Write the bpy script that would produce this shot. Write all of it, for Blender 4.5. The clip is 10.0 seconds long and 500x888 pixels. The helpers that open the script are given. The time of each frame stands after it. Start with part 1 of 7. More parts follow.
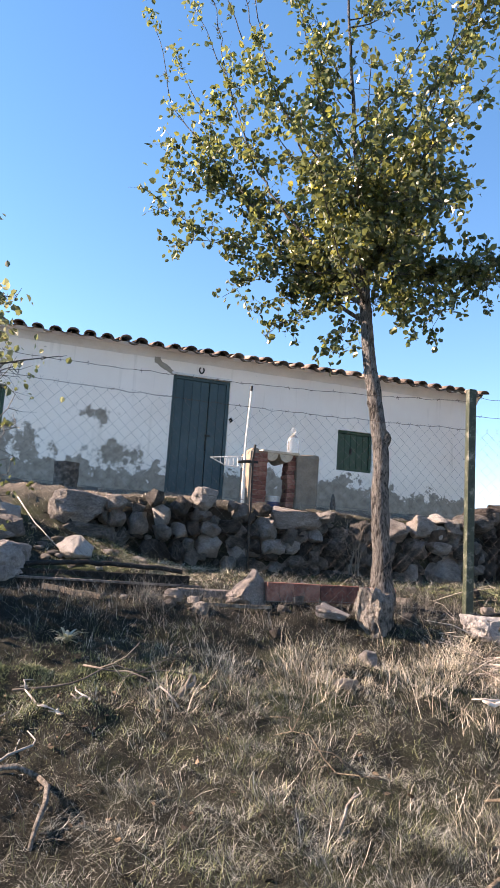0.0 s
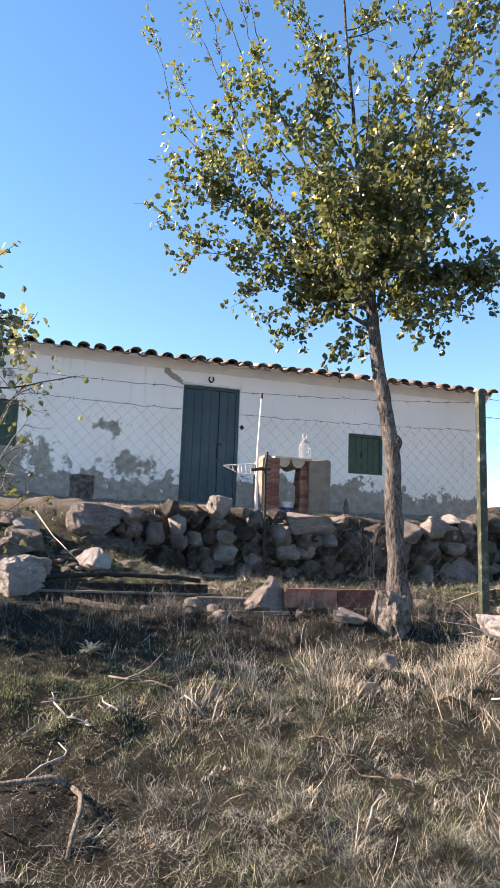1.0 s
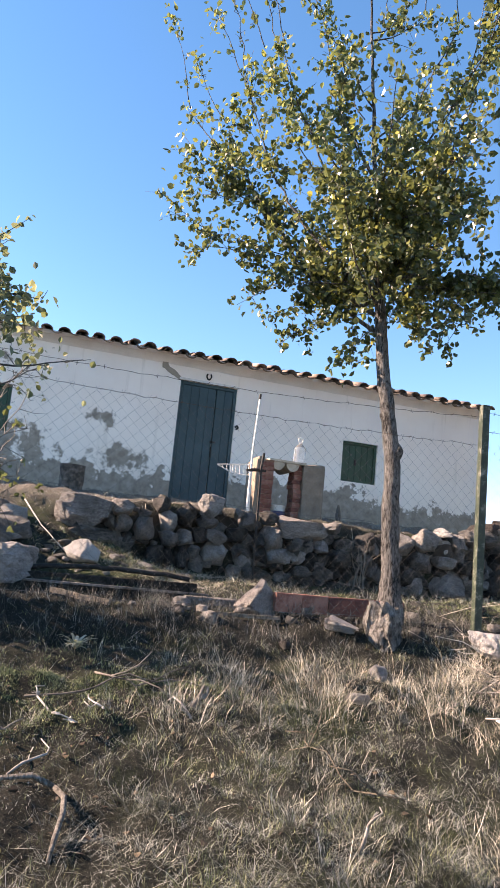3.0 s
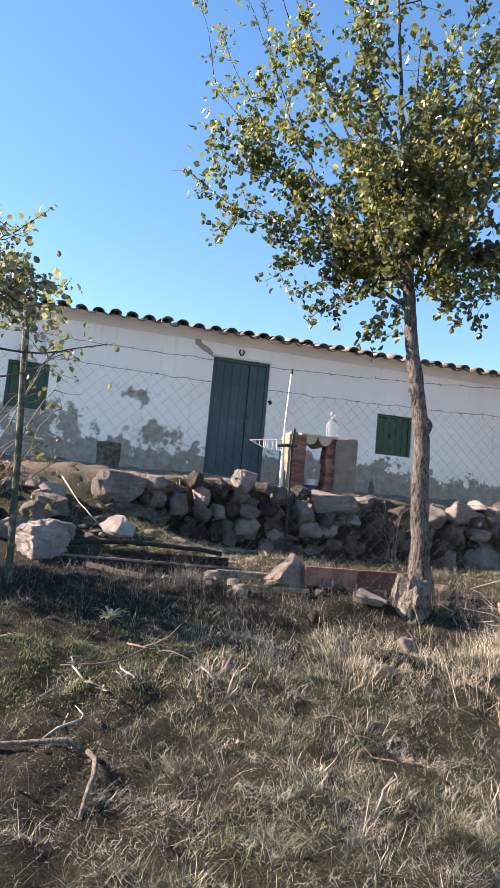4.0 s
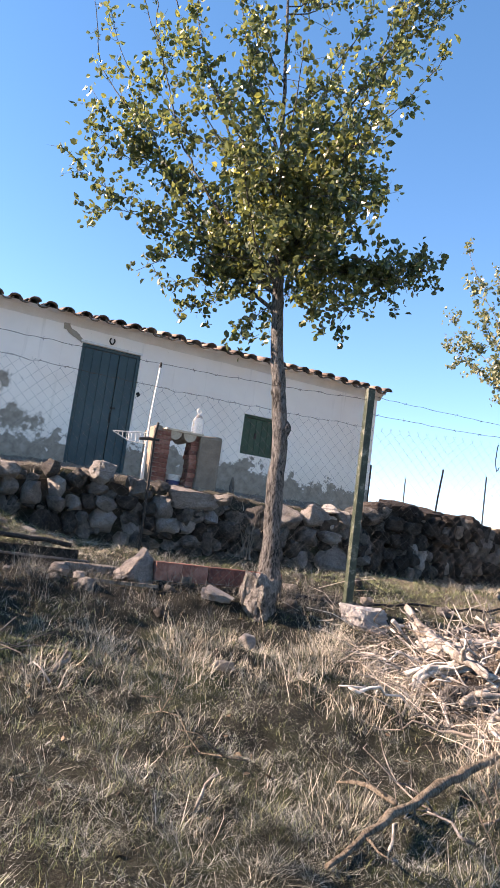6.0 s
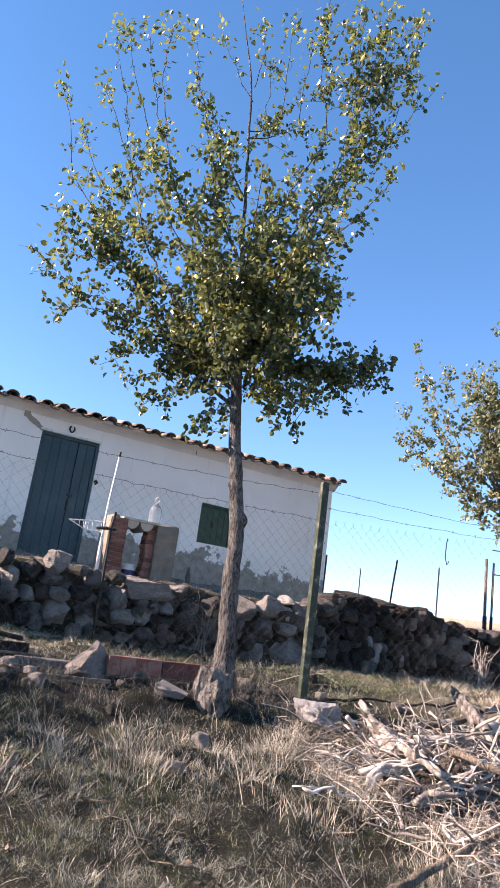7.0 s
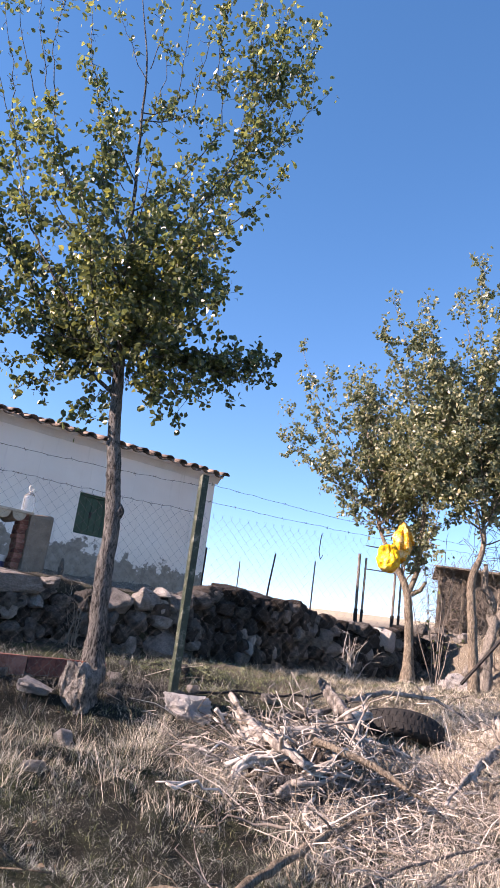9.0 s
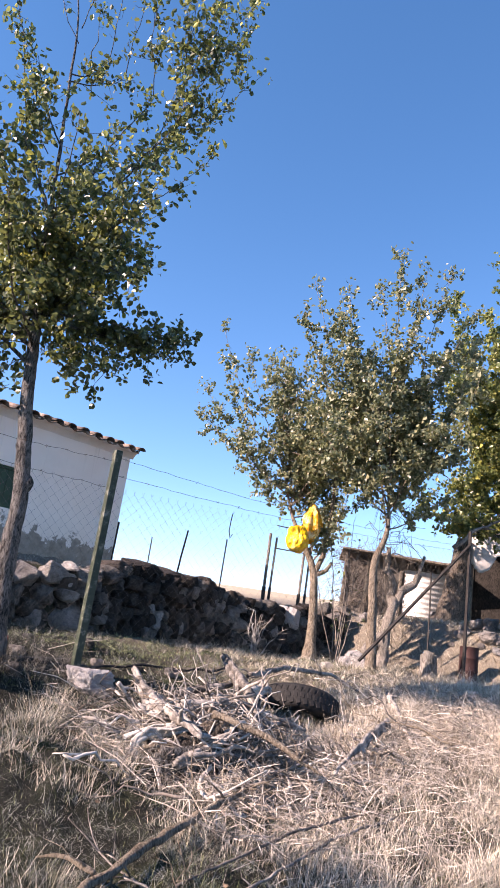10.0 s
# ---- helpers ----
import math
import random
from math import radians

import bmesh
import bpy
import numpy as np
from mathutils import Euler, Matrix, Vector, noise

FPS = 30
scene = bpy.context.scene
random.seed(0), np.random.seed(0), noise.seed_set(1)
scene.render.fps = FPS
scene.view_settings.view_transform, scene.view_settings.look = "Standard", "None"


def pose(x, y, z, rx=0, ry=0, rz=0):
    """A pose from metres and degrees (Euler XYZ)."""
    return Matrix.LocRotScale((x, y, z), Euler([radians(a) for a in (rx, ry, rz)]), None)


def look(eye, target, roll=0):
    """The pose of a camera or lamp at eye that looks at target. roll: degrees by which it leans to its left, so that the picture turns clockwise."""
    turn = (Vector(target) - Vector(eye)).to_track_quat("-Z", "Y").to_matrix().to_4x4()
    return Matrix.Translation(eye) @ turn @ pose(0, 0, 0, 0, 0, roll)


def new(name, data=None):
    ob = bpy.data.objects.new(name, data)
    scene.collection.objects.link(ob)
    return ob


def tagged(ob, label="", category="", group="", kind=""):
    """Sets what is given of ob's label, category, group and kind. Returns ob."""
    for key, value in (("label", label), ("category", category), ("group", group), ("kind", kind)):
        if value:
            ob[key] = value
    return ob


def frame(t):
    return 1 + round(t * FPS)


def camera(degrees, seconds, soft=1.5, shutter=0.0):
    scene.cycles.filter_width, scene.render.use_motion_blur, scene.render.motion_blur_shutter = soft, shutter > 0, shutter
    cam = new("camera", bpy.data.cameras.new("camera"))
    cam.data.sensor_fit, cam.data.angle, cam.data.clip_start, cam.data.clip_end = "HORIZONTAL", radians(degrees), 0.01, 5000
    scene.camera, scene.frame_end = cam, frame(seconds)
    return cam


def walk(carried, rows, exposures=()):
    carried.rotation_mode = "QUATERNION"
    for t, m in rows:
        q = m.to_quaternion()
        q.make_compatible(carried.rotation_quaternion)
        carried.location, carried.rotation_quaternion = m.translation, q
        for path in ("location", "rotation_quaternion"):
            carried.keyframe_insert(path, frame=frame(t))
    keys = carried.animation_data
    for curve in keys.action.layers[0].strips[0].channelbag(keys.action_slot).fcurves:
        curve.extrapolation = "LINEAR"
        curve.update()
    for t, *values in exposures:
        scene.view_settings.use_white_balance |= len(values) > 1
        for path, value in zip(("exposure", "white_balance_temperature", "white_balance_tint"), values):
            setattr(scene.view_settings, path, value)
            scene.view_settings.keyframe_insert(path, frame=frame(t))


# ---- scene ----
cam = camera(39.8, 10.0)
PATH = [
    (0, (-1.919, -10.44, -0.775), (-1.333, -8.553, -0.466), 3.8),
    (0.5, (-1.966, -10.576, -0.723), (-1.364, -8.697, -0.4), 1.1),
    (1, (-1.976, -10.524, -0.747), (-1.418, -8.63, -0.428), 2.0),
    (1.5, (-1.966, -10.514, -0.747), (-1.43, -8.613, -0.43), 2.1),
    (2, (-1.952, -10.515, -0.749), (-1.474, -8.593, -0.468), 2.3),
    (2.2, (-1.945, -10.452, -0.783), (-1.46, -8.531, -0.51), 3.2),
    (3.3, (-2.077, -10.367, -0.759), (-1.468, -8.493, -0.419), 5.8),
    (3.5, (-2.066, -10.379, -0.758), (-1.535, -8.461, -0.559), 5.1),
    (4, (-1.976, -10.489, -0.73), (-1.484, -8.566, -0.49), 5.1),
    (4.5, (-1.898, -10.444, -0.775), (-1.358, -8.527, -0.596), 6.0),
    (5, (-1.886, -10.499, -0.738), (-1.265, -8.608, -0.54), 6.0),
    (5.5, (-1.863, -10.468, -0.752), (-1.153, -8.615, -0.504), 6.5),
    (5.7, (-1.844, -10.477, -0.741), (-1.053, -8.657, -0.492), 6.6),
    (6.8, (-1.912, -10.644, -0.685), (-1.043, -8.896, -0.248), 7.9),
    (7, (-1.927, -10.659, -0.681), (-1.038, -8.946, -0.157), 7.9),
    (7.5, (-1.862, -10.664, -0.659), (-0.873, -9.026, -0.076), 7.5),
    (8, (-1.903, -10.686, -0.651), (-0.854, -9.081, -0.081), 8.7),
    (8.5, (-1.875, -10.678, -0.649), (-0.773, -9.117, -0.056), 7.8),
    (9, (-1.841, -10.645, -0.66), (-0.681, -9.11, -0.115), 7.6),
    (9.5, (-1.84, -10.681, -0.65), (-0.57, -9.221, -0.145), 6.6),
    (10, (-1.858, -10.731, -0.646), (-0.511, -9.345, -0.133), 8.6),
]
walk(cam, [(t, look(eye, aim, roll)) for t, eye, aim, roll in PATH], exposures=((0, 2.0, 9300, 30), (5.5, 2.0, 9300, 30), (7, 1.80, 8350, 32.5), (10, 1.64, 8050, 34)))

# ---- light ----
SUN_AZ, SUN_EL = -70.0, 28.5          # from +y towards +x, degrees
world = bpy.data.worlds.new("sky")
world.use_nodes = True
scene.world = world
wn = world.node_tree.nodes
sky = wn.new("ShaderNodeTexSky")
sky.sky_type, sky.sun_disc = "NISHITA", False
sky.sun_elevation, sky.sun_rotation = radians(SUN_EL), radians(SUN_AZ)
sky.altitude, sky.air_density, sky.dust_density, sky.ozone_density = 1700, 1.0, 0.0, 1.7
wn["Background"].inputs["Strength"].default_value = 0.124
rich = wn.new("ShaderNodeHueSaturation")
rich.inputs["Saturation"].default_value, rich.inputs["Hue"].default_value = 1.31, 0.4972
way = wn.new("ShaderNodeVectorMath")
way.operation = "ADD"
way.inputs[1].default_value = (0, 0, 0.05)
world.node_tree.links.new(wn.new("ShaderNodeTexCoord").outputs["Generated"], way.inputs[0])
world.node_tree.links.new(way.outputs[0], sky.inputs[0])
world.node_tree.links.new(sky.outputs[0], rich.inputs["Color"])
world.node_tree.links.new(rich.outputs[0], wn["Background"].inputs["Color"])
sun_vec = Vector((math.sin(radians(SUN_AZ)) * math.cos(radians(SUN_EL)), math.cos(radians(SUN_AZ)) * math.cos(radians(SUN_EL)), math.sin(radians(SUN_EL))))
sun = new("sun", bpy.data.lights.new("sun", "SUN"))
sun.data.energy, sun.data.angle, sun.data.color = 4.8, radians(0.55), (1.0, 0.968, 0.93)
sun.matrix_world = look(sun_vec * 40, (0, 0, 0))


# ---- materials ----
def shader(name, rough=0.8, metal=0.0, spec=0.3):
    m = bpy.data.materials.new(name)
    m.use_nodes = True
    b = m.node_tree.nodes["Principled BSDF"]
    b.inputs["Roughness"].default_value, b.inputs["Metallic"].default_value = rough, metal
    b.inputs["Specular IOR Level"].default_value = spec
    return m, m.node_tree.nodes, m.node_tree.links, b


def node(nt, kind, **values):
    n = nt.new(kind)
    for key, value in values.items():
        n.inputs[key.replace("_", " ")].default_value = value
    return n


def coords(nodes):
    return nodes.new("ShaderNodeTexCoord").outputs["Object"]


def tex(nodes, links, vec, scale, detail=6.0, rough=0.6, distort=0.0):
    n = node(nodes, "ShaderNodeTexNoise", Scale=scale, Detail=detail, Roughness=rough, Distortion=distort)
    links.new(vec, n.inputs["Vector"])
    return n.outputs["Fac"]


def ramp(nodes, links, fac, stops):
    r = nodes.new("ShaderNodeValToRGB")
    e = r.color_ramp.elements
    while len(e) < len(stops):
        e.new(0.5)
    for k, (p, c) in enumerate(stops):
        e[k].position, e[k].color = p, (*c, 1)
    links.new(fac, r.inputs[0])
    return r.outputs[0]


def mix(nodes, links, fac, a, b, how="MIX"):
    n = nodes.new("ShaderNodeMix")
    n.data_type, n.blend_type = "RGBA", how
    for k, v in ((0, fac), (6, a), (7, b)):
        if isinstance(v, (int, float)):
            n.inputs[k].default_value = v
        elif isinstance(v, tuple):
            n.inputs[k].default_value = (*v, 1)
        else:
            links.new(v, n.inputs[k])
    return n.outputs[2]


def calc(nodes, links, how, a, b=0.0, clamp=False):
    n = nodes.new("ShaderNodeMath")
    n.operation, n.use_clamp = how, clamp
    for k, v in ((0, a), (1, b)):
        if isinstance(v, (int, float)):
            n.inputs[k].default_value = v
        else:
            links.new(v, n.inputs[k])
    return n.outputs[0]


def bump(nodes, links, b, height, strength=0.5, distance=0.02):
    n = node(nodes, "ShaderNodeBump", Strength=strength, Distance=distance)
    links.new(height, n.inputs["Height"])
    links.new(n.outputs[0], b.inputs["Normal"])


def simple(name, stops, scale=6.0, rough=0.8, metal=0.0, spec=0.3, fine=60.0, strength=0.4, distance=0.01, shift=0.25, per="random"):
    """Colour from a coarse noise through a ramp, varied from piece to piece, with fine relief."""
    m, nodes, links, b = shader(name, rough, metal, spec)
    vec = coords(nodes)
    big, small = tex(nodes, links, vec, scale), tex(nodes, links, vec, fine, 4.0)
    fac = calc(nodes, links, "ADD", calc(nodes, links, "MULTIPLY", big, 0.75), calc(nodes, links, "MULTIPLY", small, 0.25))
    if shift:
        rnd = nodes.new("ShaderNodeObjectInfo").outputs["Random"] if per == "random" else nodes.new("ShaderNodeNewGeometry").outputs["Random Per Island"]
        fac = calc(nodes, links, "ADD", fac, calc(nodes, links, "MULTIPLY", calc(nodes, links, "SUBTRACT", rnd, 0.5), shift))
    links.new(ramp(nodes, links, fac, stops), b.inputs["Base Color"])
    bump(nodes, links, b, calc(nodes, links, "ADD", small, big), strength, distance)
    return m


def leaf_material(name, stops, glow=0.45):
    m, nodes, links, b = shader(name, 0.36, 0.0, 0.5)
    rnd = nodes.new("ShaderNodeNewGeometry").outputs["Random Per Island"]
    col = ramp(nodes, links, rnd, stops)
    vec = coords(nodes)
    col = mix(nodes, links, calc(nodes, links, "MULTIPLY", tex(nodes, links, vec, 1.3, 2.0), 0.14), col, (0.17, 0.19, 0.04), "MIX")
    links.new(col, b.inputs["Base Color"])
    tr = nodes.new("ShaderNodeBsdfTranslucent")
    links.new(mix(nodes, links, 0.35, col, (0.31, 0.35, 0.11), "MIX"), tr.inputs["Color"])
    ms = nodes.new("ShaderNodeMixShader")
    ms.inputs[0].default_value = glow
    links.new(b.outputs[0], ms.inputs[1])
    links.new(tr.outputs[0], ms.inputs[2])
    links.new(ms.outputs[0], nodes["Material Output"].inputs["Surface"])
    return m


def ground_material():
    m, nodes, links, b = shader("earth", 0.95, 0.0, 0.15)
    vec = coords(nodes)
    n1, n2, n3 = tex(nodes, links, vec, 0.9), tex(nodes, links, vec, 7.0), tex(nodes, links, vec, 70.0, 5.0, 0.7)
    soil = ramp(nodes, links, n2, [(0.3, (0.012, 0.012, 0.009)), (0.5, (0.028, 0.0275, 0.021)), (0.72, (0.075, 0.072, 0.056))])
    straw = ramp(nodes, links, n3, [(0.36, (0.012, 0.011, 0.009)), (0.54, (0.034, 0.032, 0.025)), (0.76, (0.17, 0.16, 0.13))])
    col = mix(nodes, links, ramp(nodes, links, n1, [(0.35, (0.2, 0.2, 0.2)), (0.6, (0.9, 0.9, 0.9))]), soil, straw)
    # matted fibres lying three ways
    mat = None
    for turn in (0.4, 1.5, 2.5):
        mp = nodes.new("ShaderNodeMapping")
        mp.inputs["Rotation"].default_value = (0, 0, turn)
        mp.inputs["Scale"].default_value = (26.0, 270.0, 40.0)
        links.new(vec, mp.inputs["Vector"])
        one = tex(nodes, links, mp.outputs[0], 1.0, 3.0, 0.6, 0.3)
        mat = one if mat is None else calc(nodes, links, "MAXIMUM", mat, one)
    sward = ramp(nodes, links, mat, [(0.48, (0.007, 0.0075, 0.0055)), (0.60, (0.024, 0.026, 0.018)), (0.72, (0.075, 0.077, 0.057)), (0.84, (0.25, 0.245, 0.20))])
    col = mix(nodes, links, ramp(nodes, links, n2, [(0.36, (0.25, 0.25, 0.25)), (0.56, (0.92, 0.92, 0.92))]), col, sward)
    moss = tex(nodes, links, vec, 1.7, 5.0, 0.65, 0.4)
    col = mix(nodes, links, ramp(nodes, links, moss, [(0.5, (0, 0, 0)), (0.64, (0.6, 0.6, 0.6))]), col, (0.05, 0.07, 0.024))
    # dark humus under the left trees, and painted shade along the kerb foot
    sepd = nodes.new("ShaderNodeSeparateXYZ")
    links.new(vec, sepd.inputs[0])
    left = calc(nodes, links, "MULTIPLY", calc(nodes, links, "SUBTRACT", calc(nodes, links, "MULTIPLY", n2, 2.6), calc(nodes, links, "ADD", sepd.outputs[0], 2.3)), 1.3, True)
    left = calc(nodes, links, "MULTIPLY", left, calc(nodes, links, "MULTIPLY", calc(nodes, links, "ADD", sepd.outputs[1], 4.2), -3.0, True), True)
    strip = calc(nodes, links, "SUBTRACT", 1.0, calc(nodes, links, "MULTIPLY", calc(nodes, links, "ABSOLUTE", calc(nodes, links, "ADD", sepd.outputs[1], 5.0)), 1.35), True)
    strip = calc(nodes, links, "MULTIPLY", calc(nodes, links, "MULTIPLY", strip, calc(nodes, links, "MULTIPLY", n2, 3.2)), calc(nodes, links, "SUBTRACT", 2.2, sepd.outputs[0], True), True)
    # oval patch of the same dark tone round (0.75, -6.95)
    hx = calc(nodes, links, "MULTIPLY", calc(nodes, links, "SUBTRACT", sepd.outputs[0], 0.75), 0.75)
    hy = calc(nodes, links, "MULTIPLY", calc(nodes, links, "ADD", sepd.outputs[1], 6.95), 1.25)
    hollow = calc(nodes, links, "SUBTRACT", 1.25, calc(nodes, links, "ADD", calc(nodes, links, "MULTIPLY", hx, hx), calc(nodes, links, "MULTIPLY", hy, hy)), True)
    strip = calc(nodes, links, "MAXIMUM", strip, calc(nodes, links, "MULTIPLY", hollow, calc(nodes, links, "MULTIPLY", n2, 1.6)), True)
    humus_shade = ramp(nodes, links, n3, [(0.38, (0.006, 0.0063, 0.005)), (0.56, (0.017, 0.0172, 0.0135)), (0.76, (0.07, 0.068, 0.056))])
    col = mix(nodes, links, calc(nodes, links, "MULTIPLY", calc(nodes, links, "MAXIMUM", left, strip), 0.8), col, humus_shade)
    # bare tan earth on the terrace and under the far trees
    sep0 = nodes.new("ShaderNodeSeparateXYZ")
    links.new(vec, sep0.inputs[0])
    tan = ramp(nodes, links, n3, [(0.3, (0.06, 0.05, 0.041)), (0.5, (0.19, 0.163, 0.133)), (0.75, (0.40, 0.35, 0.29))])
    east = calc(nodes, links, "MULTIPLY", calc(nodes, links, "SUBTRACT", calc(nodes, links, "ADD", sep0.outputs[0], calc(nodes, links, "MULTIPLY", n1, 1.5)), 3.7), 0.6, True)
    north = calc(nodes, links, "MULTIPLY", calc(nodes, links, "ADD", sep0.outputs[1], 2.6), 1.5, True)
    col = mix(nodes, links, calc(nodes, links, "MULTIPLY", north, 0.85), col, tan)
    gold = ramp(nodes, links, n3, [(0.34, (0.07, 0.058, 0.044)), (0.5, (0.22, 0.188, 0.145)), (0.68, (0.46, 0.40, 0.32))])
    col = mix(nodes, links, calc(nodes, links, "MULTIPLY", east, 0.85), col, gold)
    # far fields of dry stubble
    sep = nodes.new("ShaderNodeSeparateXYZ")
    links.new(vec, sep.inputs[0])
    far = calc(nodes, links, "MULTIPLY", calc(nodes, links, "SUBTRACT", sep.outputs[1], 5.0), 0.1, True)
    col = mix(nodes, links, far, col, ramp(nodes, links, n1, [(0.3, (0.32, 0.265, 0.175)), (0.7, (0.47, 0.41, 0.30))]))
    links.new(col, b.inputs["Base Color"])
    bump(nodes, links, b, calc(nodes, links, "ADD", n3, calc(nodes, links, "MULTIPLY", n2, 2.0)), 0.9, 0.03)
    return m


def wall_material():
    """White limewash, flaking to grey render along the foot and in patches."""
    m, nodes, links, b = shader("limewash", 0.9, 0.0, 0.2)
    vec = coords(nodes)
    sep = nodes.new("ShaderNodeSeparateXYZ")
    links.new(vec, sep.inputs[0])
    x, z = sep.outputs[0], sep.outputs[2]
    n1, n2, n3 = tex(nodes, links, vec, 1.1, 4.0), tex(nodes, links, vec, 4.2, 8.0, 0.68), tex(nodes, links, vec, 45.0, 5.0)
    lime = ramp(nodes, links, n1, [(0.3, (0.85, 0.755, 0.675)), (0.7, (0.93, 0.845, 0.765))])
    streak_v = nodes.new("ShaderNodeMapping")
    streak_v.inputs["Scale"].default_value = (9.0, 9.0, 0.7)
    links.new(vec, streak_v.inputs["Vector"])
    streak = tex(nodes, links, streak_v.outputs[0], 1.0, 5.0)
    lime = mix(nodes, links, ramp(nodes, links, streak, [(0.58, (0, 0, 0)), (0.78, (0.45, 0.45, 0.45))]), lime, (0.50, 0.44, 0.36))
    # damp stains under the eave
    top = calc(nodes, links, "MULTIPLY", calc(nodes, links, "SUBTRACT", z, calc(nodes, links, "SUBTRACT", 2.25, calc(nodes, links, "MULTIPLY", streak, 0.25))), 7.0, True)
    lime = mix(nodes, links, calc(nodes, links, "MULTIPLY", top, 0.35), lime, (0.42, 0.32, 0.22))
    # flaked foot: height varies along the wall
    edge = calc(nodes, links, "ADD", calc(nodes, links, "MULTIPLY", n1, 0.9), calc(nodes, links, "MULTIPLY", calc(nodes, links, "SUBTRACT", n2, 0.5), 1.35))
    foot = calc(nodes, links, "MULTIPLY", calc(nodes, links, "SUBTRACT", edge, z), 16.0, True)
    # smudges of bare render
    def blot(cx, cz, rx, rz, cut):
        dx = calc(nodes, links, "DIVIDE", calc(nodes, links, "SUBTRACT", x, cx), rx)
        dz = calc(nodes, links, "DIVIDE", calc(nodes, links, "SUBTRACT", z, cz), rz)
        d = calc(nodes, links, "ADD", calc(nodes, links, "MULTIPLY", dx, dx), calc(nodes, links, "MULTIPLY", dz, dz))
        near = calc(nodes, links, "SUBTRACT", 1.0, d, True)
        return calc(nodes, links, "MULTIPLY", calc(nodes, links, "SUBTRACT", calc(nodes, links, "ADD", n2, calc(nodes, links, "MULTIPLY", near, 0.3)), cut), 14.0, True)
    bare = foot
    for args in ((-1.15, 1.12, 0.6, 0.3, 0.74), (-0.75, 0.5, 0.7, 0.4, 0.69), (-2.5, 0.55, 1.0, 0.55, 0.67), (-2.75, 1.6, 0.35, 1.0, 0.76)):
        bare = calc(nodes, links, "MAXIMUM", bare, blot(*args))
    grey = ramp(nodes, links, tex(nodes, links, vec, 9.0), [(0.3, (0.22, 0.18, 0.145)), (0.7, (0.40, 0.34, 0.285))])
    links.new(mix(nodes, links, bare, lime, grey), b.inputs["Base Color"])
    height = calc(nodes, links, "SUBTRACT", calc(nodes, links, "ADD", calc(nodes, links, "MULTIPLY", n2, 0.7), calc(nodes, links, "MULTIPLY", n3, 0.25)), calc(nodes, links, "MULTIPLY", bare, 0.4))
    bump(nodes, links, b, height, 0.5, 0.02)
    return m


def bark_material(name, dark, light):
    m, nodes, links, b = shader(name, 0.95, 0.0, 0.15)
    vec = coords(nodes)
    mp = nodes.new("ShaderNodeMapping")
    mp.inputs["Scale"].default_value = (1.0, 1.0, 0.24)
    links.new(vec, mp.inputs["Vector"])
    n1, n2 = tex(nodes, links, mp.outputs[0], 70.0, 6.0, 0.7, 0.4), tex(nodes, links, vec, 5.0)
    fac = calc(nodes, links, "ADD", calc(nodes, links, "MULTIPLY", n1, 0.7), calc(nodes, links, "MULTIPLY", n2, 0.3))
    links.new(ramp(nodes, links, fac, [(0.42, dark), (0.58, light)]), b.inputs["Base Color"])
    bump(nodes, links, b, n1, 1.0, 0.045)
    return m


def stone_material(name, stops, lichen=0.35):
    m, nodes, links, b = shader(name, 0.92, 0.0, 0.2)
    vec = coords(nodes)
    rnd = nodes.new("ShaderNodeObjectInfo").outputs["Random"]
    off = nodes.new("ShaderNodeVectorMath")
    off.operation = "ADD"
    comb = nodes.new("ShaderNodeCombineXYZ")
    links.new(calc(nodes, links, "MULTIPLY", rnd, 40.0), comb.inputs[0])
    links.new(vec, off.inputs[0])
    links.new(comb.outputs[0], off.inputs[1])
    v = off.outputs[0]
    n1, n2, n3 = tex(nodes, links, v, 2.2, 5.0), tex(nodes, links, v, 9.0, 7.0, 0.7), tex(nodes, links, v, 38.0, 4.0)
    fac = calc(nodes, links, "ADD", calc(nodes, links, "ADD", calc(nodes, links, "MULTIPLY", n1, 0.45), calc(nodes, links, "MULTIPLY", n2, 0.55)), calc(nodes, links, "MULTIPLY", calc(nodes, links, "SUBTRACT", rnd, 0.5), 0.3))
    col = ramp(nodes, links, fac, stops)
    col = mix(nodes, links, calc(nodes, links, "MULTIPLY", ramp(nodes, links, n2, [(0.55, (0, 0, 0)), (0.68, (1, 1, 1))]), lichen), col, (0.09, 0.085, 0.07))
    col = mix(nodes, links, 0.55, col, ramp(nodes, links, n3, [(0.36, (0.5, 0.5, 0.51)), (0.5, (1.0, 1.0, 1.0)), (0.64, (1.5, 1.49, 1.47))]), "MULTIPLY")
    links.new(col, b.inputs["Base Color"])
    bump(nodes, links, b, calc(nodes, links, "ADD", n2, calc(nodes, links, "MULTIPLY", n3, 0.6)), 1.0, 0.07)
    return m


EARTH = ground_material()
SHAGGY = bark_material("shaggy_brown_bark", (0.03, 0.024, 0.019), (0.19, 0.158, 0.128))
LIME = wall_material()
STONE = stone_material("limestone", [(0.32, (0.030, 0.028, 0.026)), (0.5, (0.096, 0.090, 0.083)), (0.7, (0.28, 0.264, 0.246))])
PALE_STONE = stone_material("pale_limestone", [(0.3, (0.14, 0.132, 0.124)), (0.5, (0.32, 0.306, 0.29)), (0.7, (0.56, 0.54, 0.515))], 0.4)
WHITE_STONE = stone_material("whitish_limestone", [(0.3, (0.30, 0.28, 0.27)), (0.5, (0.50, 0.48, 0.465)), (0.7, (0.68, 0.66, 0.64))], 0.3)
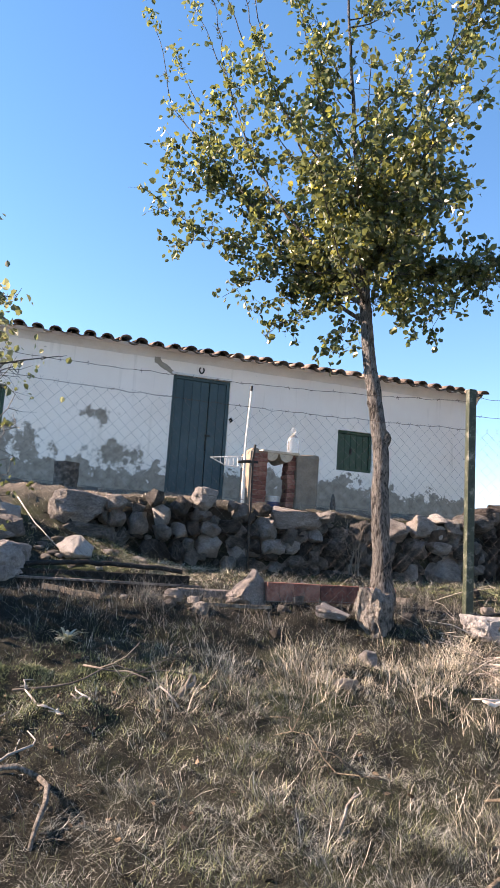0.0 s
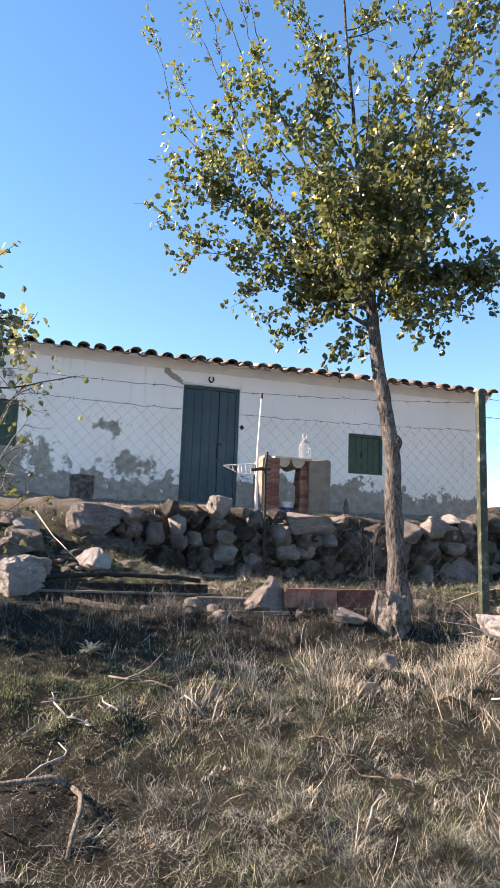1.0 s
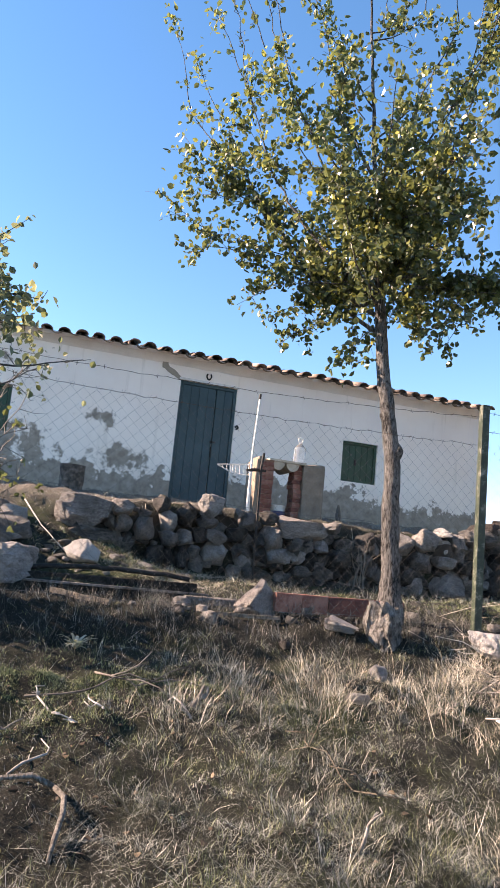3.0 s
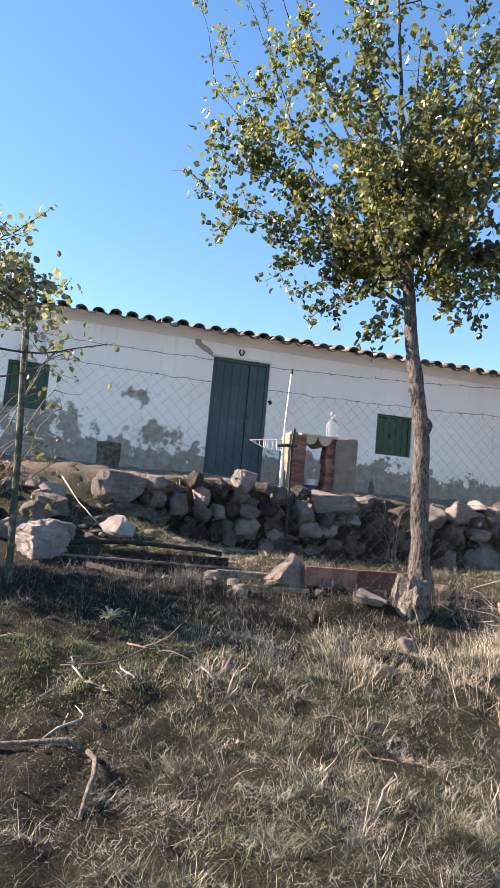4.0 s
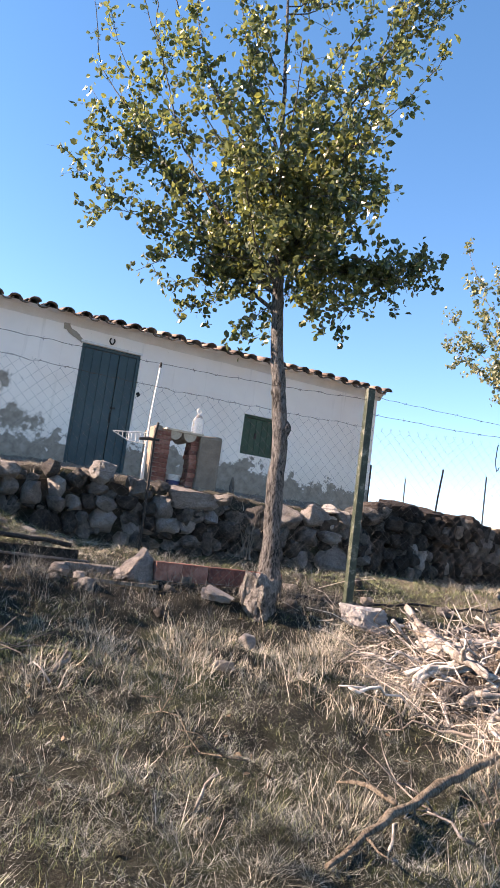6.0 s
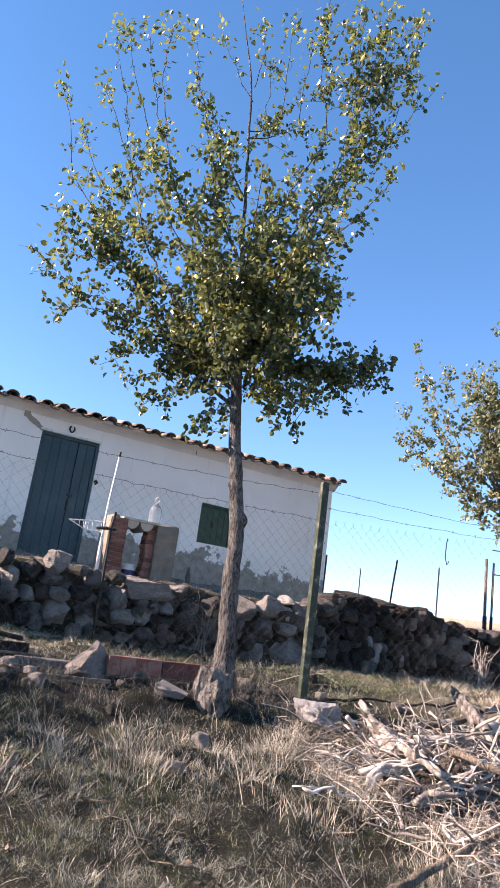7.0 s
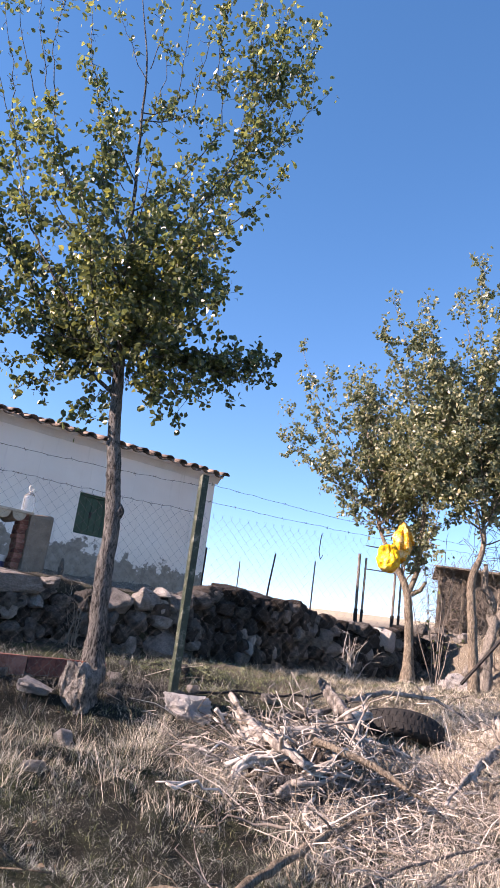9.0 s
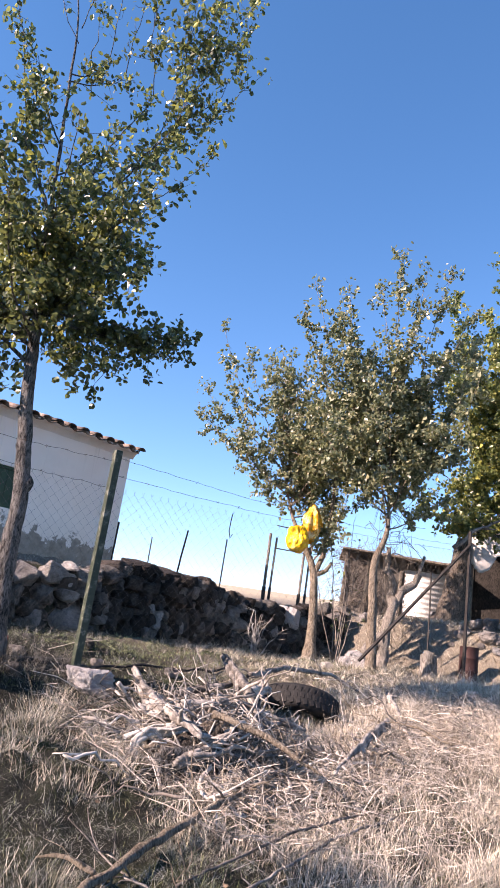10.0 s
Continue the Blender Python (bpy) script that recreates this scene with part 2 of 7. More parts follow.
PINK_STONE = stone_material("pinkish_limestone", [(0.3, (0.10, 0.09, 0.082)), (0.5, (0.24, 0.22, 0.202)), (0.7, (0.44, 0.412, 0.385))], 0.4)
DARK_STONE = stone_material("earthy_brown_stone", [(0.3, (0.018, 0.0155, 0.014)), (0.5, (0.05, 0.042, 0.037)), (0.72, (0.125, 0.105, 0.094))])
RUGGED_STONE = stone_material("dark_pitted_limestone", [(0.38, (0.022, 0.02, 0.018)), (0.52, (0.08, 0.073, 0.066)), (0.66, (0.36, 0.34, 0.315))], 0.5)
WEED = simple("dead_weed", [(0.36, (0.014, 0.0145, 0.012)), (0.53, (0.05, 0.049, 0.041)), (0.70, (0.24, 0.23, 0.20))], 5.0, 0.85, shift=0.5, per="island")
BLUSH_STONE = stone_material("pale_pink_stone", [(0.3, (0.165, 0.145, 0.132)), (0.5, (0.31, 0.28, 0.26)), (0.7, (0.48, 0.45, 0.425))], 0.25)
BARK = bark_material("elm_bark", (0.016, 0.0155, 0.015), (0.2, 0.191, 0.18))
GREY_BARK = bark_material("grey_dead_bark", (0.11, 0.10, 0.085), (0.36, 0.325, 0.285))
PALE_BARK = bark_material("pale_bark", (0.10, 0.08, 0.06), (0.33, 0.275, 0.21))
DEAD = simple("weathered_dead_wood", [(0.32, (0.075, 0.066, 0.058)), (0.48, (0.28, 0.253, 0.223)), (0.66, (0.54, 0.503, 0.456))], 9.0, 0.9, fine=90.0, strength=0.8, shift=0.3)
DEAD_TWIG = simple("bleached_twig", [(0.3, (0.10, 0.083, 0.068)), (0.48, (0.29, 0.252, 0.21)), (0.68, (0.54, 0.485, 0.415))], 11.0, 0.9, shift=0.5, per="island")
TWIG = simple("brown_twig", [(0.3, (0.05, 0.042, 0.036)), (0.7, (0.2, 0.172, 0.145))], 9.0, 0.9)
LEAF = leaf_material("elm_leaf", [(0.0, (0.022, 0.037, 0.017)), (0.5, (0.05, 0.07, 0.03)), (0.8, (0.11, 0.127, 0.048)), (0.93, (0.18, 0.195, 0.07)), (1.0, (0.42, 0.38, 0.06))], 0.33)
LEAF_GREY = leaf_material("dusty_leaf", [(0.0, (0.05, 0.07, 0.045)), (0.45, (0.125, 0.145, 0.092)), (0.8, (0.28, 0.295, 0.19)), (1.0, (0.42, 0.38, 0.22))], 0.42)
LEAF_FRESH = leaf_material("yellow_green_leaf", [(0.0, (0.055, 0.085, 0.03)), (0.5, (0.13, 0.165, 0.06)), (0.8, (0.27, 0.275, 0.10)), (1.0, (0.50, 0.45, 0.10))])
STRAW = simple("straw", [(0.32, (0.11, 0.092, 0.064)), (0.5, (0.37, 0.325, 0.24)), (0.7, (0.72, 0.66, 0.535))], 5.0, 0.7, shift=0.5, per="island")
ASHEN_STRAW = simple("ashen_straw", [(0.34, (0.075, 0.07, 0.052)), (0.5, (0.26, 0.243, 0.19)), (0.7, (0.58, 0.545, 0.45))], 5.0, 0.7, shift=0.5, per="island")
PALE_STRAW = simple("bleached_reed", [(0.30, (0.20, 0.168, 0.132)), (0.5, (0.48, 0.42, 0.33)), (0.7, (0.74, 0.67, 0.55))], 3.0, 0.7, shift=0.5, per="island")
LIME_TRIM = simple("lime_cornice", [(0.3, (0.66, 0.60, 0.54)), (0.7, (0.84, 0.78, 0.73))], 3.0, 0.95)
DULL_GRASS = simple("matted_dead_grass", [(0.40, (0.013, 0.0165, 0.011)), (0.54, (0.062, 0.069, 0.05)), (0.71, (0.42, 0.42, 0.37))], 5.0, 0.8, shift=0.45, per="island")
GREEN_GRASS = simple("short_green_grass", [(0.32, (0.03, 0.046, 0.016)), (0.5, (0.105, 0.135, 0.055)), (0.7, (0.30, 0.32, 0.17))], 5.0, 0.8, shift=0.5, per="island")
LITTER = simple("fallen_leaf", [(0.3, (0.03, 0.021, 0.014)), (0.5, (0.075, 0.05, 0.031)), (0.75, (0.19, 0.135, 0.085))], 3.0, 0.8, shift=0.6, per="island")
TILE = simple("old_roof_tile", [(0.3, (0.06, 0.048, 0.042)), (0.45, (0.17, 0.13, 0.108)), (0.6, (0.31, 0.225, 0.175)), (0.75, (0.42, 0.38, 0.34))], 6.0, 0.9, shift=0.3)
MORTAR = simple("lime_mortar", [(0.3, (0.36, 0.30, 0.23)), (0.7, (0.56, 0.49, 0.40))], 8.0, 0.95)
CEMENT = simple("cement_render", [(0.3, (0.13, 0.102, 0.08)), (0.7, (0.27, 0.222, 0.178))], 7.0, 0.95)
BRICK = simple("red_brick", [(0.3, (0.08, 0.032, 0.028)), (0.5, (0.18, 0.064, 0.048)), (0.72, (0.31, 0.15, 0.115))], 9.0, 0.9)
TEAL = simple("dark_teal_paint", [(0.3, (0.022, 0.055, 0.064)), (0.7, (0.044, 0.092, 0.102))], 3.0, 0.5, shift=0.1, strength=0.15)
GREEN_PAINT = simple("dark_green_paint", [(0.3, (0.009, 0.042, 0.025)), (0.7, (0.02, 0.078, 0.046))], 4.0, 0.45, shift=0.1, strength=0.15)
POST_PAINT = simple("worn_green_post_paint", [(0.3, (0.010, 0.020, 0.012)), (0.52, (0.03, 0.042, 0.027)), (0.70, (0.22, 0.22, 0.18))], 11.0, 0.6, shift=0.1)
WIRE = simple("galvanised_wire", [(0.3, (0.07, 0.066, 0.062)), (0.7, (0.16, 0.152, 0.145))], 20.0, 0.45, 0.25, shift=0.1)
RUST = simple("rusty_wire", [(0.3, (0.05, 0.032, 0.025)), (0.7, (0.15, 0.10, 0.075))], 20.0, 0.8, 0.3, shift=0.1)
DARK_METAL = simple("dark_metal", [(0.3, (0.012, 0.011, 0.011)), (0.7, (0.05, 0.042, 0.036))], 12.0, 0.6, 0.4, shift=0.1)
WHITE_PAINT = simple("chipped_white_paint", [(0.22, (0.3, 0.27, 0.23)), (0.45, (0.68, 0.66, 0.62)), (0.8, (0.78, 0.76, 0.73))], 12.0, 0.7, shift=0.1)
RUBBER = simple("perished_rubber", [(0.3, (0.008, 0.008, 0.008)), (0.7, (0.02, 0.019, 0.018))], 10.0, 0.8, shift=0.05)
OLD_WOOD = bark_material("old_board", (0.10, 0.082, 0.066), (0.30, 0.26, 0.21))
BLACK_WOOD = bark_material("black_board", (0.012, 0.011, 0.010), (0.05, 0.043, 0.037))
RED_DRUM = simple("rusty_red_steel", [(0.3, (0.02, 0.010, 0.009)), (0.7, (0.05, 0.02, 0.018))], 7.0, 0.7, 0.2, shift=0.05)
SHEET = simple("whitewashed_sheet", [(0.3, (0.40, 0.385, 0.36)), (0.7, (0.62, 0.60, 0.57))], 5.0, 0.6, 0.1, shift=0.05)
TARP = simple("pale_canvas", [(0.3, (0.42, 0.40, 0.37)), (0.7, (0.66, 0.635, 0.60))], 4.0, 0.85, shift=0.05)
ORANGE = simple("orange_plastic", [(0.36, (0.46, 0.13, 0.008)), (0.48, (0.68, 0.32, 0.012)), (0.62, (0.76, 0.62, 0.36))], 7.0, 0.4, shift=0.0)
YELLOW = simple("yellow_plastic", [(0.36, (0.60, 0.31, 0.008)), (0.48, (0.76, 0.49, 0.02)), (0.62, (0.80, 0.70, 0.42))], 6.0, 0.4, shift=0.3)
BLUE = simple("blue_print", [(0.3, (0.02, 0.035, 0.11)), (0.7, (0.05, 0.07, 0.18))], 6.0, 0.5, shift=0.0)
NET = simple("dark_shade_net", [(0.3, (0.04, 0.036, 0.032)), (0.7, (0.15, 0.135, 0.12))], 9.0, 0.9, shift=0.1)
m_, n_, l_, b_ = shader("clear_plastic", 0.08, 0.0, 0.5)
b_.inputs["Base Color"].default_value = (0.93, 0.95, 0.96, 1)
b_.inputs["Transmission Weight"].default_value, b_.inputs["IOR"].default_value = 0.9, 1.3
PET = m_


# ---- mesh helpers ----
def raw(name, verts, faces, material, parent=None, label="", smooth=False):
    me = bpy.data.meshes.new(name)
    me.from_pydata([tuple(v) for v in verts], [], faces)
    me.materials.append(material)
    if smooth:
        me.polygons.foreach_set("use_smooth", [True] * len(me.polygons))
    me.update()
    ob = new(name, me)
    if parent:
        ob.parent = parent
    if label:
        ob["label"] = label
    return ob


def part(name, bm, material, parent=None, label="", smooth=False):
    me = bpy.data.meshes.new(name)
    bm.normal_update()
    bm.to_mesh(me)
    bm.free()
    me.materials.append(material)
    if smooth:
        me.polygons.foreach_set("use_smooth", [True] * len(me.polygons))
    ob = new(name, me)
    if parent:
        ob.parent = parent
    if label:
        ob["label"] = label
    return ob


def share(name, me, m, parent=None):
    ob = new(name, me)
    ob.matrix_basis = m
    if parent:
        ob.parent = parent
    return ob


def thing(name, label, category, group="", kind="", at=(0, 0, 0)):
    ob = new(name)
    ob.location = at
    ob.empty_display_size = 0.1
    return tagged(ob, label, category, group, kind)


def box(bm, x0, x1, y0, y1, z0, z1, bevel=0.0, m=None, jitter=0.0):
    g = bmesh.ops.create_cube(bm, size=1.0)["verts"]
    bmesh.ops.transform(bm, matrix=Matrix.Translation(((x0 + x1) / 2, (y0 + y1) / 2, (z0 + z1) / 2)) @ Matrix.Diagonal((x1 - x0, y1 - y0, z1 - z0, 1)), verts=g)
    if bevel:
        g = bmesh.ops.bevel(bm, geom=list({e for v in g for e in v.link_edges}), offset=bevel, segments=2, affect="EDGES", profile=0.6)["verts"]
    if jitter:
        for v in g:
            v.co += noise.noise_vector(v.co * 7.0) * jitter
    if m is not None:
        bmesh.ops.transform(bm, matrix=m, verts=g)
    return g


def tube(verts, faces, pts, radii, sides=6, cap=True, lumps=0.0):
    """Appends a tapered tube along pts."""
    pts = [Vector(p) for p in pts]
    n0 = len(verts)
    side = None
    for k, p in enumerate(pts):
        d = (pts[min(k + 1, len(pts) - 1)] - pts[max(k - 1, 0)]).normalized()
        if side is None:
            side = d.orthogonal().normalized()
        side = (side - d * side.dot(d))
        side = side.normalized() if side.length > 1e-6 else d.orthogonal().normalized()
        up = d.cross(side)
        for s in range(sides):
            a = 2 * math.pi * s / sides
            r = radii[k] * (1 + lumps * noise.noise(p * 9.0 + Vector((math.cos(a), math.sin(a), 0)) * 1.5))
            verts.append(p + side * (math.cos(a) * r) + up * (math.sin(a) * r))
    for k in range(len(pts) - 1):
        for s in range(sides):
            a, b = n0 + k * sides + s, n0 + k * sides + (s + 1) % sides
            faces.append((a, b, b + sides, a + sides))
    if cap:
        faces.append(tuple(n0 + s for s in reversed(range(sides))))
        faces.append(tuple(n0 + (len(pts) - 1) * sides + s for s in range(sides)))


def bend(a, b, n, wobble, rng, lift=0.0):
    """A wandering line from a to b; lift bows it upwards."""
    a, b = Vector(a), Vector(b)
    off = Vector((0, 0, 0))
    out = []
    for k in range(n + 1):
        t = k / n
        if 0 < k < n:
            off += Vector((rng.gauss(0, 1), rng.gauss(0, 1), rng.gauss(0, 1))) * wobble
        out.append(a.lerp(b, t) + off * (1 - abs(2 * t - 1) ** 2) + Vector((0, 0, lift * 4 * t * (1 - t))))
    return out


def ss(a, b, t):
    t = np.clip((t - a) / (b - a), 0, 1)
    return t * t * (3 - 2 * t)


# ---- ground ----
def ground_z(x, y, rough=True):
    x, y = np.asarray(x, float), np.asarray(y, float)
    front = np.interp(y, [-40, -10, -7.7, -7.0, -6.3, -5.35, -5.0, -4.7, -4.34, -4.16, -3.0], [-2.5, -2.25, -1.93, -1.83, -1.64, -1.42, -1.28, -1.22, -1.21, -1.10, -1.0])
    rise = ss(2.2, 8.0, x) * np.clip(0.10 + 0.25 * (-4.0 - y), 0.0, 1.1)
    front = front + rise
    terrace = np.interp(y, [-2.6, -0.3], [-0.24, -0.02])
    step = ss(-2.72, -2.52, y)
    bank = ss(-4.2, -1.7, y)
    left = ss(-0.2, -1.9, x)
    s = step * (1 - left) + bank * left
    z = front * (1 - s) + terrace * s
    ramp_up = ss(8.0, 10.0, x) * ss(-9.0, -6.0, y)
    z = z * (1 - ramp_up) + np.interp(x, [8.0, 12.0], [-0.2, 0.12]) * ramp_up
    r = np.hypot(x - 3, y + 2)
    hill = np.interp(r, [0, 11, 75, 140, 3000], [0, 0, 4.0, 4.6, -40.0]) * ss(-8, 8, y)
    z = z + hill + np.interp(r, [0, 60, 3000], [0, 0, -20]) * (1 - ss(-8, 8, y))
    if rough:
        near = np.exp(-(r / 14.0) ** 2)
        z = z + near * ss(-4.9, -5.8, y) * (0.026 * np.sin(6.3 * x + 1.9 * np.sin(3.3 * y)) * np.sin(7.4 * y + 1.6 * np.sin(4.4 * x)) + 0.016 * np.sin(13.0 * x + 3.0 * y) * np.sin(14.0 * y - 5.0 * x))
        z = z + near * (0.035 * np.sin(3.1 * x + 1.3 * np.sin(2.3 * y)) * np.sin(2.7 * y + np.sin(1.9 * x)) + 0.015 * np.sin(9.0 * x + 2 * np.sin(7 * y)) * np.sin(8.0 * y + 2 * np.sin(6 * x))
                      + 0.022 * np.sin(11.0 * x + 5.0 * y + 2.2 * np.sin(4.1 * y)) * np.sin(12.5 * y - 4.0 * x + 2.0 * np.sin(5.3 * x)) + 0.012 * np.sin(21.0 * x - 9.0 * y) * np.sin(19.0 * y + 8.0 * x + 2.0 * np.sin(9.0 * x)))
    return z


def gz(x, y):
    return float(ground_z(x, y))


def spread(lo, hi, step):
    inner = np.arange(lo, hi + step, step)
    outer = np.cumsum(step * 1.32 ** np.arange(1, 30))
    outer = outer[outer < 2500]
    return np.concatenate((lo - outer[::-1], inner, hi + outer))


gx, gy = spread(-6.0, 13.0, 0.09), spread(-12.5, 2.0, 0.09)
GX, GY = np.meshgrid(gx, gy)
GZ = ground_z(GX, GY)
nx, ny = len(gx), len(gy)
idx = np.arange(nx * ny).reshape(ny, nx)
quads = np.stack((idx[:-1, :-1], idx[:-1, 1:], idx[1:, 1:], idx[1:, :-1]), -1).reshape(-1, 4)
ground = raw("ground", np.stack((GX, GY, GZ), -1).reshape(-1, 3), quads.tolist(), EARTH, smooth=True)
tagged(ground, "sloping dry earth with matted dead grass and moss", "ground", kind="structure")


# ---- house ----
def wall_mesh(name, x0, x1, z0, z1, y0, y1, holes, material, parent):
    """A wall with real openings; holes are (xa, xb, za, zb)."""
    xs = sorted({x0, x1, *[h[0] for h in holes], *[h[1] for h in holes]})
    zs = sorted({z0, z1, *[h[2] for h in holes], *[h[3] for h in holes]})
    solid = lambda i, k: 0 <= i < len(xs) - 1 and 0 <= k < len(zs) - 1 and not any(h[0] <= (xs[i] + xs[i + 1]) / 2 <= h[1] and h[2] <= (zs[k] + zs[k + 1]) / 2 <= h[3] for h in holes)
    bm = bmesh.new()
    q = lambda *p: bm.faces.new([bm.verts.new(v) for v in p])
    for i in range(len(xs) - 1):
        for k in range(len(zs) - 1):
            if not solid(i, k):
                continue
            a, b, c, d = xs[i], xs[i + 1], zs[k], zs[k + 1]
            q((a, y0, c), (b, y0, c), (b, y0, d), (a, y0, d))
            q((b, y1, c), (a, y1, c), (a, y1, d), (b, y1, d))
            if not solid(i - 1, k):
                q((a, y1, c), (a, y0, c), (a, y0, d), (a, y1, d))
            if not solid(i + 1, k):
                q((b, y0, c), (b, y1, c), (b, y1, d), (b, y0, d))
            if not solid(i, k - 1):
                q((a, y1, c), (b, y1, c), (b, y0, c), (a, y0, c))
            if not solid(i, k + 1):
                q((a, y0, d), (b, y0, d), (b, y1, d), (a, y1, d))
    bmesh.ops.remove_doubles(bm, verts=bm.verts, dist=0.0005)
    return part(name, bm, material, parent)


DOOR = (0.0, 0.93, -0.12, 1.9)
WIN_R = (2.85, 3.5, 0.67, 1.35)
WIN_L = (-3.03, -2.44, 0.71, 1.4)
HX0, HX1, HD, EAVE = -7.0, 5.5, 4.6, 2.185
house = thing("house", "low whitewashed farm building with flaking grey foot and clay tile roof", "house")
wall_mesh("wall", HX0, HX1, -0.35, EAVE, 0.0, 0.4, [DOOR, WIN_R, WIN_L], LIME, house)
# back and end walls
bm = bmesh.new()
box(bm, HX0, HX1, HD - 0.4, HD, -0.35, 3.2)
part("wall", bm, LIME, house)
for xa, xb in ((HX0, HX0 + 0.4), (HX1 - 0.4, HX1)):
    bm = bmesh.new()
    a = [bm.verts.new((x, y, z)) for x in (xa, xb) for y, z in ((0.401, -0.35), (HD - 0.401, -0.35), (HD - 0.401, 3.2), (0.401, EAVE))]
    for f in ((0, 1, 2, 3), (7, 6, 5, 4), (0, 4, 5, 1), (1, 5, 6, 2), (2, 6, 7, 3), (3, 7, 4, 0)):
        bm.faces.new([a[k] for k in f])
    bmesh.ops.recalc_face_normals(bm, faces=bm.faces)
    part("wall", bm, LIME, house)
# eave: a lime cornice under the tiles
bm = bmesh.new()
prof = [(-0.002, EAVE - 0.07), (-0.03, EAVE - 0.03), (-0.07, EAVE + 0.01), (-0.105, EAVE + 0.04), (-0.11, EAVE + 0.07), (0.3, EAVE + 0.11), (0.3, EAVE + 0.004), (-0.002, EAVE + 0.004)]
rows_ = []
for k in range(64):
    x = HX0 + (HX1 + 0.06 - HX0) * k / 63
    rows_.append([bm.verts.new((x, y + 0.012 * noise.noise((x * 3, y, z)), z + 0.014 * noise.noise((x * 4, z, 5)))) for y, z in prof])
for a, b in zip(rows_, rows_[1:]):
    for k in range(len(prof)):
        j = (k + 1) % len(prof)
        bm.faces.new((a[k], a[j], b[j], b[k]))
bm.faces.new(rows_[0])
bm.faces.new(rows_[-1][::-1])
bmesh.ops.recalc_face_normals(bm, faces=bm.faces)
part("cornice", bm, LIME_TRIM, house, "stained lime cornice")
# cement mend running from the eave to the door's corner
rng = random.Random(5)
bm = bmesh.new()
prev = None
for k in range(15):
    t = k / 14
    x, z = -0.29 + 0.02 * math.sin(t * 3) + 0.29 * max(0, t - 0.35) / 0.65, 2.19 - 0.12 * min(1, t / 0.35) - 0.17 * max(0, t - 0.35) / 0.65
    w = 0.028 + 0.016 * math.sin(t * math.pi) + rng.uniform(-0.008, 0.008)
    cur = [bm.verts.new((x - w, -0.004, z - 0.5 * w)), bm.verts.new((x + w, -0.004, z + 0.5 * w))]
    if prev:
        bm.faces.new((prev[0], cur[0], cur[1], prev[1]))
    prev = cur
bmesh.ops.recalc_face_normals(bm, faces=bm.faces)
f = bmesh.ops.extrude_face_region(bm, geom=list(bm.faces))
bmesh.ops.translate(bm, vec=(0, -0.008, 0), verts=[v for v in f["geom"] if isinstance(v, bmesh.types.BMVert)])
bmesh.ops.recalc_face_normals(bm, faces=bm.faces)
part("cement_patch", bm, simple("brown_mend", [(0.3, (0.24, 0.19, 0.15)), (0.7, (0.38, 0.32, 0.26))], 9.0, 0.95), house, "brown cement mend")

# roof of curved clay tiles
SLOPE = math.atan2(3.2 - EAVE, HD)
roof = part("roof", bmesh.new(), LIME_TRIM, house)
bm = bmesh.new()
box(bm, HX0 - 0.03, HX1 + 0.07, -0.02, HD + 0.1, 0, 0.05, m=Matrix.Translation((0, -0.12, EAVE + 0.035)) @ Matrix.Rotation(SLOPE, 4, "X"))
bm.to_mesh(roof.data)
bm.free()


def tile_mesh(name, r0, r1, length, up, seg=7):
    bm = bmesh.new()
    ring = []
    for y, r in ((0, r0), (length, r1)):
        outer, inner = [], []
        for s in range(seg + 1):
            a = math.pi * s / seg
            c, h = math.cos(a), math.sin(a) * (0.72 if up else -0.6)
            outer.append(bm.verts.new((c * r, y, h * r)))
            inner.append(bm.verts.new((c * (r - 0.014), y, h * (r - 0.014) - (0.003 if up else -0.003))))
        ring.append((outer, inner))
    (o0, i0), (o1, i1) = ring
    for s in range(seg):
        bm.faces.new((o0[s], o0[s + 1], o1[s + 1], o1[s]))
        bm.faces.new((i0[s + 1], i0[s], i1[s], i1[s + 1]))
        bm.faces.new((o0[s + 1], o0[s], i0[s], i0[s + 1]))
        bm.faces.new((o1[s], o1[s + 1], i1[s + 1], i1[s]))
    for k in (0, seg):
        bm.faces.new((o0[k], o1[k], i1[k], i0[k]))
    bmesh.ops.recalc_face_normals(bm, faces=bm.faces)
    me = bpy.data.meshes.new(name)
    bm.to_mesh(me)
    bm.free()
    me.materials.append(TILE)
    me.polygons.foreach_set("use_smooth", [True] * len(me.polygons))
    return me


cover, channel = tile_mesh("cover_tile", 0.092, 0.076, 0.46, True), tile_mesh("channel_tile", 0.085, 0.10, 0.46, False)
PITCH = 0.255
count = int((HX1 + 0.1 - HX0) / PITCH)
rng = random.Random(11)
slope = Matrix.Translation((0, -0.25, EAVE + 0.035)) @ Matrix.Rotation(SLOPE, 4, "X")
for k in range(count + 1):
    x = HX1 + 0.06 - k * PITCH
    for me, dx, dz in ((cover, 0.0, 0.035), (channel, -PITCH / 2, 0.045)):
        m = slope @ pose(x + dx + rng.gauss(0, 0.012), rng.gauss(0, 0.016), dz + rng.gauss(0, 0.008), rng.gauss(0, 2), rng.gauss(0, 4), rng.gauss(0, 3))
        share("roof_tile", me, m, roof)
verts, faces = [], []
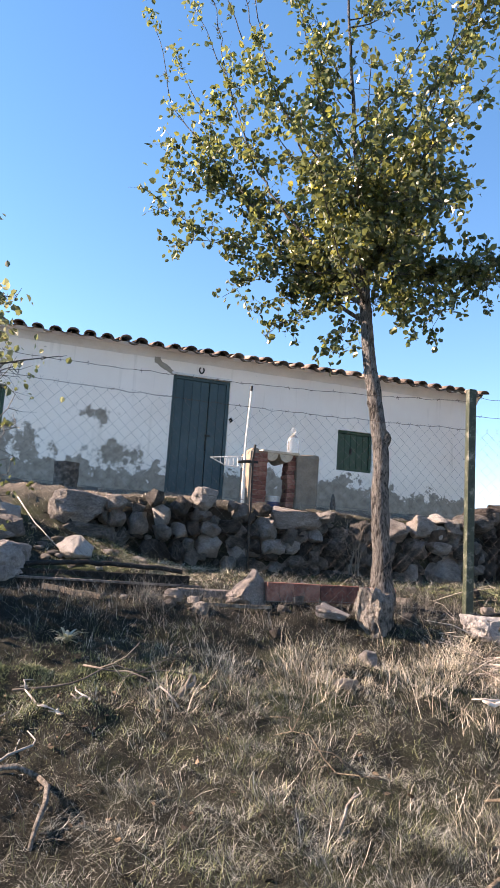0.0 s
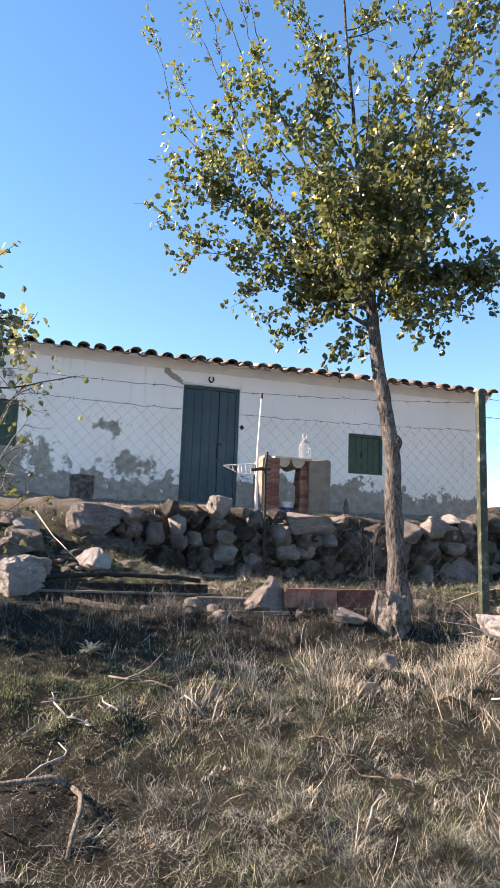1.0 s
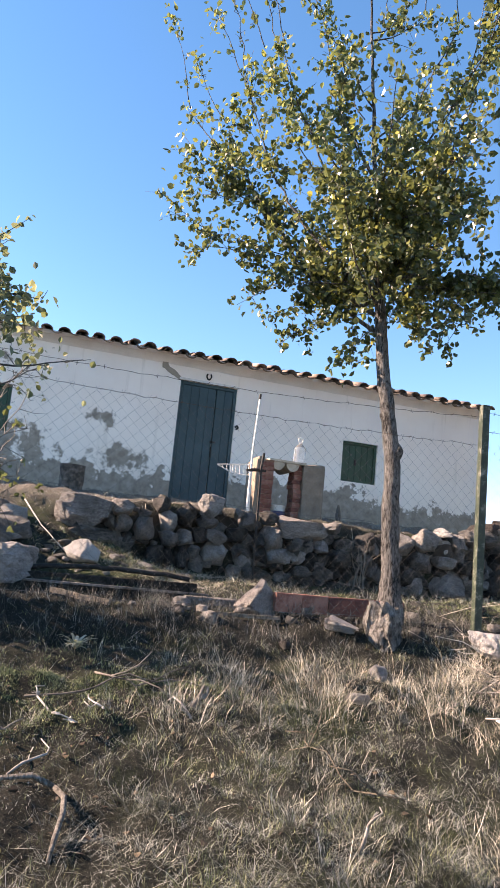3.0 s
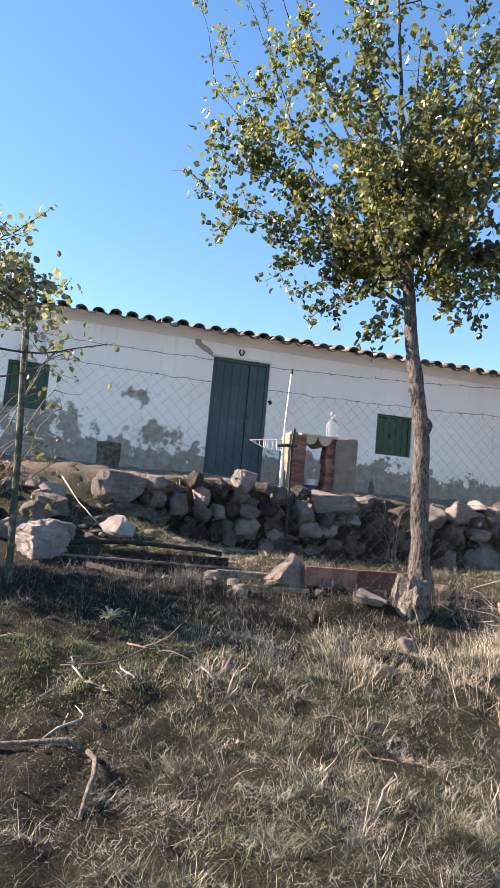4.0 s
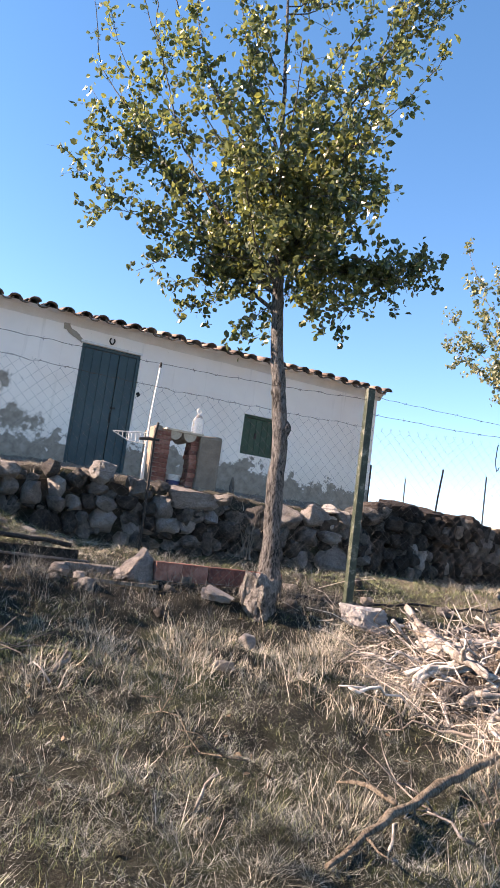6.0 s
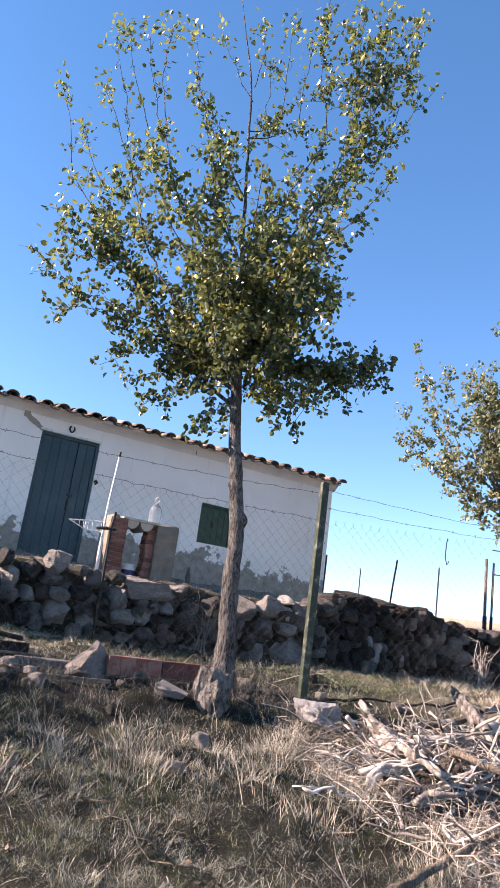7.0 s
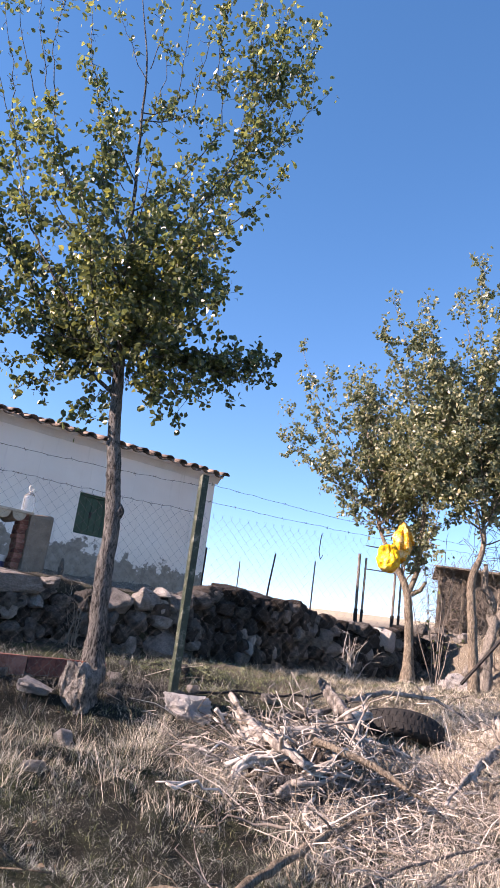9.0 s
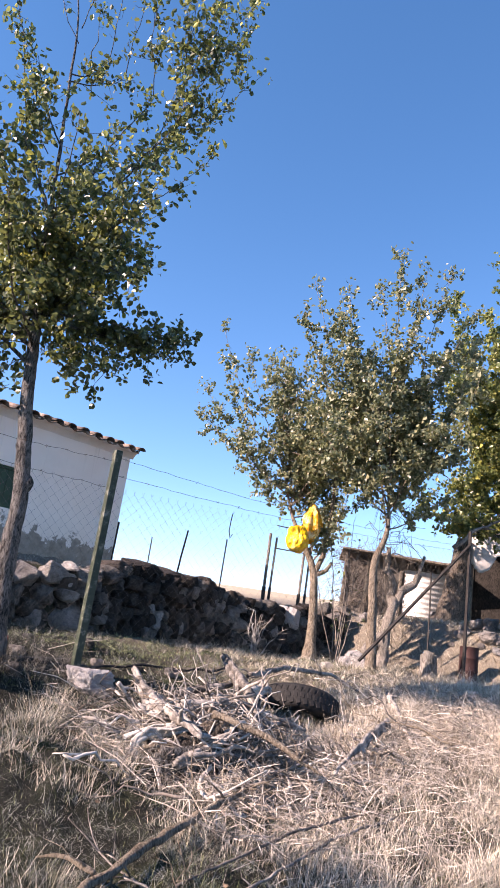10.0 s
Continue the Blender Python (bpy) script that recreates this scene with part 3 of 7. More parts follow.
for row in range(1, 13):
    for k in range(count + 1):
        x = HX1 + 0.06 - k * PITCH
        for me, dx, dz in ((cover, 0.0, 0.035), (channel, -PITCH / 2, 0.045)):
            m = slope @ pose(x + dx + rng.gauss(0, 0.01), row * 0.37 + rng.gauss(0, 0.01), dz + 0.012 * row * 0 + rng.gauss(0, 0.006), 1.5, rng.gauss(0, 3), rng.gauss(0, 2))
            n0 = len(verts)
            verts += [m @ v.co for v in me.vertices]
            faces += [tuple(n0 + i for i in p.vertices) for p in me.polygons]
tagged(raw("tile_field", verts, faces, TILE, roof, smooth=True), kind="stuff")


def plank_door(x0, x1, z0, z1, y, n, material, parent, name):
    w = (x1 - x0) / n
    for k in range(n):
        bm = bmesh.new()
        box(bm, x0 + k * w + 0.002, x0 + (k + 1) * w - 0.002, y, y + 0.035, z0, z1, 0.005)
        part(name, bm, material, parent)


door = tagged(new("door_1"), "closed dark teal double door of painted boards", "door", kind="structure")
bm = bmesh.new()
for a in ((0.0, 0.05, 0.03, 0.12, -0.12, 1.9), (0.88, 0.93, 0.03, 0.12, -0.12, 1.9), (0.05, 0.88, 0.03, 0.12, 1.85, 1.9)):
    box(bm, *a, 0.006)
part("door_frame", bm, TEAL, door)
for x0, x1, n in ((0.05, 0.60, 4), (0.606, 0.88, 2)):
    leaf = part("door_leaf", bmesh.new(), TEAL, door)
    bm = bmesh.new()
    box(bm, x0 + 0.003, x1 - 0.003, 0.085, 0.105, -0.1, 1.85)
    bm.to_mesh(leaf.data)
    bm.free()
    plank_door(x0 + 0.003, x1 - 0.003, -0.1, 1.848, 0.05, n, TEAL, leaf, "board")
bm = bmesh.new()
box(bm, 0.585, 0.605, 0.03, 0.05, 0.75, 0.92, 0.004)
box(bm, 0.57, 0.66, 0.032, 0.049, 0.98, 1.01, 0.004)
part("latch", bm, DARK_METAL, door)
bm = bmesh.new()
box(bm, -0.03, 0.95, -0.012, 0.06, 1.902, 1.94, 0.006, jitter=0.006)
part("lintel", bm, WHITE_PAINT, house, "white painted lintel")
# iron hook on the right jamb
v, f = [], []
tube(v, f, [(0.95, -0.001, 1.28), (0.97, -0.03, 1.30), (0.985, -0.045, 1.27), (0.96, -0.02, 1.24)], [0.018, 0.02, 0.018, 0.012], 6)
raw("hinge_pin", v, f, DARK_METAL, door, smooth=True)

horseshoe = thing("horseshoe", "small dark iron horseshoe nailed above the door", "horseshoe", at=(0.44, -0.012, 2.02))
v, f = [], []
tube(v, f, [(0.038 * math.cos(a) * (1.0 if math.sin(a) > -0.5 else 0.8), 0, 0.05 * math.sin(a)) for a in np.linspace(math.radians(125), math.radians(415), 14)], [0.012] * 14, 6)
raw("iron", v, f, DARK_METAL, horseshoe, smooth=True)


def shutter_window(name, x0, x1, z0, z1, label):
    w = tagged(new(name), label, "window", kind="structure")
    bm = bmesh.new()
    for a in ((x0, x0 + 0.045, z0, z1), (x1 - 0.045, x1, z0, z1), (x0 + 0.045, x1 - 0.045, z1 - 0.045, z1), (x0 + 0.045, x1 - 0.045, z0, z0 + 0.045)):
        box(bm, a[0], a[1], 0.04, 0.12, a[2], a[3], 0.004)
    part("window_frame", bm, GREEN_PAINT, w)
    plank_door(x0 + 0.047, x1 - 0.047, z0 + 0.047, z1 - 0.047, 0.065, 5, GREEN_PAINT, w, "shutter_board")
    bm = bmesh.new()
    box(bm, x0 + 0.05, x1 - 0.05, 0.105, 0.125, z0 + 0.05, z1 - 0.05)
    part("backing", bm, GREEN_PAINT, w)
    bm = bmesh.new()
    box(bm, x0 + 0.25, x0 + 0.29, 0.045, 0.064, (z0 + z1) / 2 - 0.05, (z0 + z1) / 2 + 0.05, 0.004)
    part("latch", bm, DARK_METAL, w)
    return w


shutter_window("window_1", *WIN_R, "small closed window with dark green shutter boards")
shutter_window("window_2", *WIN_L, "small closed window with green shutters behind bare twigs")


# ---- stones ----
def rock_mesh(name, seed, level, material, taper=0.0, cuts=9, boxy=1.0):
    """An angular broken stone that fills the unit cube: a hull of points with worn edges and rough faces."""
    rng = random.Random(seed)
    bm = bmesh.new()
    for k in range(cuts + 12):
        d = Vector((rng.gauss(0, 1), rng.gauss(0, 1), rng.gauss(0, 1))).normalized()
        q = Vector([math.copysign(abs(c) ** (0.62 * boxy), c) for c in d]) * rng.uniform(0.82, 1.08)
        if taper:
            k = 1 - taper * max(0.0, q.z + 0.5)
            q.x, q.y = q.x * k + 0.12 * q.z, q.y * k
        bm.verts.new(q)
    out = bmesh.ops.convex_hull(bm, input=bm.verts)
    bmesh.ops.delete(bm, geom=list({g for g in out["geom_interior"] + out["geom_unused"] if isinstance(g, bmesh.types.BMVert)}), context="VERTS")
    bmesh.ops.bevel(bm, geom=list(bm.edges), offset=0.24, segments=2, affect="EDGES", clamp_overlap=True)
    bmesh.ops.triangulate(bm, faces=bm.faces)
    for k in range(level - 2):
        bmesh.ops.subdivide_edges(bm, edges=[e for e in bm.edges if e.calc_length() > (0.24 if level < 4 else 0.08)], cuts=1, use_grid_fill=True)
        bmesh.ops.triangulate(bm, faces=bm.faces)
    off = Vector((seed * 3.7, seed * 1.3, 0))
    for v in bm.verts:
        p = v.co.copy()
        v.co = p * (1 + 0.22 * noise.noise(p * 1.6 + off) + 0.13 * noise.noise(p * 3.7 + off) + (0.12 * noise.noise(p * 7.0 + off) + 0.06 * noise.noise(p * 15.0 + off) if level > 3 else 0.05 * noise.noise(p * 9.0)))
    lo = [min(v.co[i] for v in bm.verts) for i in range(3)]
    hi = [max(v.co[i] for v in bm.verts) for i in range(3)]
    for v in bm.verts:
        v.co = Vector([(v.co[i] - lo[i]) / (hi[i] - lo[i]) - 0.5 for i in range(3)])
    bmesh.ops.recalc_face_normals(bm, faces=bm.faces)
    me = bpy.data.meshes.new(name)
    bm.to_mesh(me)
    bm.free()
    me.materials.append(material)
    me.polygons.foreach_set("use_smooth", [True] * len(me.polygons))
    me.set_sharp_from_angle(angle=radians(48))
    return me


WALL_ROCKS = [rock_mesh("stone", 100 + k, 3, STONE, cuts=14 + k % 8, boxy=1.3) for k in range(14)]
CHIPS = [rock_mesh("stone", 150 + k, 2, STONE, cuts=10, boxy=1.2) for k in range(8)]
PALE_ROCKS = [rock_mesh("pale_stone", 200 + k, 3, PALE_STONE, cuts=12, boxy=1.1) for k in range(6)]
PALE_CHIPS = [rock_mesh("stone", 170 + k, 2, PALE_STONE, cuts=9) for k in range(5)]
DARK_ROCKS = [rock_mesh("dark_stone", 250 + k, 3, DARK_STONE, cuts=12, boxy=0.7) for k in range(4)]
PINK_ROCKS = [rock_mesh("pink_stone", 300 + k, 3, PINK_STONE, cuts=18, boxy=1.25) for k in range(5)]
BIG_ROCKS = [rock_mesh("rock", 400 + k, 4, (PALE_STONE, PINK_STONE, STONE)[k % 3], cuts=14) for k in range(9)]


def rocked(name, me, x, y, z, sx, sy, sz, rz=0.0, rx=0.0, ry=0.0, parent=None):
    """A stone with its centre at x, y, z and sizes sx, sy, sz."""
    return share(name, me, pose(x, y, z, rx, ry, rz) @ Matrix.Diagonal((sx, sy, sz, 1)), parent)


def wall_top(x):
    return float(np.interp(x, [-2.2, -1.7, -1.2, 0.0, 0.9, 1.5, 2.4, 3.2, 3.7, 4.3, 4.8, 5.4, 6.0, 6.6, 7.6, 8.6, 9.8], [-0.45, -0.36, -0.33, -0.15, -0.27, -0.27, -0.28, -0.22, -0.09, -0.01, -0.01, -0.08, -0.15, -0.16, -0.14, -0.10, -0.1]))


def wall_foot(x):
    return float(np.interp(x, [-2.2, -1.2, 0.0, 1.0, 3.0, 6.0, 8.0, 9.8], [-0.72, -0.82, -0.98, -1.06, -1.06, -1.0, -0.85, -0.7]))


stone_wall = thing("dry_stone_wall", "rough dry stone retaining wall of grey limestone, uneven courses", "stone wall", at=(0, 0, 0))
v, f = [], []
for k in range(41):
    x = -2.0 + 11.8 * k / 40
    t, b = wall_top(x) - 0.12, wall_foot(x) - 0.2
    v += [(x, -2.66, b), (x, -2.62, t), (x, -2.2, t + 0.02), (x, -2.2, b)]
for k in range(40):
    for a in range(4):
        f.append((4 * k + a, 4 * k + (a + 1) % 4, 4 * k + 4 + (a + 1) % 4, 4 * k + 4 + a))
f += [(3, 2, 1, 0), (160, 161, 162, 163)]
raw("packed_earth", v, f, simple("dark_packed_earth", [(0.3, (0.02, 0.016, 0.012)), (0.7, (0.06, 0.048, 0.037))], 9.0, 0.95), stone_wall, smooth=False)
rng = random.Random(21)
# stones that stand out: x, z, width, height, kind
marked = [(-1.42, -0.43, 0.60, 0.36, "pale"), (-1.37, -0.68, 0.56, 0.2, "wall"), (-1.04, -0.33, 0.27, 0.17, "pink"), (-1.0, -0.51, 0.19, 0.23, "pink"), (-0.76, -0.55, 0.23, 0.29, "pink"),
          (-0.51, -0.44, 0.2, 0.22, "pale"), (-0.49, -0.62, 0.21, 0.17, "pale"), (-0.59, -0.25, 0.2, 0.22, "wall"), (-0.03, -0.21, 0.28, 0.26, "pale"), (0.07, -0.72, 0.3, 0.31, "pink"),
          (0.74, -0.5, 0.24, 0.28, "pink"), (1.09, -0.34, 0.60, 0.28, "blush"), (1.36, -0.53, 0.19, 0.19, "pale"), (0.81, -0.7, 0.33, 0.2, "pink"), (2.43, -0.39, 0.39, 0.31, "pink"),
          (2.82, -0.34, 0.35, 0.31, "pink"), (3.05, -0.2, 0.18, 0.13, "pale"), (2.74, -0.61, 0.28, 0.27, "pink"), (3.07, -0.57, 0.21, 0.16, "pale"), (3.15, -0.84, 0.52, 0.48, "pale"),
          (2.34, -0.64, 0.17, 0.28, "wall"), (0.32, -0.5, 0.28, 0.18, "wall"), (-0.29, -0.31, 0.22, 0.23, "wall"), (-0.05, -0.4, 0.23, 0.17, "pink"), (6.26, -0.6, 0.4, 0.29, "pink"), (7.52, -0.35, 0.34, 0.36, "white"),
          (3.65, -0.22, 0.44, 0.26, "wall"), (4.08, -0.26, 0.3, 0.22, "dark"), (4.38, -0.3, 0.3, 0.2, "wall"), (4.72, -0.28, 0.28, 0.2, "dark")]
pick = {"dark": DARK_ROCKS, "white": [rock_mesh("white_stone", 61, 3, WHITE_STONE, cuts=14)], "pale": PALE_ROCKS, "wall": WALL_ROCKS, "pink": PINK_ROCKS, "blush": [rock_mesh("capstone", 77, 3, BLUSH_STONE, cuts=14, boxy=0.5)]}
for x, z, w, h, kind in marked:
    rocked("stone", rng.choice(pick[kind]), x, -2.70 + rng.uniform(-0.03, 0.02), z, w * 1.06, 0.36, h * 1.06, rng.uniform(-6, 6), rng.uniform(-6, 6), rng.uniform(-5, 5), stone_wall)
taken = [(x, z, w, h) for x, z, w, h, _ in marked]
for row in range(8):
    x = -1.75 + rng.uniform(-0.15, 0.05)
    while x < 9.6:
        top, foot = wall_top(x), wall_foot(x)
        hh = (top - foot) / max(3, round((top - foot) / 0.165))
        w = rng.uniform(0.11, 0.27) * (1.0 if x < 3.4 else 0.8 if x < 6 else 1.0)
        z = foot + hh * (row + 0.5) + rng.gauss(0, 0.04)
        h = hh * rng.uniform(0.95, 1.45)
        cx = x + w / 2
        x += w * rng.uniform(0.86, 0.98)
        if z + h * 0.35 > top + 0.03 or any(abs(cx - a) < (w + c) * 0.33 and abs(z - b) < (h + d) * 0.33 for a, b, c, d in taken):
            continue
        kind = rng.random()
        me = rng.choice(PALE_ROCKS if kind > 0.95 else PINK_ROCKS if kind > 0.8 else DARK_ROCKS if kind < (0.5 if x > 3.6 else 0.15) else WALL_ROCKS)
        rocked("stone", me, cx, -2.68 + rng.uniform(-0.06, 0.05), z, w * 1.12, rng.uniform(0.26, 0.4), h * 1.12, rng.uniform(-15, 15) + rng.choice((0, 180)), rng.uniform(-12, 12), rng.uniform(-14, 14) + rng.choice((0, 180)), stone_wall)
# small wedging stones and slabs on top
for k in range(300):
    x = rng.uniform(-1.7, 9.5)
    z = rng.uniform(wall_foot(x), wall_top(x) - 0.05)
    s = rng.uniform(0.06, 0.17)
    rocked("stone", rng.choice(CHIPS), x, -2.70 + rng.uniform(-0.03, 0.06), z, s * 1.3, s, s, rng.uniform(0, 360), rng.uniform(-30, 30), rng.uniform(-30, 30), stone_wall)
for x, w in ((3.85, 0.42), (4.3, 0.55), (4.75, 0.55), (5.15, 0.5), (5.5, 0.4)):
    rocked("slab", rng.choice(DARK_ROCKS), x, -2.55, wall_top(x) - 0.04, w * 1.2, 0.5, rng.uniform(0.2, 0.3), rng.uniform(-25, 25), rng.uniform(-10, 10), rng.uniform(-12, 12), stone_wall)


# ---- trees ----
def leaves_mesh(name, spots, size, material, parent, seed, droop=0.3, flat=1.0):
    """Folded leaves, each of two faces, at spots (n, 3); flat below 1 lays them down."""
    r = np.random.RandomState(seed)
    p = np.asarray(spots, float)
    n = len(p)
    d = r.normal(size=(n, 3))
    d[:, 2] = (d[:, 2] - droop) * flat
    d /= np.linalg.norm(d, axis=1)[:, None]
    s = r.normal(size=(n, 3))
    s[:, :2] *= flat
    s = np.cross(d, s)
    s /= np.linalg.norm(s, axis=1)[:, None]
    u = np.cross(s, d)
    L = (size * r.uniform(0.65, 1.3, n))[:, None]
    W = L * r.uniform(0.28, 0.42, n)[:, None]
    fold = W * r.uniform(0.1, 0.7, n)[:, None]
    b, t = p, p + d * L
    l1, l2 = p + d * L * 0.25 + s * W * 0.9 + u * fold, p + d * L * 0.62 + s * W + u * fold
    r1, r2 = p + d * L * 0.25 - s * W * 0.9 + u * fold, p + d * L * 0.62 - s * W + u * fold
    v = np.stack((b, l1, l2, t, r2, r1), 1).reshape(-1, 3)
    k = np.arange(n)[:, None] * 6
    f = np.concatenate((k + [[0, 1, 2, 3]], k + [[0, 3, 4, 5]]))
    return raw(name, v, f.tolist(), material, parent)


def tree(label, at, az, trunk, limbs, extra, seed, leaf_size, leaf_mat, bark, dense=1.0, group="", r0=0.09, spread_d=1.0, extra_h=(2.4, 5.5), extra_r=(0.8, 1.8), forks=(), knots=(), leaf_two=None, extra_s=(0.42, 0.85), plane=False):
    """trunk: (u, h) points; limbs: (start share of the trunk, u, h, leafiness). u runs across as seen from the lane, h up from the foot."""
    rng = random.Random(seed)
    across, away = Vector((math.cos(radians(az)), -math.sin(radians(az)), 0)), Vector((math.sin(radians(az)), math.cos(radians(az)), 0))
    t = thing("tree", label, "tree", group, at=at)
    pt = lambda u, h, d=0.0: across * u + away * d + Vector((0, 0, h))
    line = [pt(u, h) for u, h in trunk]
    fine = []
    for a, b in zip(line, line[1:]):
        n = max(2, int((b - a).length / 0.09))
        fine += [a.lerp(b, k / n) for k in range(n)]
    fine.append(line[-1])
    for _ in range(4):
        fine = [fine[0]] + [(a + b * 2 + c) / 4 for a, b, c in zip(fine, fine[1:], fine[2:])] + [fine[-1]]
    full = sum((b - a).length for a, b in zip(fine, fine[1:]))
    v, f, radii, run = [], [], [], 0.0
    for k, p in enumerate(fine):
        run += (p - fine[k - 1]).length if k else 0
        s = min(1.0, run / full)
        radii.append(r0 * ((1 - s) ** 1.1 * 0.93 * (1 - 0.5 * ss(0.3, 0.55, s)) + 0.035) * (1.0 + 0.35 * math.exp(-p.z / 0.12)) * (1 + 0.07 * noise.noise((p.z * 5, seed, 0))))
        fine[k] = p + Vector((noise.noise((p.z * 2.1, seed, 1)), noise.noise((p.z * 2.1, seed, 2)), 0)) * 0.012 * min(1, p.z)
    tube(v, f, [fine[0] - Vector((0, 0, 0.25))] + fine, [radii[0] * 1.15] + radii, 12, lumps=0.18)
    for u, h, r, up in knots:
        tube(v, f, [pt(u, h + up * (k / 8 - 0.5)) for k in range(9)], [r * max(0.12, math.sin(math.pi * k / 8) ** 0.7) for k in range(9)], 10, lumps=0.35)
    raw("trunk", v, f, bark, t, smooth=True)
    depth = lambda u, h: 0.4 * math.sin(2.1 * u + 1.3 * h)
    limbs = [l if len(l) == 5 else (*l, depth(l[1], l[2]) if plane else rng.uniform(-1, 1) * spread_d * 0.8) for l in limbs]
    for k in range(extra):
        a = rng.uniform(0, 2 * math.pi)
        q = rng.uniform(*extra_r)
        limbs.append((rng.uniform(*extra_s), q * math.cos(a) * (0.5 if plane and math.cos(a) > 0 else 1.0), rng.uniform(*extra_h), 1.0, q * math.sin(a) * spread_d))
    for share_, path, r in forks:
        a = fine[int(share_ * (len(fine) - 1))]
        pts = [a] + [pt(u, h) for u, h in path]
        line2 = [p.lerp(q, j / 5) for p, q in zip(pts, pts[1:]) for j in range(5)] + [pts[-1]]
        fv, ff = [], []
        tube(fv, ff, line2, [r * (1 - 0.5 * j / len(line2)) for j in range(len(line2))], 10, lumps=0.2)
        raw("limb", fv, ff, bark, t, smooth=True)
    spots, outer = [], []
    for share_, u, h, leafy, d in limbs:
        if isinstance(share_, tuple):
            k0 = int(0.85 * (len(fine) - 1))
            a, b = pt(*share_, depth(*share_)), pt(u, h, d)
        else:
            share_ = max(0.1, min(0.97, share_ + rng.uniform(-0.03, 0.05)))
            k0 = min(len(fine) - 1, int(share_ * (len(fine) - 1)))
            a, b = fine[k0], pt(u, h, d)
        length = (b - a).length
        n = max(6, int(length / 0.14))
        steep = (b.z - a.z) / length
        out = bend(a, b, n, 0.018, rng, lift=-0.09 * length if steep > 0.45 else (-0.02 if steep > 0.1 else 0.07) * length)
        rad = min(radii[k0] * 0.5, 0.004 + (0.0052 if leafy > 0.6 else 0.0036) * length)
        bv, bf = [], []
        tube(bv, bf, out, [rad * (1 - 0.88 * j / n) + 0.0018 for j in range(n + 1)], 6)
        twigs = int(length * 15 * (0.3 + 0.7 * min(leafy, 1.0)))
        for j in range(twigs):
            s = rng.uniform(0.18, 1.0) if leafy > 0.5 else 1 - 0.75 * rng.random() ** 1.5
            q = s * n
            i = min(n - 1, int(q))
            p = out[i].lerp(out[i + 1], q - i)
            along = (out[i + 1] - out[i]).normalized()
            dirn = (along * rng.uniform(0.1, 0.9) + Vector((rng.gauss(0, 1), rng.gauss(0, 1), rng.gauss(0.25, 0.8))).normalized()).normalized()
            tl = rng.uniform(0.10, 0.50) * (1.15 - 0.5 * s) * (1.0 if leafy > 0.5 else 0.4)
            end = p + dirn * tl
            mid = p.lerp(end, 0.5) + Vector((rng.gauss(0, 0.025), rng.gauss(0, 0.025), rng.gauss(0.0, 0.025)))
            tube(bv, bf, [p, mid, end], [0.0032, 0.0024, 0.0014], 3, cap=False)
            many = max(1, int(tl * 62 * dense * leafy * rng.uniform(0.35, 1.35)))
            for _ in range(many):
                w = rng.uniform(0.12, 1.05)
                q2 = (p.lerp(mid, w * 2) if w < 0.5 else mid.lerp(end, w * 2 - 1))
                # light leaves at tips and top; extra share on the left paints in sunlight
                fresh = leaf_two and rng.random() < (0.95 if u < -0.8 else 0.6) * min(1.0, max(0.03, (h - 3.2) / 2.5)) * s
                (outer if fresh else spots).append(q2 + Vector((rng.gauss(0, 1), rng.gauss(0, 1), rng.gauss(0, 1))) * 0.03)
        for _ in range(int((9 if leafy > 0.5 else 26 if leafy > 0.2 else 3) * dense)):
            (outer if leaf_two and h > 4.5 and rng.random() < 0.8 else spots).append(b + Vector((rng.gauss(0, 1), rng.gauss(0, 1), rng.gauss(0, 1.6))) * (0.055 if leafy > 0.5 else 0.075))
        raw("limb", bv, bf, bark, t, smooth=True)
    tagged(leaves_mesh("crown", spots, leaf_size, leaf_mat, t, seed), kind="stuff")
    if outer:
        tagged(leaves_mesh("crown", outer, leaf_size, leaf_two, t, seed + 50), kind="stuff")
    return t


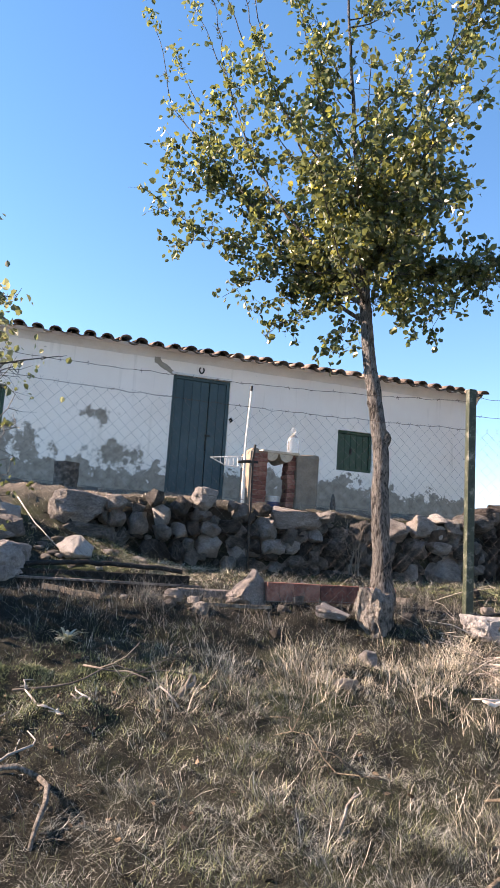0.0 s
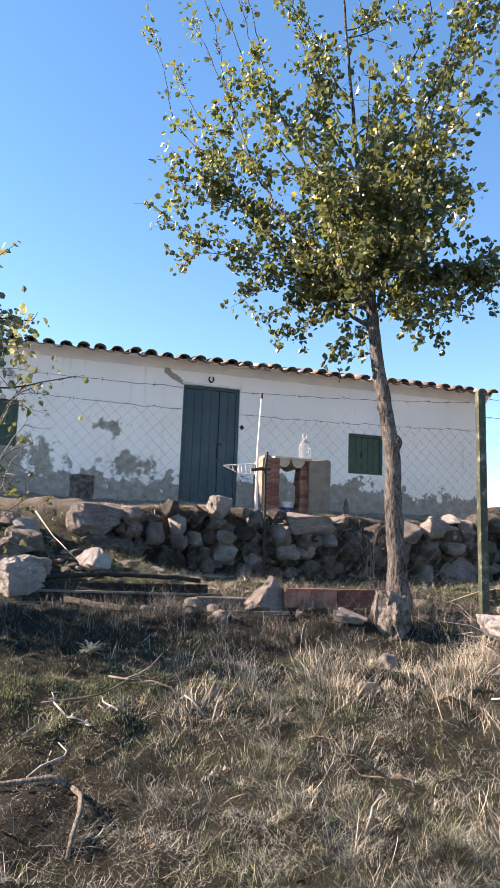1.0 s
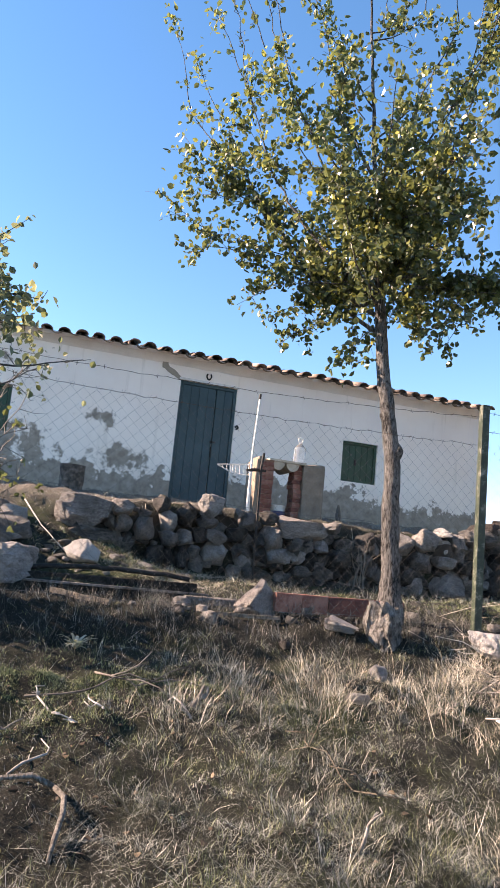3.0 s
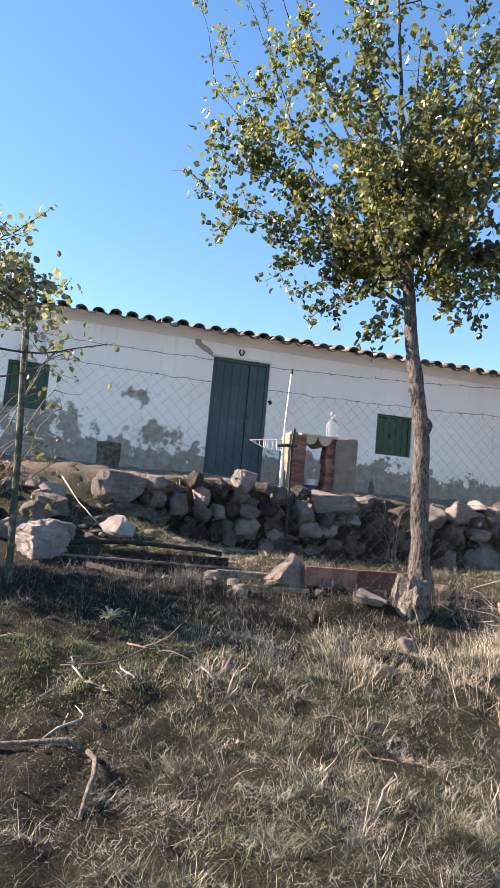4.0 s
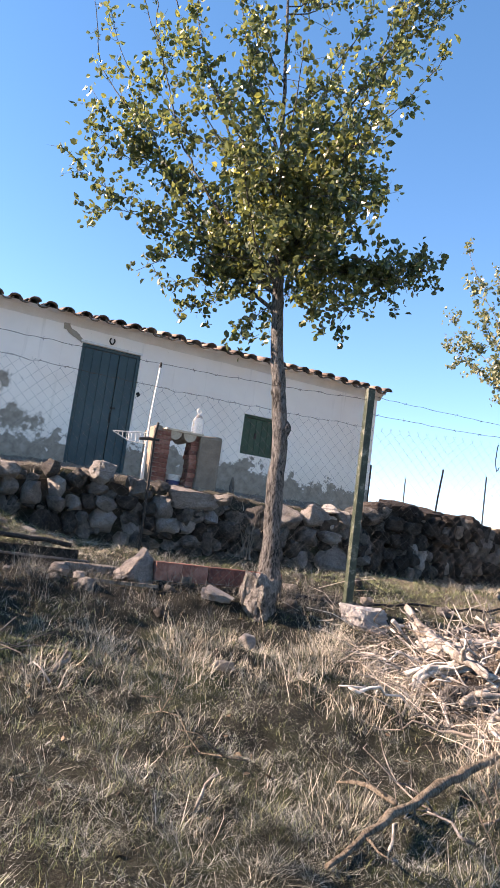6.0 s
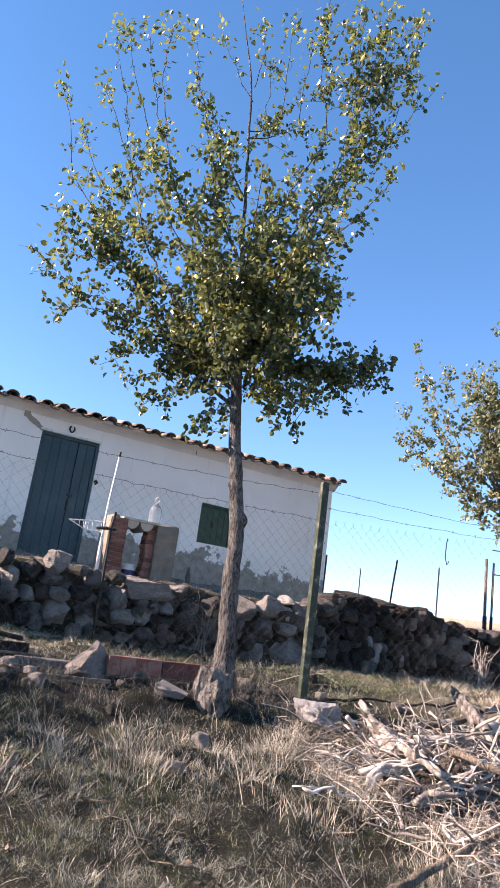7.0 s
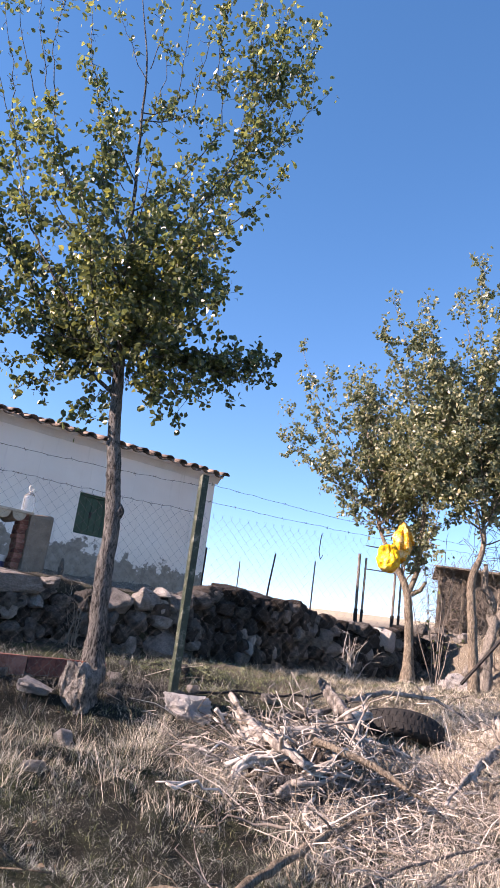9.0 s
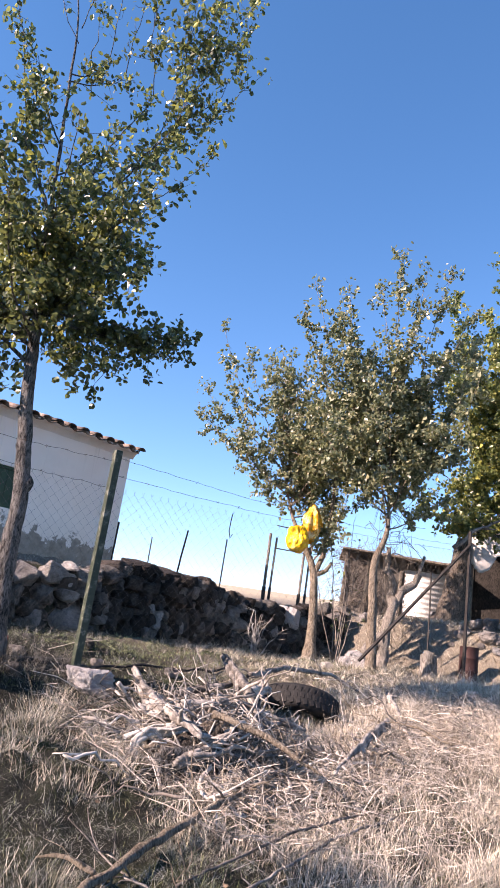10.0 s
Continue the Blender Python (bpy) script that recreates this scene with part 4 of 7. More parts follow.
# the elm beside the fence
tree("young elm with grey furrowed trunk and thinning yellow-green leaves", (1.26, -4.62, -1.07), 26.9,
     [(0.0, 0.0), (-0.03, 0.5), (-0.06, 1.0), (-0.05, 1.3), (-0.10, 1.62), (-0.16, 2.0), (-0.22, 2.31), (-0.29, 3.08), (-0.38, 3.96), (-0.47, 4.9), (-0.54, 5.8), (-0.61, 6.63), (-0.95, 8.1)],
     [
      ((-2.59, 5.39), -2.9, 6.48, 0.45), ((-1.86, 5.41), -2.32, 6.26, 0.45), ((-2.11, 5.13), -2.53, 5.94, 0.45), ((-1.87, 5.48), -2.2, 6.73, 0.45), ((-1.65, 5.61), -2.04, 6.77, 0.45), ((-1.49, 5.57), -1.82, 6.83, 0.45),
      ((-1.43, 5.58), -1.63, 7.21, 0.45), ((-1.11, 6.11), -1.42, 7.52, 0.45), ((-0.59, 6.72), -1.11, 7.69, 0.45), ((-0.6, 6.96), -0.61, 7.73, 0.45), ((-0.41, 6.6), -0.44, 7.3, 0.45), ((-0.2, 6.57), -0.22, 7.61, 0.45),
      ((0.01, 6.46), 0.03, 7.33, 0.45), ((0.37, 6.22), 0.16, 7.93, 0.75), ((0.65, 6.05), 0.61, 8.32, 0.75), ((0.72, 6.38), 1.0, 8.33, 0.75), ((0.82, 6.33), 1.43, 8.35, 0.75), ((0.7, 6.22), 1.37, 7.8, 0.75),
      ((0.68, 5.83), 1.53, 6.73, 0.75), ((0.67, 5.9), 1.28, 6.88, 0.75), ((0.64, 5.07), 1.16, 5.59, 0.75), ((0.15, 3.67), 0.75, 4.15, 0.75), ((0.51, 5.64), 0.52, 7.24, 0.75), ((0.63, 5.74), 0.92, 7.34, 0.75),
      ((-1.62, 4.25), -2.62, 5.02, 1.1), ((-1.65, 4.11), -2.55, 4.47, 1.1), ((-1.18, 3.54), -2.55, 3.99, 1.1), ((-0.95, 3.21), -2.28, 3.33, 1.1), ((-0.35, 3.07), -1.73, 2.88, 1.1), ((-0.33, 2.95), -1.43, 2.81, 1.1),
      ((-0.28, 2.83), -1.29, 2.53, 1.1), ((-0.26, 2.72), -0.57, 2.39, 1.1), ((-0.95, 3.85), -2.24, 4.67, 1.1), ((-0.88, 4.13), -2.0, 5.23, 1.1), ((-0.73, 4.3), -1.53, 5.33, 1.1), ((-0.55, 4.68), -1.1, 6.04, 1.1),
      ((-0.12, 3.11), 1.3, 3.46, 1.5), ((-0.12, 3.05), 1.14, 3.24, 1.3), ((0.4, 3.1), 1.3, 3.36, 1.2), ((-0.1, 2.99), 0.95, 2.97, 1.2), ((-0.17, 2.85), 0.55, 2.6, 1.1), ((-0.19, 2.79), 0.21, 2.47, 1.2), (0.36, -1.87, 5.45, 0.9), (0.36, -2.59, 5.35, 0.8),
      (0.33, -2.1, 5.1, 0.9), (0.42, -1.45, 5.57, 0.9), (0.5, -1.1, 6.1, 0.8), (0.36, -1.65, 4.15, 1.1), (0.35, -1.18, 3.54, 1.2), (0.34, -0.95, 3.21, 1.2),
      (0.42, 0.5, 5.65, 0.9), (0.38, 0.68, 5.9, 0.9), (0.45, 0.78, 6.35, 0.8), (0.5, 0.37, 6.22, 0.8), (0.38, 0.64, 5.07, 1.0), (0.36, 0.2, 3.7, 1.2),
      (0.7, 0.0, 6.46, 0.7), (0.7, -0.25, 6.57, 0.7), (0.6, -0.9, 5.9, 0.8), (0.55, 0.1, 5.6, 0.9), (0.5, -0.9, 5.0, 1.0), (0.5, 0.0, 4.7, 1.0)],
     40, 3, 0.063, LEAF, BARK, dense=1.0, r0=0.094, extra_h=(2.85, 4.5), extra_r=(0.35, 1.6), extra_s=(0.32, 0.5),
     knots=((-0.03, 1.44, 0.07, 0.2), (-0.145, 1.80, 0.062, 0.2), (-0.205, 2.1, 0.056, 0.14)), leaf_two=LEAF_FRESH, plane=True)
# two lighter trees further along
tree("forked young tree with dusty grey-green foliage", (7.18, -3.5, -0.85), 51.2,
     [(0.0, 0.0), (-0.02, 0.6), (-0.06, 1.0), (-0.08, 1.3), (-0.35, 1.75), (-0.6, 2.2), (-0.75, 2.8), (-0.9, 3.6), (-1.0, 4.6)],
     [(0.27, 0.12, 3.0, 1.0), (0.27, 0.0, 2.6, 0.4), (0.3, 0.4, 3.6, 1.0), (0.55, -2.6, 4.55, 0.8), (0.55, -2.5, 3.9, 0.8), (0.6, -1.8, 5.25, 0.7), (0.6, -2.1, 5.1, 0.6), (0.6, -2.1, 4.7, 0.9), (0.7, -1.0, 5.3, 0.9), (0.75, -0.6, 5.4, 0.9),
      (0.5, -1.35, 2.8, 0.9), (0.3, 0.4, 2.8, 1.0), (0.5, 0.3, 5.0, 1.0), (0.5, -1.6, 3.3, 1.0), (0.5, 0.0, 3.6, 1.0)],
     32, 5, 0.066, LEAF_GREY, PALE_BARK, dense=1.25, group="lane trees", r0=0.085, extra_h=(2.7, 5.2), extra_r=(0.5, 1.4),
     forks=((0.26, ((0.03, 1.55), (0.08, 2.0), (0.1, 2.7), (0.05, 3.4)), 0.05), (0.255, ((0.1, 1.3), (0.19, 1.45)), 0.045)))
tree("crooked young tree with pale bark and grey-green foliage", (7.0, -4.8, -1.08), 56.1,
     [(0.0, 0.0), (-0.05, 0.8), (-0.1, 1.45), (-0.13, 1.78), (0.05, 1.98), (0.05, 2.5), (-0.05, 3.2), (-0.2, 4.2), (-0.3, 5.2)],
     [(0.5, -1.5, 6.1, 0.8), (0.6, -0.45, 6.75, 0.8), (0.6, 0.3, 6.35, 0.8), (0.5, -1.0, 6.5, 0.9), (0.55, -0.1, 6.5, 0.9), (0.55, 0.7, 6.4, 0.9), (0.5, -1.3, 5.0, 1.0), (0.5, -1.6, 5.6, 0.9), (0.5, -1.1, 5.5, 1.0), (0.5, 1.0, 5.7, 1.0), (0.45, 0.4, 3.4, 1.0), (0.45, -0.6, 3.0, 1.0), (0.45, -1.25, 3.7, 1.0), (0.45, 0.9, 2.9, 1.0), (0.5, 1.2, 4.6, 1.0)],
     36, 8, 0.066, LEAF_GREY, PALE_BARK, dense=1.3, group="lane trees", r0=0.085, extra_h=(3.0, 5.6), extra_r=(0.5, 1.3))
tree("broad tree with fresh yellow-green foliage beside the shelter", (10.6, -5.3, 0.1), 66.0,
     [(0.0, 0.0), (0.05, 0.9), (0.0, 1.6), (-0.1, 2.4), (-0.2, 3.4), (-0.3, 4.6)],
     [(0.5, -1.7, 5.2, 1.0), (0.4, -1.9, 3.2, 0.8), (0.35, -1.9, 2.3, 0.8), (0.6, -1.4, 6.3, 1.0), (0.7, -0.4, 7.0, 1.0), (0.45, -1.2, 4.1, 1.0), (0.4, 0.9, 3.6, 1.0), (0.6, 1.0, 5.6, 1.0), (0.3, -1.0, 2.0, 0.7), (0.4, -1.6, 4.0, 1.0), (0.35, -1.2, 1.75, 1.0), (0.35, -0.6, 1.6, 1.0), (0.35, -1.7, 1.9, 1.0)],
     34, 12, 0.08, LEAF_FRESH, BARK, dense=1.5, group="lane trees", r0=0.13, extra_h=(2.2, 6.2), extra_r=(0.7, 1.9))
# the tree whose boughs reach in over the fence
tree("slender tree with drooping leafy boughs and bare twigs", (-3.28, -8.31, -2.05), -61.4,
     [(0, 0), (0.04, 0.8), (0.1, 1.4), (0.18, 1.9), (0.3, 2.4), (0.4, 2.9), (0.5, 3.4)],
     [(0.55, 1.87, 2.82, 1.0, -0.01), (0.55, 1.81, 2.7, 1.0, 0.1), (0.5, 1.92, 2.52, 1.6, -0.09), (0.5, 2.05, 2.56, 1.5, -0.18), (0.5, 2.04, 2.46, 1.6, -0.16), (0.45, 1.87, 2.41, 1.5, 0.0), (0.5, 1.89, 2.62, 1.2, 0.05), (0.5, 1.78, 2.54, 1.2, 0.17), (0.45, 2.26, 2.29, 0.08, -0.39), (0.42, 2.23, 2.23, 0.1, -0.17)],
     0, 15, 0.04, LEAF_GREY, BARK, dense=1.1, group="lane trees", r0=0.05, spread_d=0.35)


# ---- fence ----
def post(name, at, height, r, material, parent, lean=(0, 0), sides=10, sunk=0.3):
    v, f = [], []
    top = Vector((lean[0], lean[1], height))
    tube(v, f, [Vector(at) + Vector((0, 0, -sunk)), Vector(at) + top * 0.5, Vector(at) + top], [r, r, r], sides)
    f.append(tuple(range(len(v) - sides, len(v))))
    return raw(name, v, f, material, parent)


def barbed(name, a, b, sag, parent, seed, n=60):
    rng = random.Random(seed)
    a, b = Vector(a), Vector(b)
    pts = [a.lerp(b, k / n) + Vector((0, 0, -sag * 4 * (k / n) * (1 - k / n) + rng.gauss(0, 0.004))) for k in range(n + 1)]
    v, f = [], []
    tube(v, f, pts, [0.0022] * len(pts), 4)
    k = 1
    while k < n:
        p = pts[k]
        for _ in range(2):
            d = Vector((rng.gauss(0, 1), rng.gauss(0, 1), rng.gauss(0, 1))).normalized() * 0.018
            tube(v, f, [p - d, p + d], [0.0016, 0.0016], 3)
        k += 3
    return raw(name, v, f, RUST, parent)


def chain_link(name, a, b, low, high, parent, cell=0.052, seed=1):
    """Woven zigzag wires between a and b (plan points); low and high give the edges along the share s."""
    rng = random.Random(seed)
    a, b = Vector((*a, 0)), Vector((*b, 0))
    length = (b - a).length
    d = (b - a) / length
    n = int(length / cell)
    v, f = [], []
    for k in range(n):
        s0 = k / n
        z0, z1 = low(s0), high(s0)
        rows = int((z1 - z0) / cell)
        pts = []
        for j in range(rows + 1):
            z = z1 - j * cell
            w = (k + (0.0 if (j + k) % 2 else 1.06)) * cell + 0.012 * math.sin(z * 5 + k * 0.13)
            p = a + d * w
            q = Vector((-d.y, d.x, 0)) * (0.002 * (1 if (j + k) % 2 else -1) + 0.035 * math.sin(w * 1.3) * math.sin((z - z0) * 1.9))
            pts.append(Vector((p.x, p.y, z)) + q)
        # the twisted barbs along the top
        tip = pts[0] + d * (cell * (0.3 if k % 2 else -0.3)) + Vector((0, 0, 0.035))
        tube(v, f, [tip] + pts, [0.00105] * (len(pts) + 1), 3, cap=False)
    return raw(name, v, f, WIRE, parent)


fence = thing("wire_fence", "chain-link fence with barbed wire on worn green posts", "fence", at=(0, 0, 0))
PA, PB, PG = (-2.31, -5.0), (1.915, -5.0), (7.73, -5.84)
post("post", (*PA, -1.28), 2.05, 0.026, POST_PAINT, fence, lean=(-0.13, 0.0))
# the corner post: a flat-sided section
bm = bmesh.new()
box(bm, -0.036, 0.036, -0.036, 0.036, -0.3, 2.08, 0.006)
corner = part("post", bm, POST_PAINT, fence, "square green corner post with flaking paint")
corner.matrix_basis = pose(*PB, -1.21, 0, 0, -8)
lowA, highA = (lambda s: -1.25 + 0.02 * math.sin(s * 9)), (lambda s: 0.44 + 0.03 * s - 0.05 * math.sin(math.pi * s))
lowB, highB = (lambda s: -1.25 + 0.27 * s), (lambda s: 0.47 + 0.42 * s - 0.04 * math.sin(math.pi * s))
chain_link("mesh", PA, PB, lowA, highA, fence, seed=2)
chain_link("mesh", PB, PG, lowB, highB, fence, seed=3)
chain_link("mesh", (-6.5, -5.1), PA, lowA, highA, fence, seed=4)
barbed("barbed_wire", (*PA, 0.62), (*PB, 0.76), 0.06, fence, 1)
barbed("barbed_wire", (*PA, 0.45), (*PB, 0.49), 0.04, fence, 2)
barbed("barbed_wire", (*PB, 0.80), (*PG, 1.0), 0.10, fence, 3)
barbed("barbed_wire", (*PB, 0.62), (*PG, 0.92), 0.08, fence, 4)
barbed("barbed_wire", (-6.5, -5.1, 0.62), (*PA, 0.62), 0.05, fence, 5)
for n_k, (s, z) in enumerate(((0.5, -0.35), (0.5, -1.15))):
    v, f = [], []
    tube(v, f, [(PA[0] + (PB[0] - PA[0]) * k / 20, -5.0, z + 0.01 * math.sin(k)) for k in range(21)], [0.0018] * 21, 4)
    raw("strand_wire", v, f, WIRE, fence)


# ---- rocks lying about ----
def rock(label, me, x, y, size, rz=0.0, rx=0.0, ry=0.0, sink=0.25, group="", z=None, name="rock"):
    ob = new(name, me)
    base = gz(x, y) if z is None else z
    ob.matrix_basis = pose(x, y, base + size[2] * (0.5 - sink), rx, ry, rz) @ Matrix.Diagonal((*size, 1))
    return tagged(ob, label, "rock", group)


WEDGE = rock_mesh("wedge_rock", 31, 4, BLUSH_STONE, taper=0.6, cuts=7)
WHITE_LUMP = rock_mesh("white_lump", 53, 5, WHITE_STONE, cuts=10, boxy=0.7)
WHITE_SLAB = rock_mesh("white_slab", 37, 4, WHITE_STONE, cuts=10, boxy=0.7)
RUGGED = rock_mesh("rugged_block", 47, 5, RUGGED_STONE, cuts=12, boxy=0.6)
rock("large pinkish limestone boulder with a pointed top", WEDGE, -0.02, -4.55, (0.42, 0.36, 0.40), 20, 0, 8, 0.22)
rock("upright weathered block of limestone before the tree", RUGGED, 0.91, -5.12, (0.29, 0.29, 0.44), 35, 4, -6, 0.16)
rock("pale broken limestone block at the foot of the corner post", rock_mesh("post_rock", 83, 5, WHITE_STONE, cuts=8, boxy=0.8), 1.95, -5.22, (0.48, 0.36, 0.27), 15, 0, 10, 0.26)
rock("flat whitish stone slab lying tilted in the grass", WHITE_SLAB, 0.58, -5.02, (0.30, 0.2, 0.10), -20, 14, 14, 0.1)
rock("small pale round stone in the grass", PALE_ROCKS[3], 0.60, -5.68, (0.14, 0.13, 0.12), 0, 0, 0, 0.2)
rock("flat pale stone sunk in dry grass", BIG_ROCKS[6], 0.18, -6.13, (0.24, 0.13, 0.09), 10, 0, 0, 0.45)
rock("pale limestone boulder on the bank", WHITE_LUMP, -2.14, -4.1, (0.44, 0.36, 0.36), 40, 0, -6, 0.2, "stones on the bank")
rock("pale broken stone on the bank", BIG_ROCKS[3], -2.0, -3.85, (0.30, 0.28, 0.26), 70, 6, 0, 0.1, "stones on the bank")
rock("pointed pale stone on the bank", PALE_ROCKS[2], -1.45, -3.55, (0.36, 0.30, 0.26), 15, 0, 6, 0.2, "stones on the bank")
rng = random.Random(77)
for k in range(26):
    x, y = rng.uniform(-3.4, -1.95), rng.uniform(-3.9, -2.7)
    s = rng.uniform(0.13, 0.34)
    rock(rng.choice(("pale limestone lump on the bank", "weathered pale stone on the bank")), rng.choice(PALE_ROCKS + PINK_ROCKS[:2]), x, y, (s * 1.2, s, s * 0.75), rng.uniform(0, 360), rng.uniform(-15, 15), rng.uniform(-15, 15), 0.2, "stones on the bank")
for k in range(36):
    x, y = rng.uniform(-2.1, -0.7), rng.gauss(-3.45, 0.28)
    s = rng.uniform(0.04, 0.11)
    rock("pale stone chip on the sunny bank", rng.choice(CHIPS[:4] + PALE_CHIPS), x, y, (s * 1.4, s, s * 0.6), rng.uniform(0, 360), rng.uniform(-12, 12), rng.uniform(-12, 12), 0.2, "stone chips", name="stone")
for k in range(34):
    x, y = rng.uniform(-1.2, 3.2), rng.gauss(-4.75, 0.3)
    s = rng.uniform(0.05, 0.15)
    rock("small loose stone by the fence", rng.choice(WALL_ROCKS + PINK_ROCKS), x, y, (s * 1.3, s, s * 0.8), rng.uniform(0, 360), 0, 0, 0.25, "loose stones", name="stone")
for x, y, s in ((6.48, -4.4, 0.15), (7.57, -4.1, 0.38), (8.05, -3.55, 0.3)):
    rock("white limestone block on bare ground", WHITE_LUMP, x, y, (s * 1.25, s, s * 0.8), rng.uniform(0, 360), 0, 0, 0.15, "white stones")
for k in range(20):
    x, y = 9.65 + rng.gauss(0, 0.35), -5.3 + rng.gauss(0, 0.25)
    s = rng.uniform(0.10, 0.28)
    rock("pale rubble stone heaped beside the shelter", rng.choice(PALE_ROCKS + PINK_ROCKS), x, y, (s * 1.2, s, s * 0.8), rng.uniform(0, 360), rng.uniform(-15, 15), 0, 0.1, "rubble")
for k in range(9):
    x, y = rng.uniform(8.2, 9.6), rng.uniform(-3.2, -2.2)
    s = rng.uniform(0.15, 0.32)
    rock("fallen grey wall stone by the gate", rng.choice(WALL_ROCKS + PINK_ROCKS), x, y, (s * 1.2, s, s * 0.8), rng.uniform(0, 360), rng.uniform(-15, 15), 0, 0.15, "fallen stones")

# ---- old edging by the fence: bricks, board and pipe ----
def brick_mesh(name, l, w, h, holes=True):
    bm = bmesh.new()
    box(bm, -l / 2, l / 2, -w / 2, w / 2, -h / 2, h / 2, 0.005, jitter=0.003)
    if holes:
        for zz in (-h / 4, h / 4):
            for yy in (-w / 4, w / 4):
                box(bm, l / 2 - 0.003, l / 2 + 0.002, yy - w / 6, yy + w / 6, zz - h / 7, zz + h / 7)
    for s in (-1, 1):
        for k in range(4):
            z = (k - 1.5) * h / 4.6
            box(bm, -l / 2 + 0.006, l / 2 - 0.006, s * w / 2 - 0.002, s * w / 2 + 0.002, z - 0.006, z + 0.006)
    me = bpy.data.meshes.new(name)
    bm.to_mesh(me)
    bm.free()
    me.materials.append(BRICK)
    return me


brick_me = brick_mesh("brick", 0.245, 0.11, 0.16)
for k in range(5):
    ob = new("brick", brick_me)
    x = 0.24 + 0.252 * k
    ob.matrix_basis = pose(x, -4.62 + 0.012 * math.sin(k * 2.4), -1.10, 0, 1.5 * math.sin(k * 3), 2.5 * math.sin(k * 5))
    tagged(ob, "red hollow brick set on edge beside the fence", "brick", "row of bricks")
edging = thing("stone_kerb", "dark broken board edging with a pale worn top", "edging")
v, f = [], []
bm = bmesh.new()
box(bm, -1.95, -0.62, -4.30, -4.18, -1.33, -1.12, 0.012, jitter=0.02)
part("board", bm, BLACK_WOOD, edging)
bm = bmesh.new()
box(bm, -2.0, -0.45, -4.14, -4.02, -1.16, -1.035, 0.01, jitter=0.02)
part("black_beam", bm, BLACK_WOOD, edging, "black beam")
bm = bmesh.new()
box(bm, -1.97, -0.40, -4.325, -4.285, -1.115, -1.096, 0.004, jitter=0.015)
part("cap", bm, PINK_STONE, edging, "worn pale top strip")
bm = bmesh.new()
box(bm, -0.6, 0.05, -4.34, -4.2, -1.33, -1.13, 0.015, jitter=0.03)
part("kerb_block", bm, STONE, edging)
rng = random.Random(9)
pipe = thing("black_pipe", "black plastic pipe lying bent along the edging", "pipe")
v, f = [], []
tube(v, f, bend((-2.0, -3.98, -1.02), (-0.5, -4.0, -1.0), 14, 0.012, rng, 0.05), [0.022] * 15, 8)
raw("pipe", v, f, RUBBER, pipe, smooth=True)
pipe2 = thing("irrigation_hose", "thin black hose lying along the fence foot", "hose")
v, f = [], []
tube(v, f, [(x, -4.78 + 0.03 * math.sin(x * 3), gz(x, -4.78) + 0.03) for x in np.linspace(0.2, 4.2, 34)], [0.014] * 34, 6)
raw("hose", v, f, RUBBER, pipe2, smooth=True)
for a, b, r in (((-1.75, -4.5, -1.15), (-1.3, -4.75, -1.2), 0.03), ((-1.0, -4.7, -1.18), (0.1, -4.85, -1.22), 0.02)):
    bd = thing("old_plank", "grey weathered plank lying in dry grass", "plank")
    v, f = [], []
    tube(v, f, bend(a, b, 6, 0.006, rng), [r] * 7, 4)
    raw("plank", v, f, OLD_WOOD, bd)

# ---- things on the terrace ----
stump = thing("chopping_block", "upright sawn log of flaking grey-brown bark beside the house", "log", at=(-1.52, -1.3, -0.17))
bm = bmesh.new()
bmesh.ops.create_cone(bm, cap_ends=False, segments=28, radius1=0.145, radius2=0.16, depth=0.40, matrix=Matrix.Translation((0, 0, 0.18)))
bmesh.ops.subdivide_edges(bm, edges=[e for e in bm.edges if abs(e.verts[0].co.z - e.verts[1].co.z) > 0.1], cuts=6)
for vv in bm.verts:
    n = 1 + 0.10 * noise.noise(vv.co * 14) + 0.05 * noise.noise(vv.co * 40)
    vv.co.x, vv.co.y = vv.co.x * n, vv.co.y * n
part("bark", bm, simple("log_bark", [(0.34, (0.05, 0.042, 0.036)), (0.5, (0.14, 0.118, 0.10)), (0.62, (0.42, 0.38, 0.33))], 14.0, 0.95, fine=40), stump, smooth=True)
bm = bmesh.new()
bmesh.ops.create_circle(bm, cap_ends=True, segments=28, radius=0.155, matrix=Matrix.Translation((0, 0, 0.372)))
bmesh.ops.create_circle(bm, cap_ends=True, segments=28, radius=0.14, matrix=Matrix.Translation((0, 0, -0.015)))
part("sawn_face", bm, OLD_WOOD, stump)

grill = thing("brick_barbecue", "half-broken barbecue of orange brick and grey render with a stone top", "barbecue", at=(0, 0, 0))
small_brick = brick_mesh("brick", 0.22, 0.11, 0.055, False)
rng = random.Random(31)
for course in range(12):
    z = -0.17 + course * 0.062
    share("brick", small_brick, pose(0.925 + rng.uniform(-0.006, 0.006), -1.72, z, 0, 0, rng.uniform(-2, 2)), grill)
    share("brick", small_brick, pose(0.87, -1.50 + 0.0, z, 0, 0, 90 + rng.uniform(-2, 2)), grill)
    share("brick", small_brick, pose(1.405 + rng.uniform(-0.012, 0.012), -1.60, z, 0, 0, 90 + rng.uniform(-3, 3)), grill)
bm = bmesh.new()
box(bm, 0.79, 0.828, -1.79, -1.30, -0.3, 0.56, 0.012, jitter=0.02)
box(bm, 0.815, 0.90, -1.775, -1.40, -0.3, 0.60, 0.02, jitter=0.03)
part("pier_render", bm, CEMENT, grill)
bm = bmesh.new()
box(bm, 0.83, 1.03, -1.768, -1.68, -0.3, 0.57)
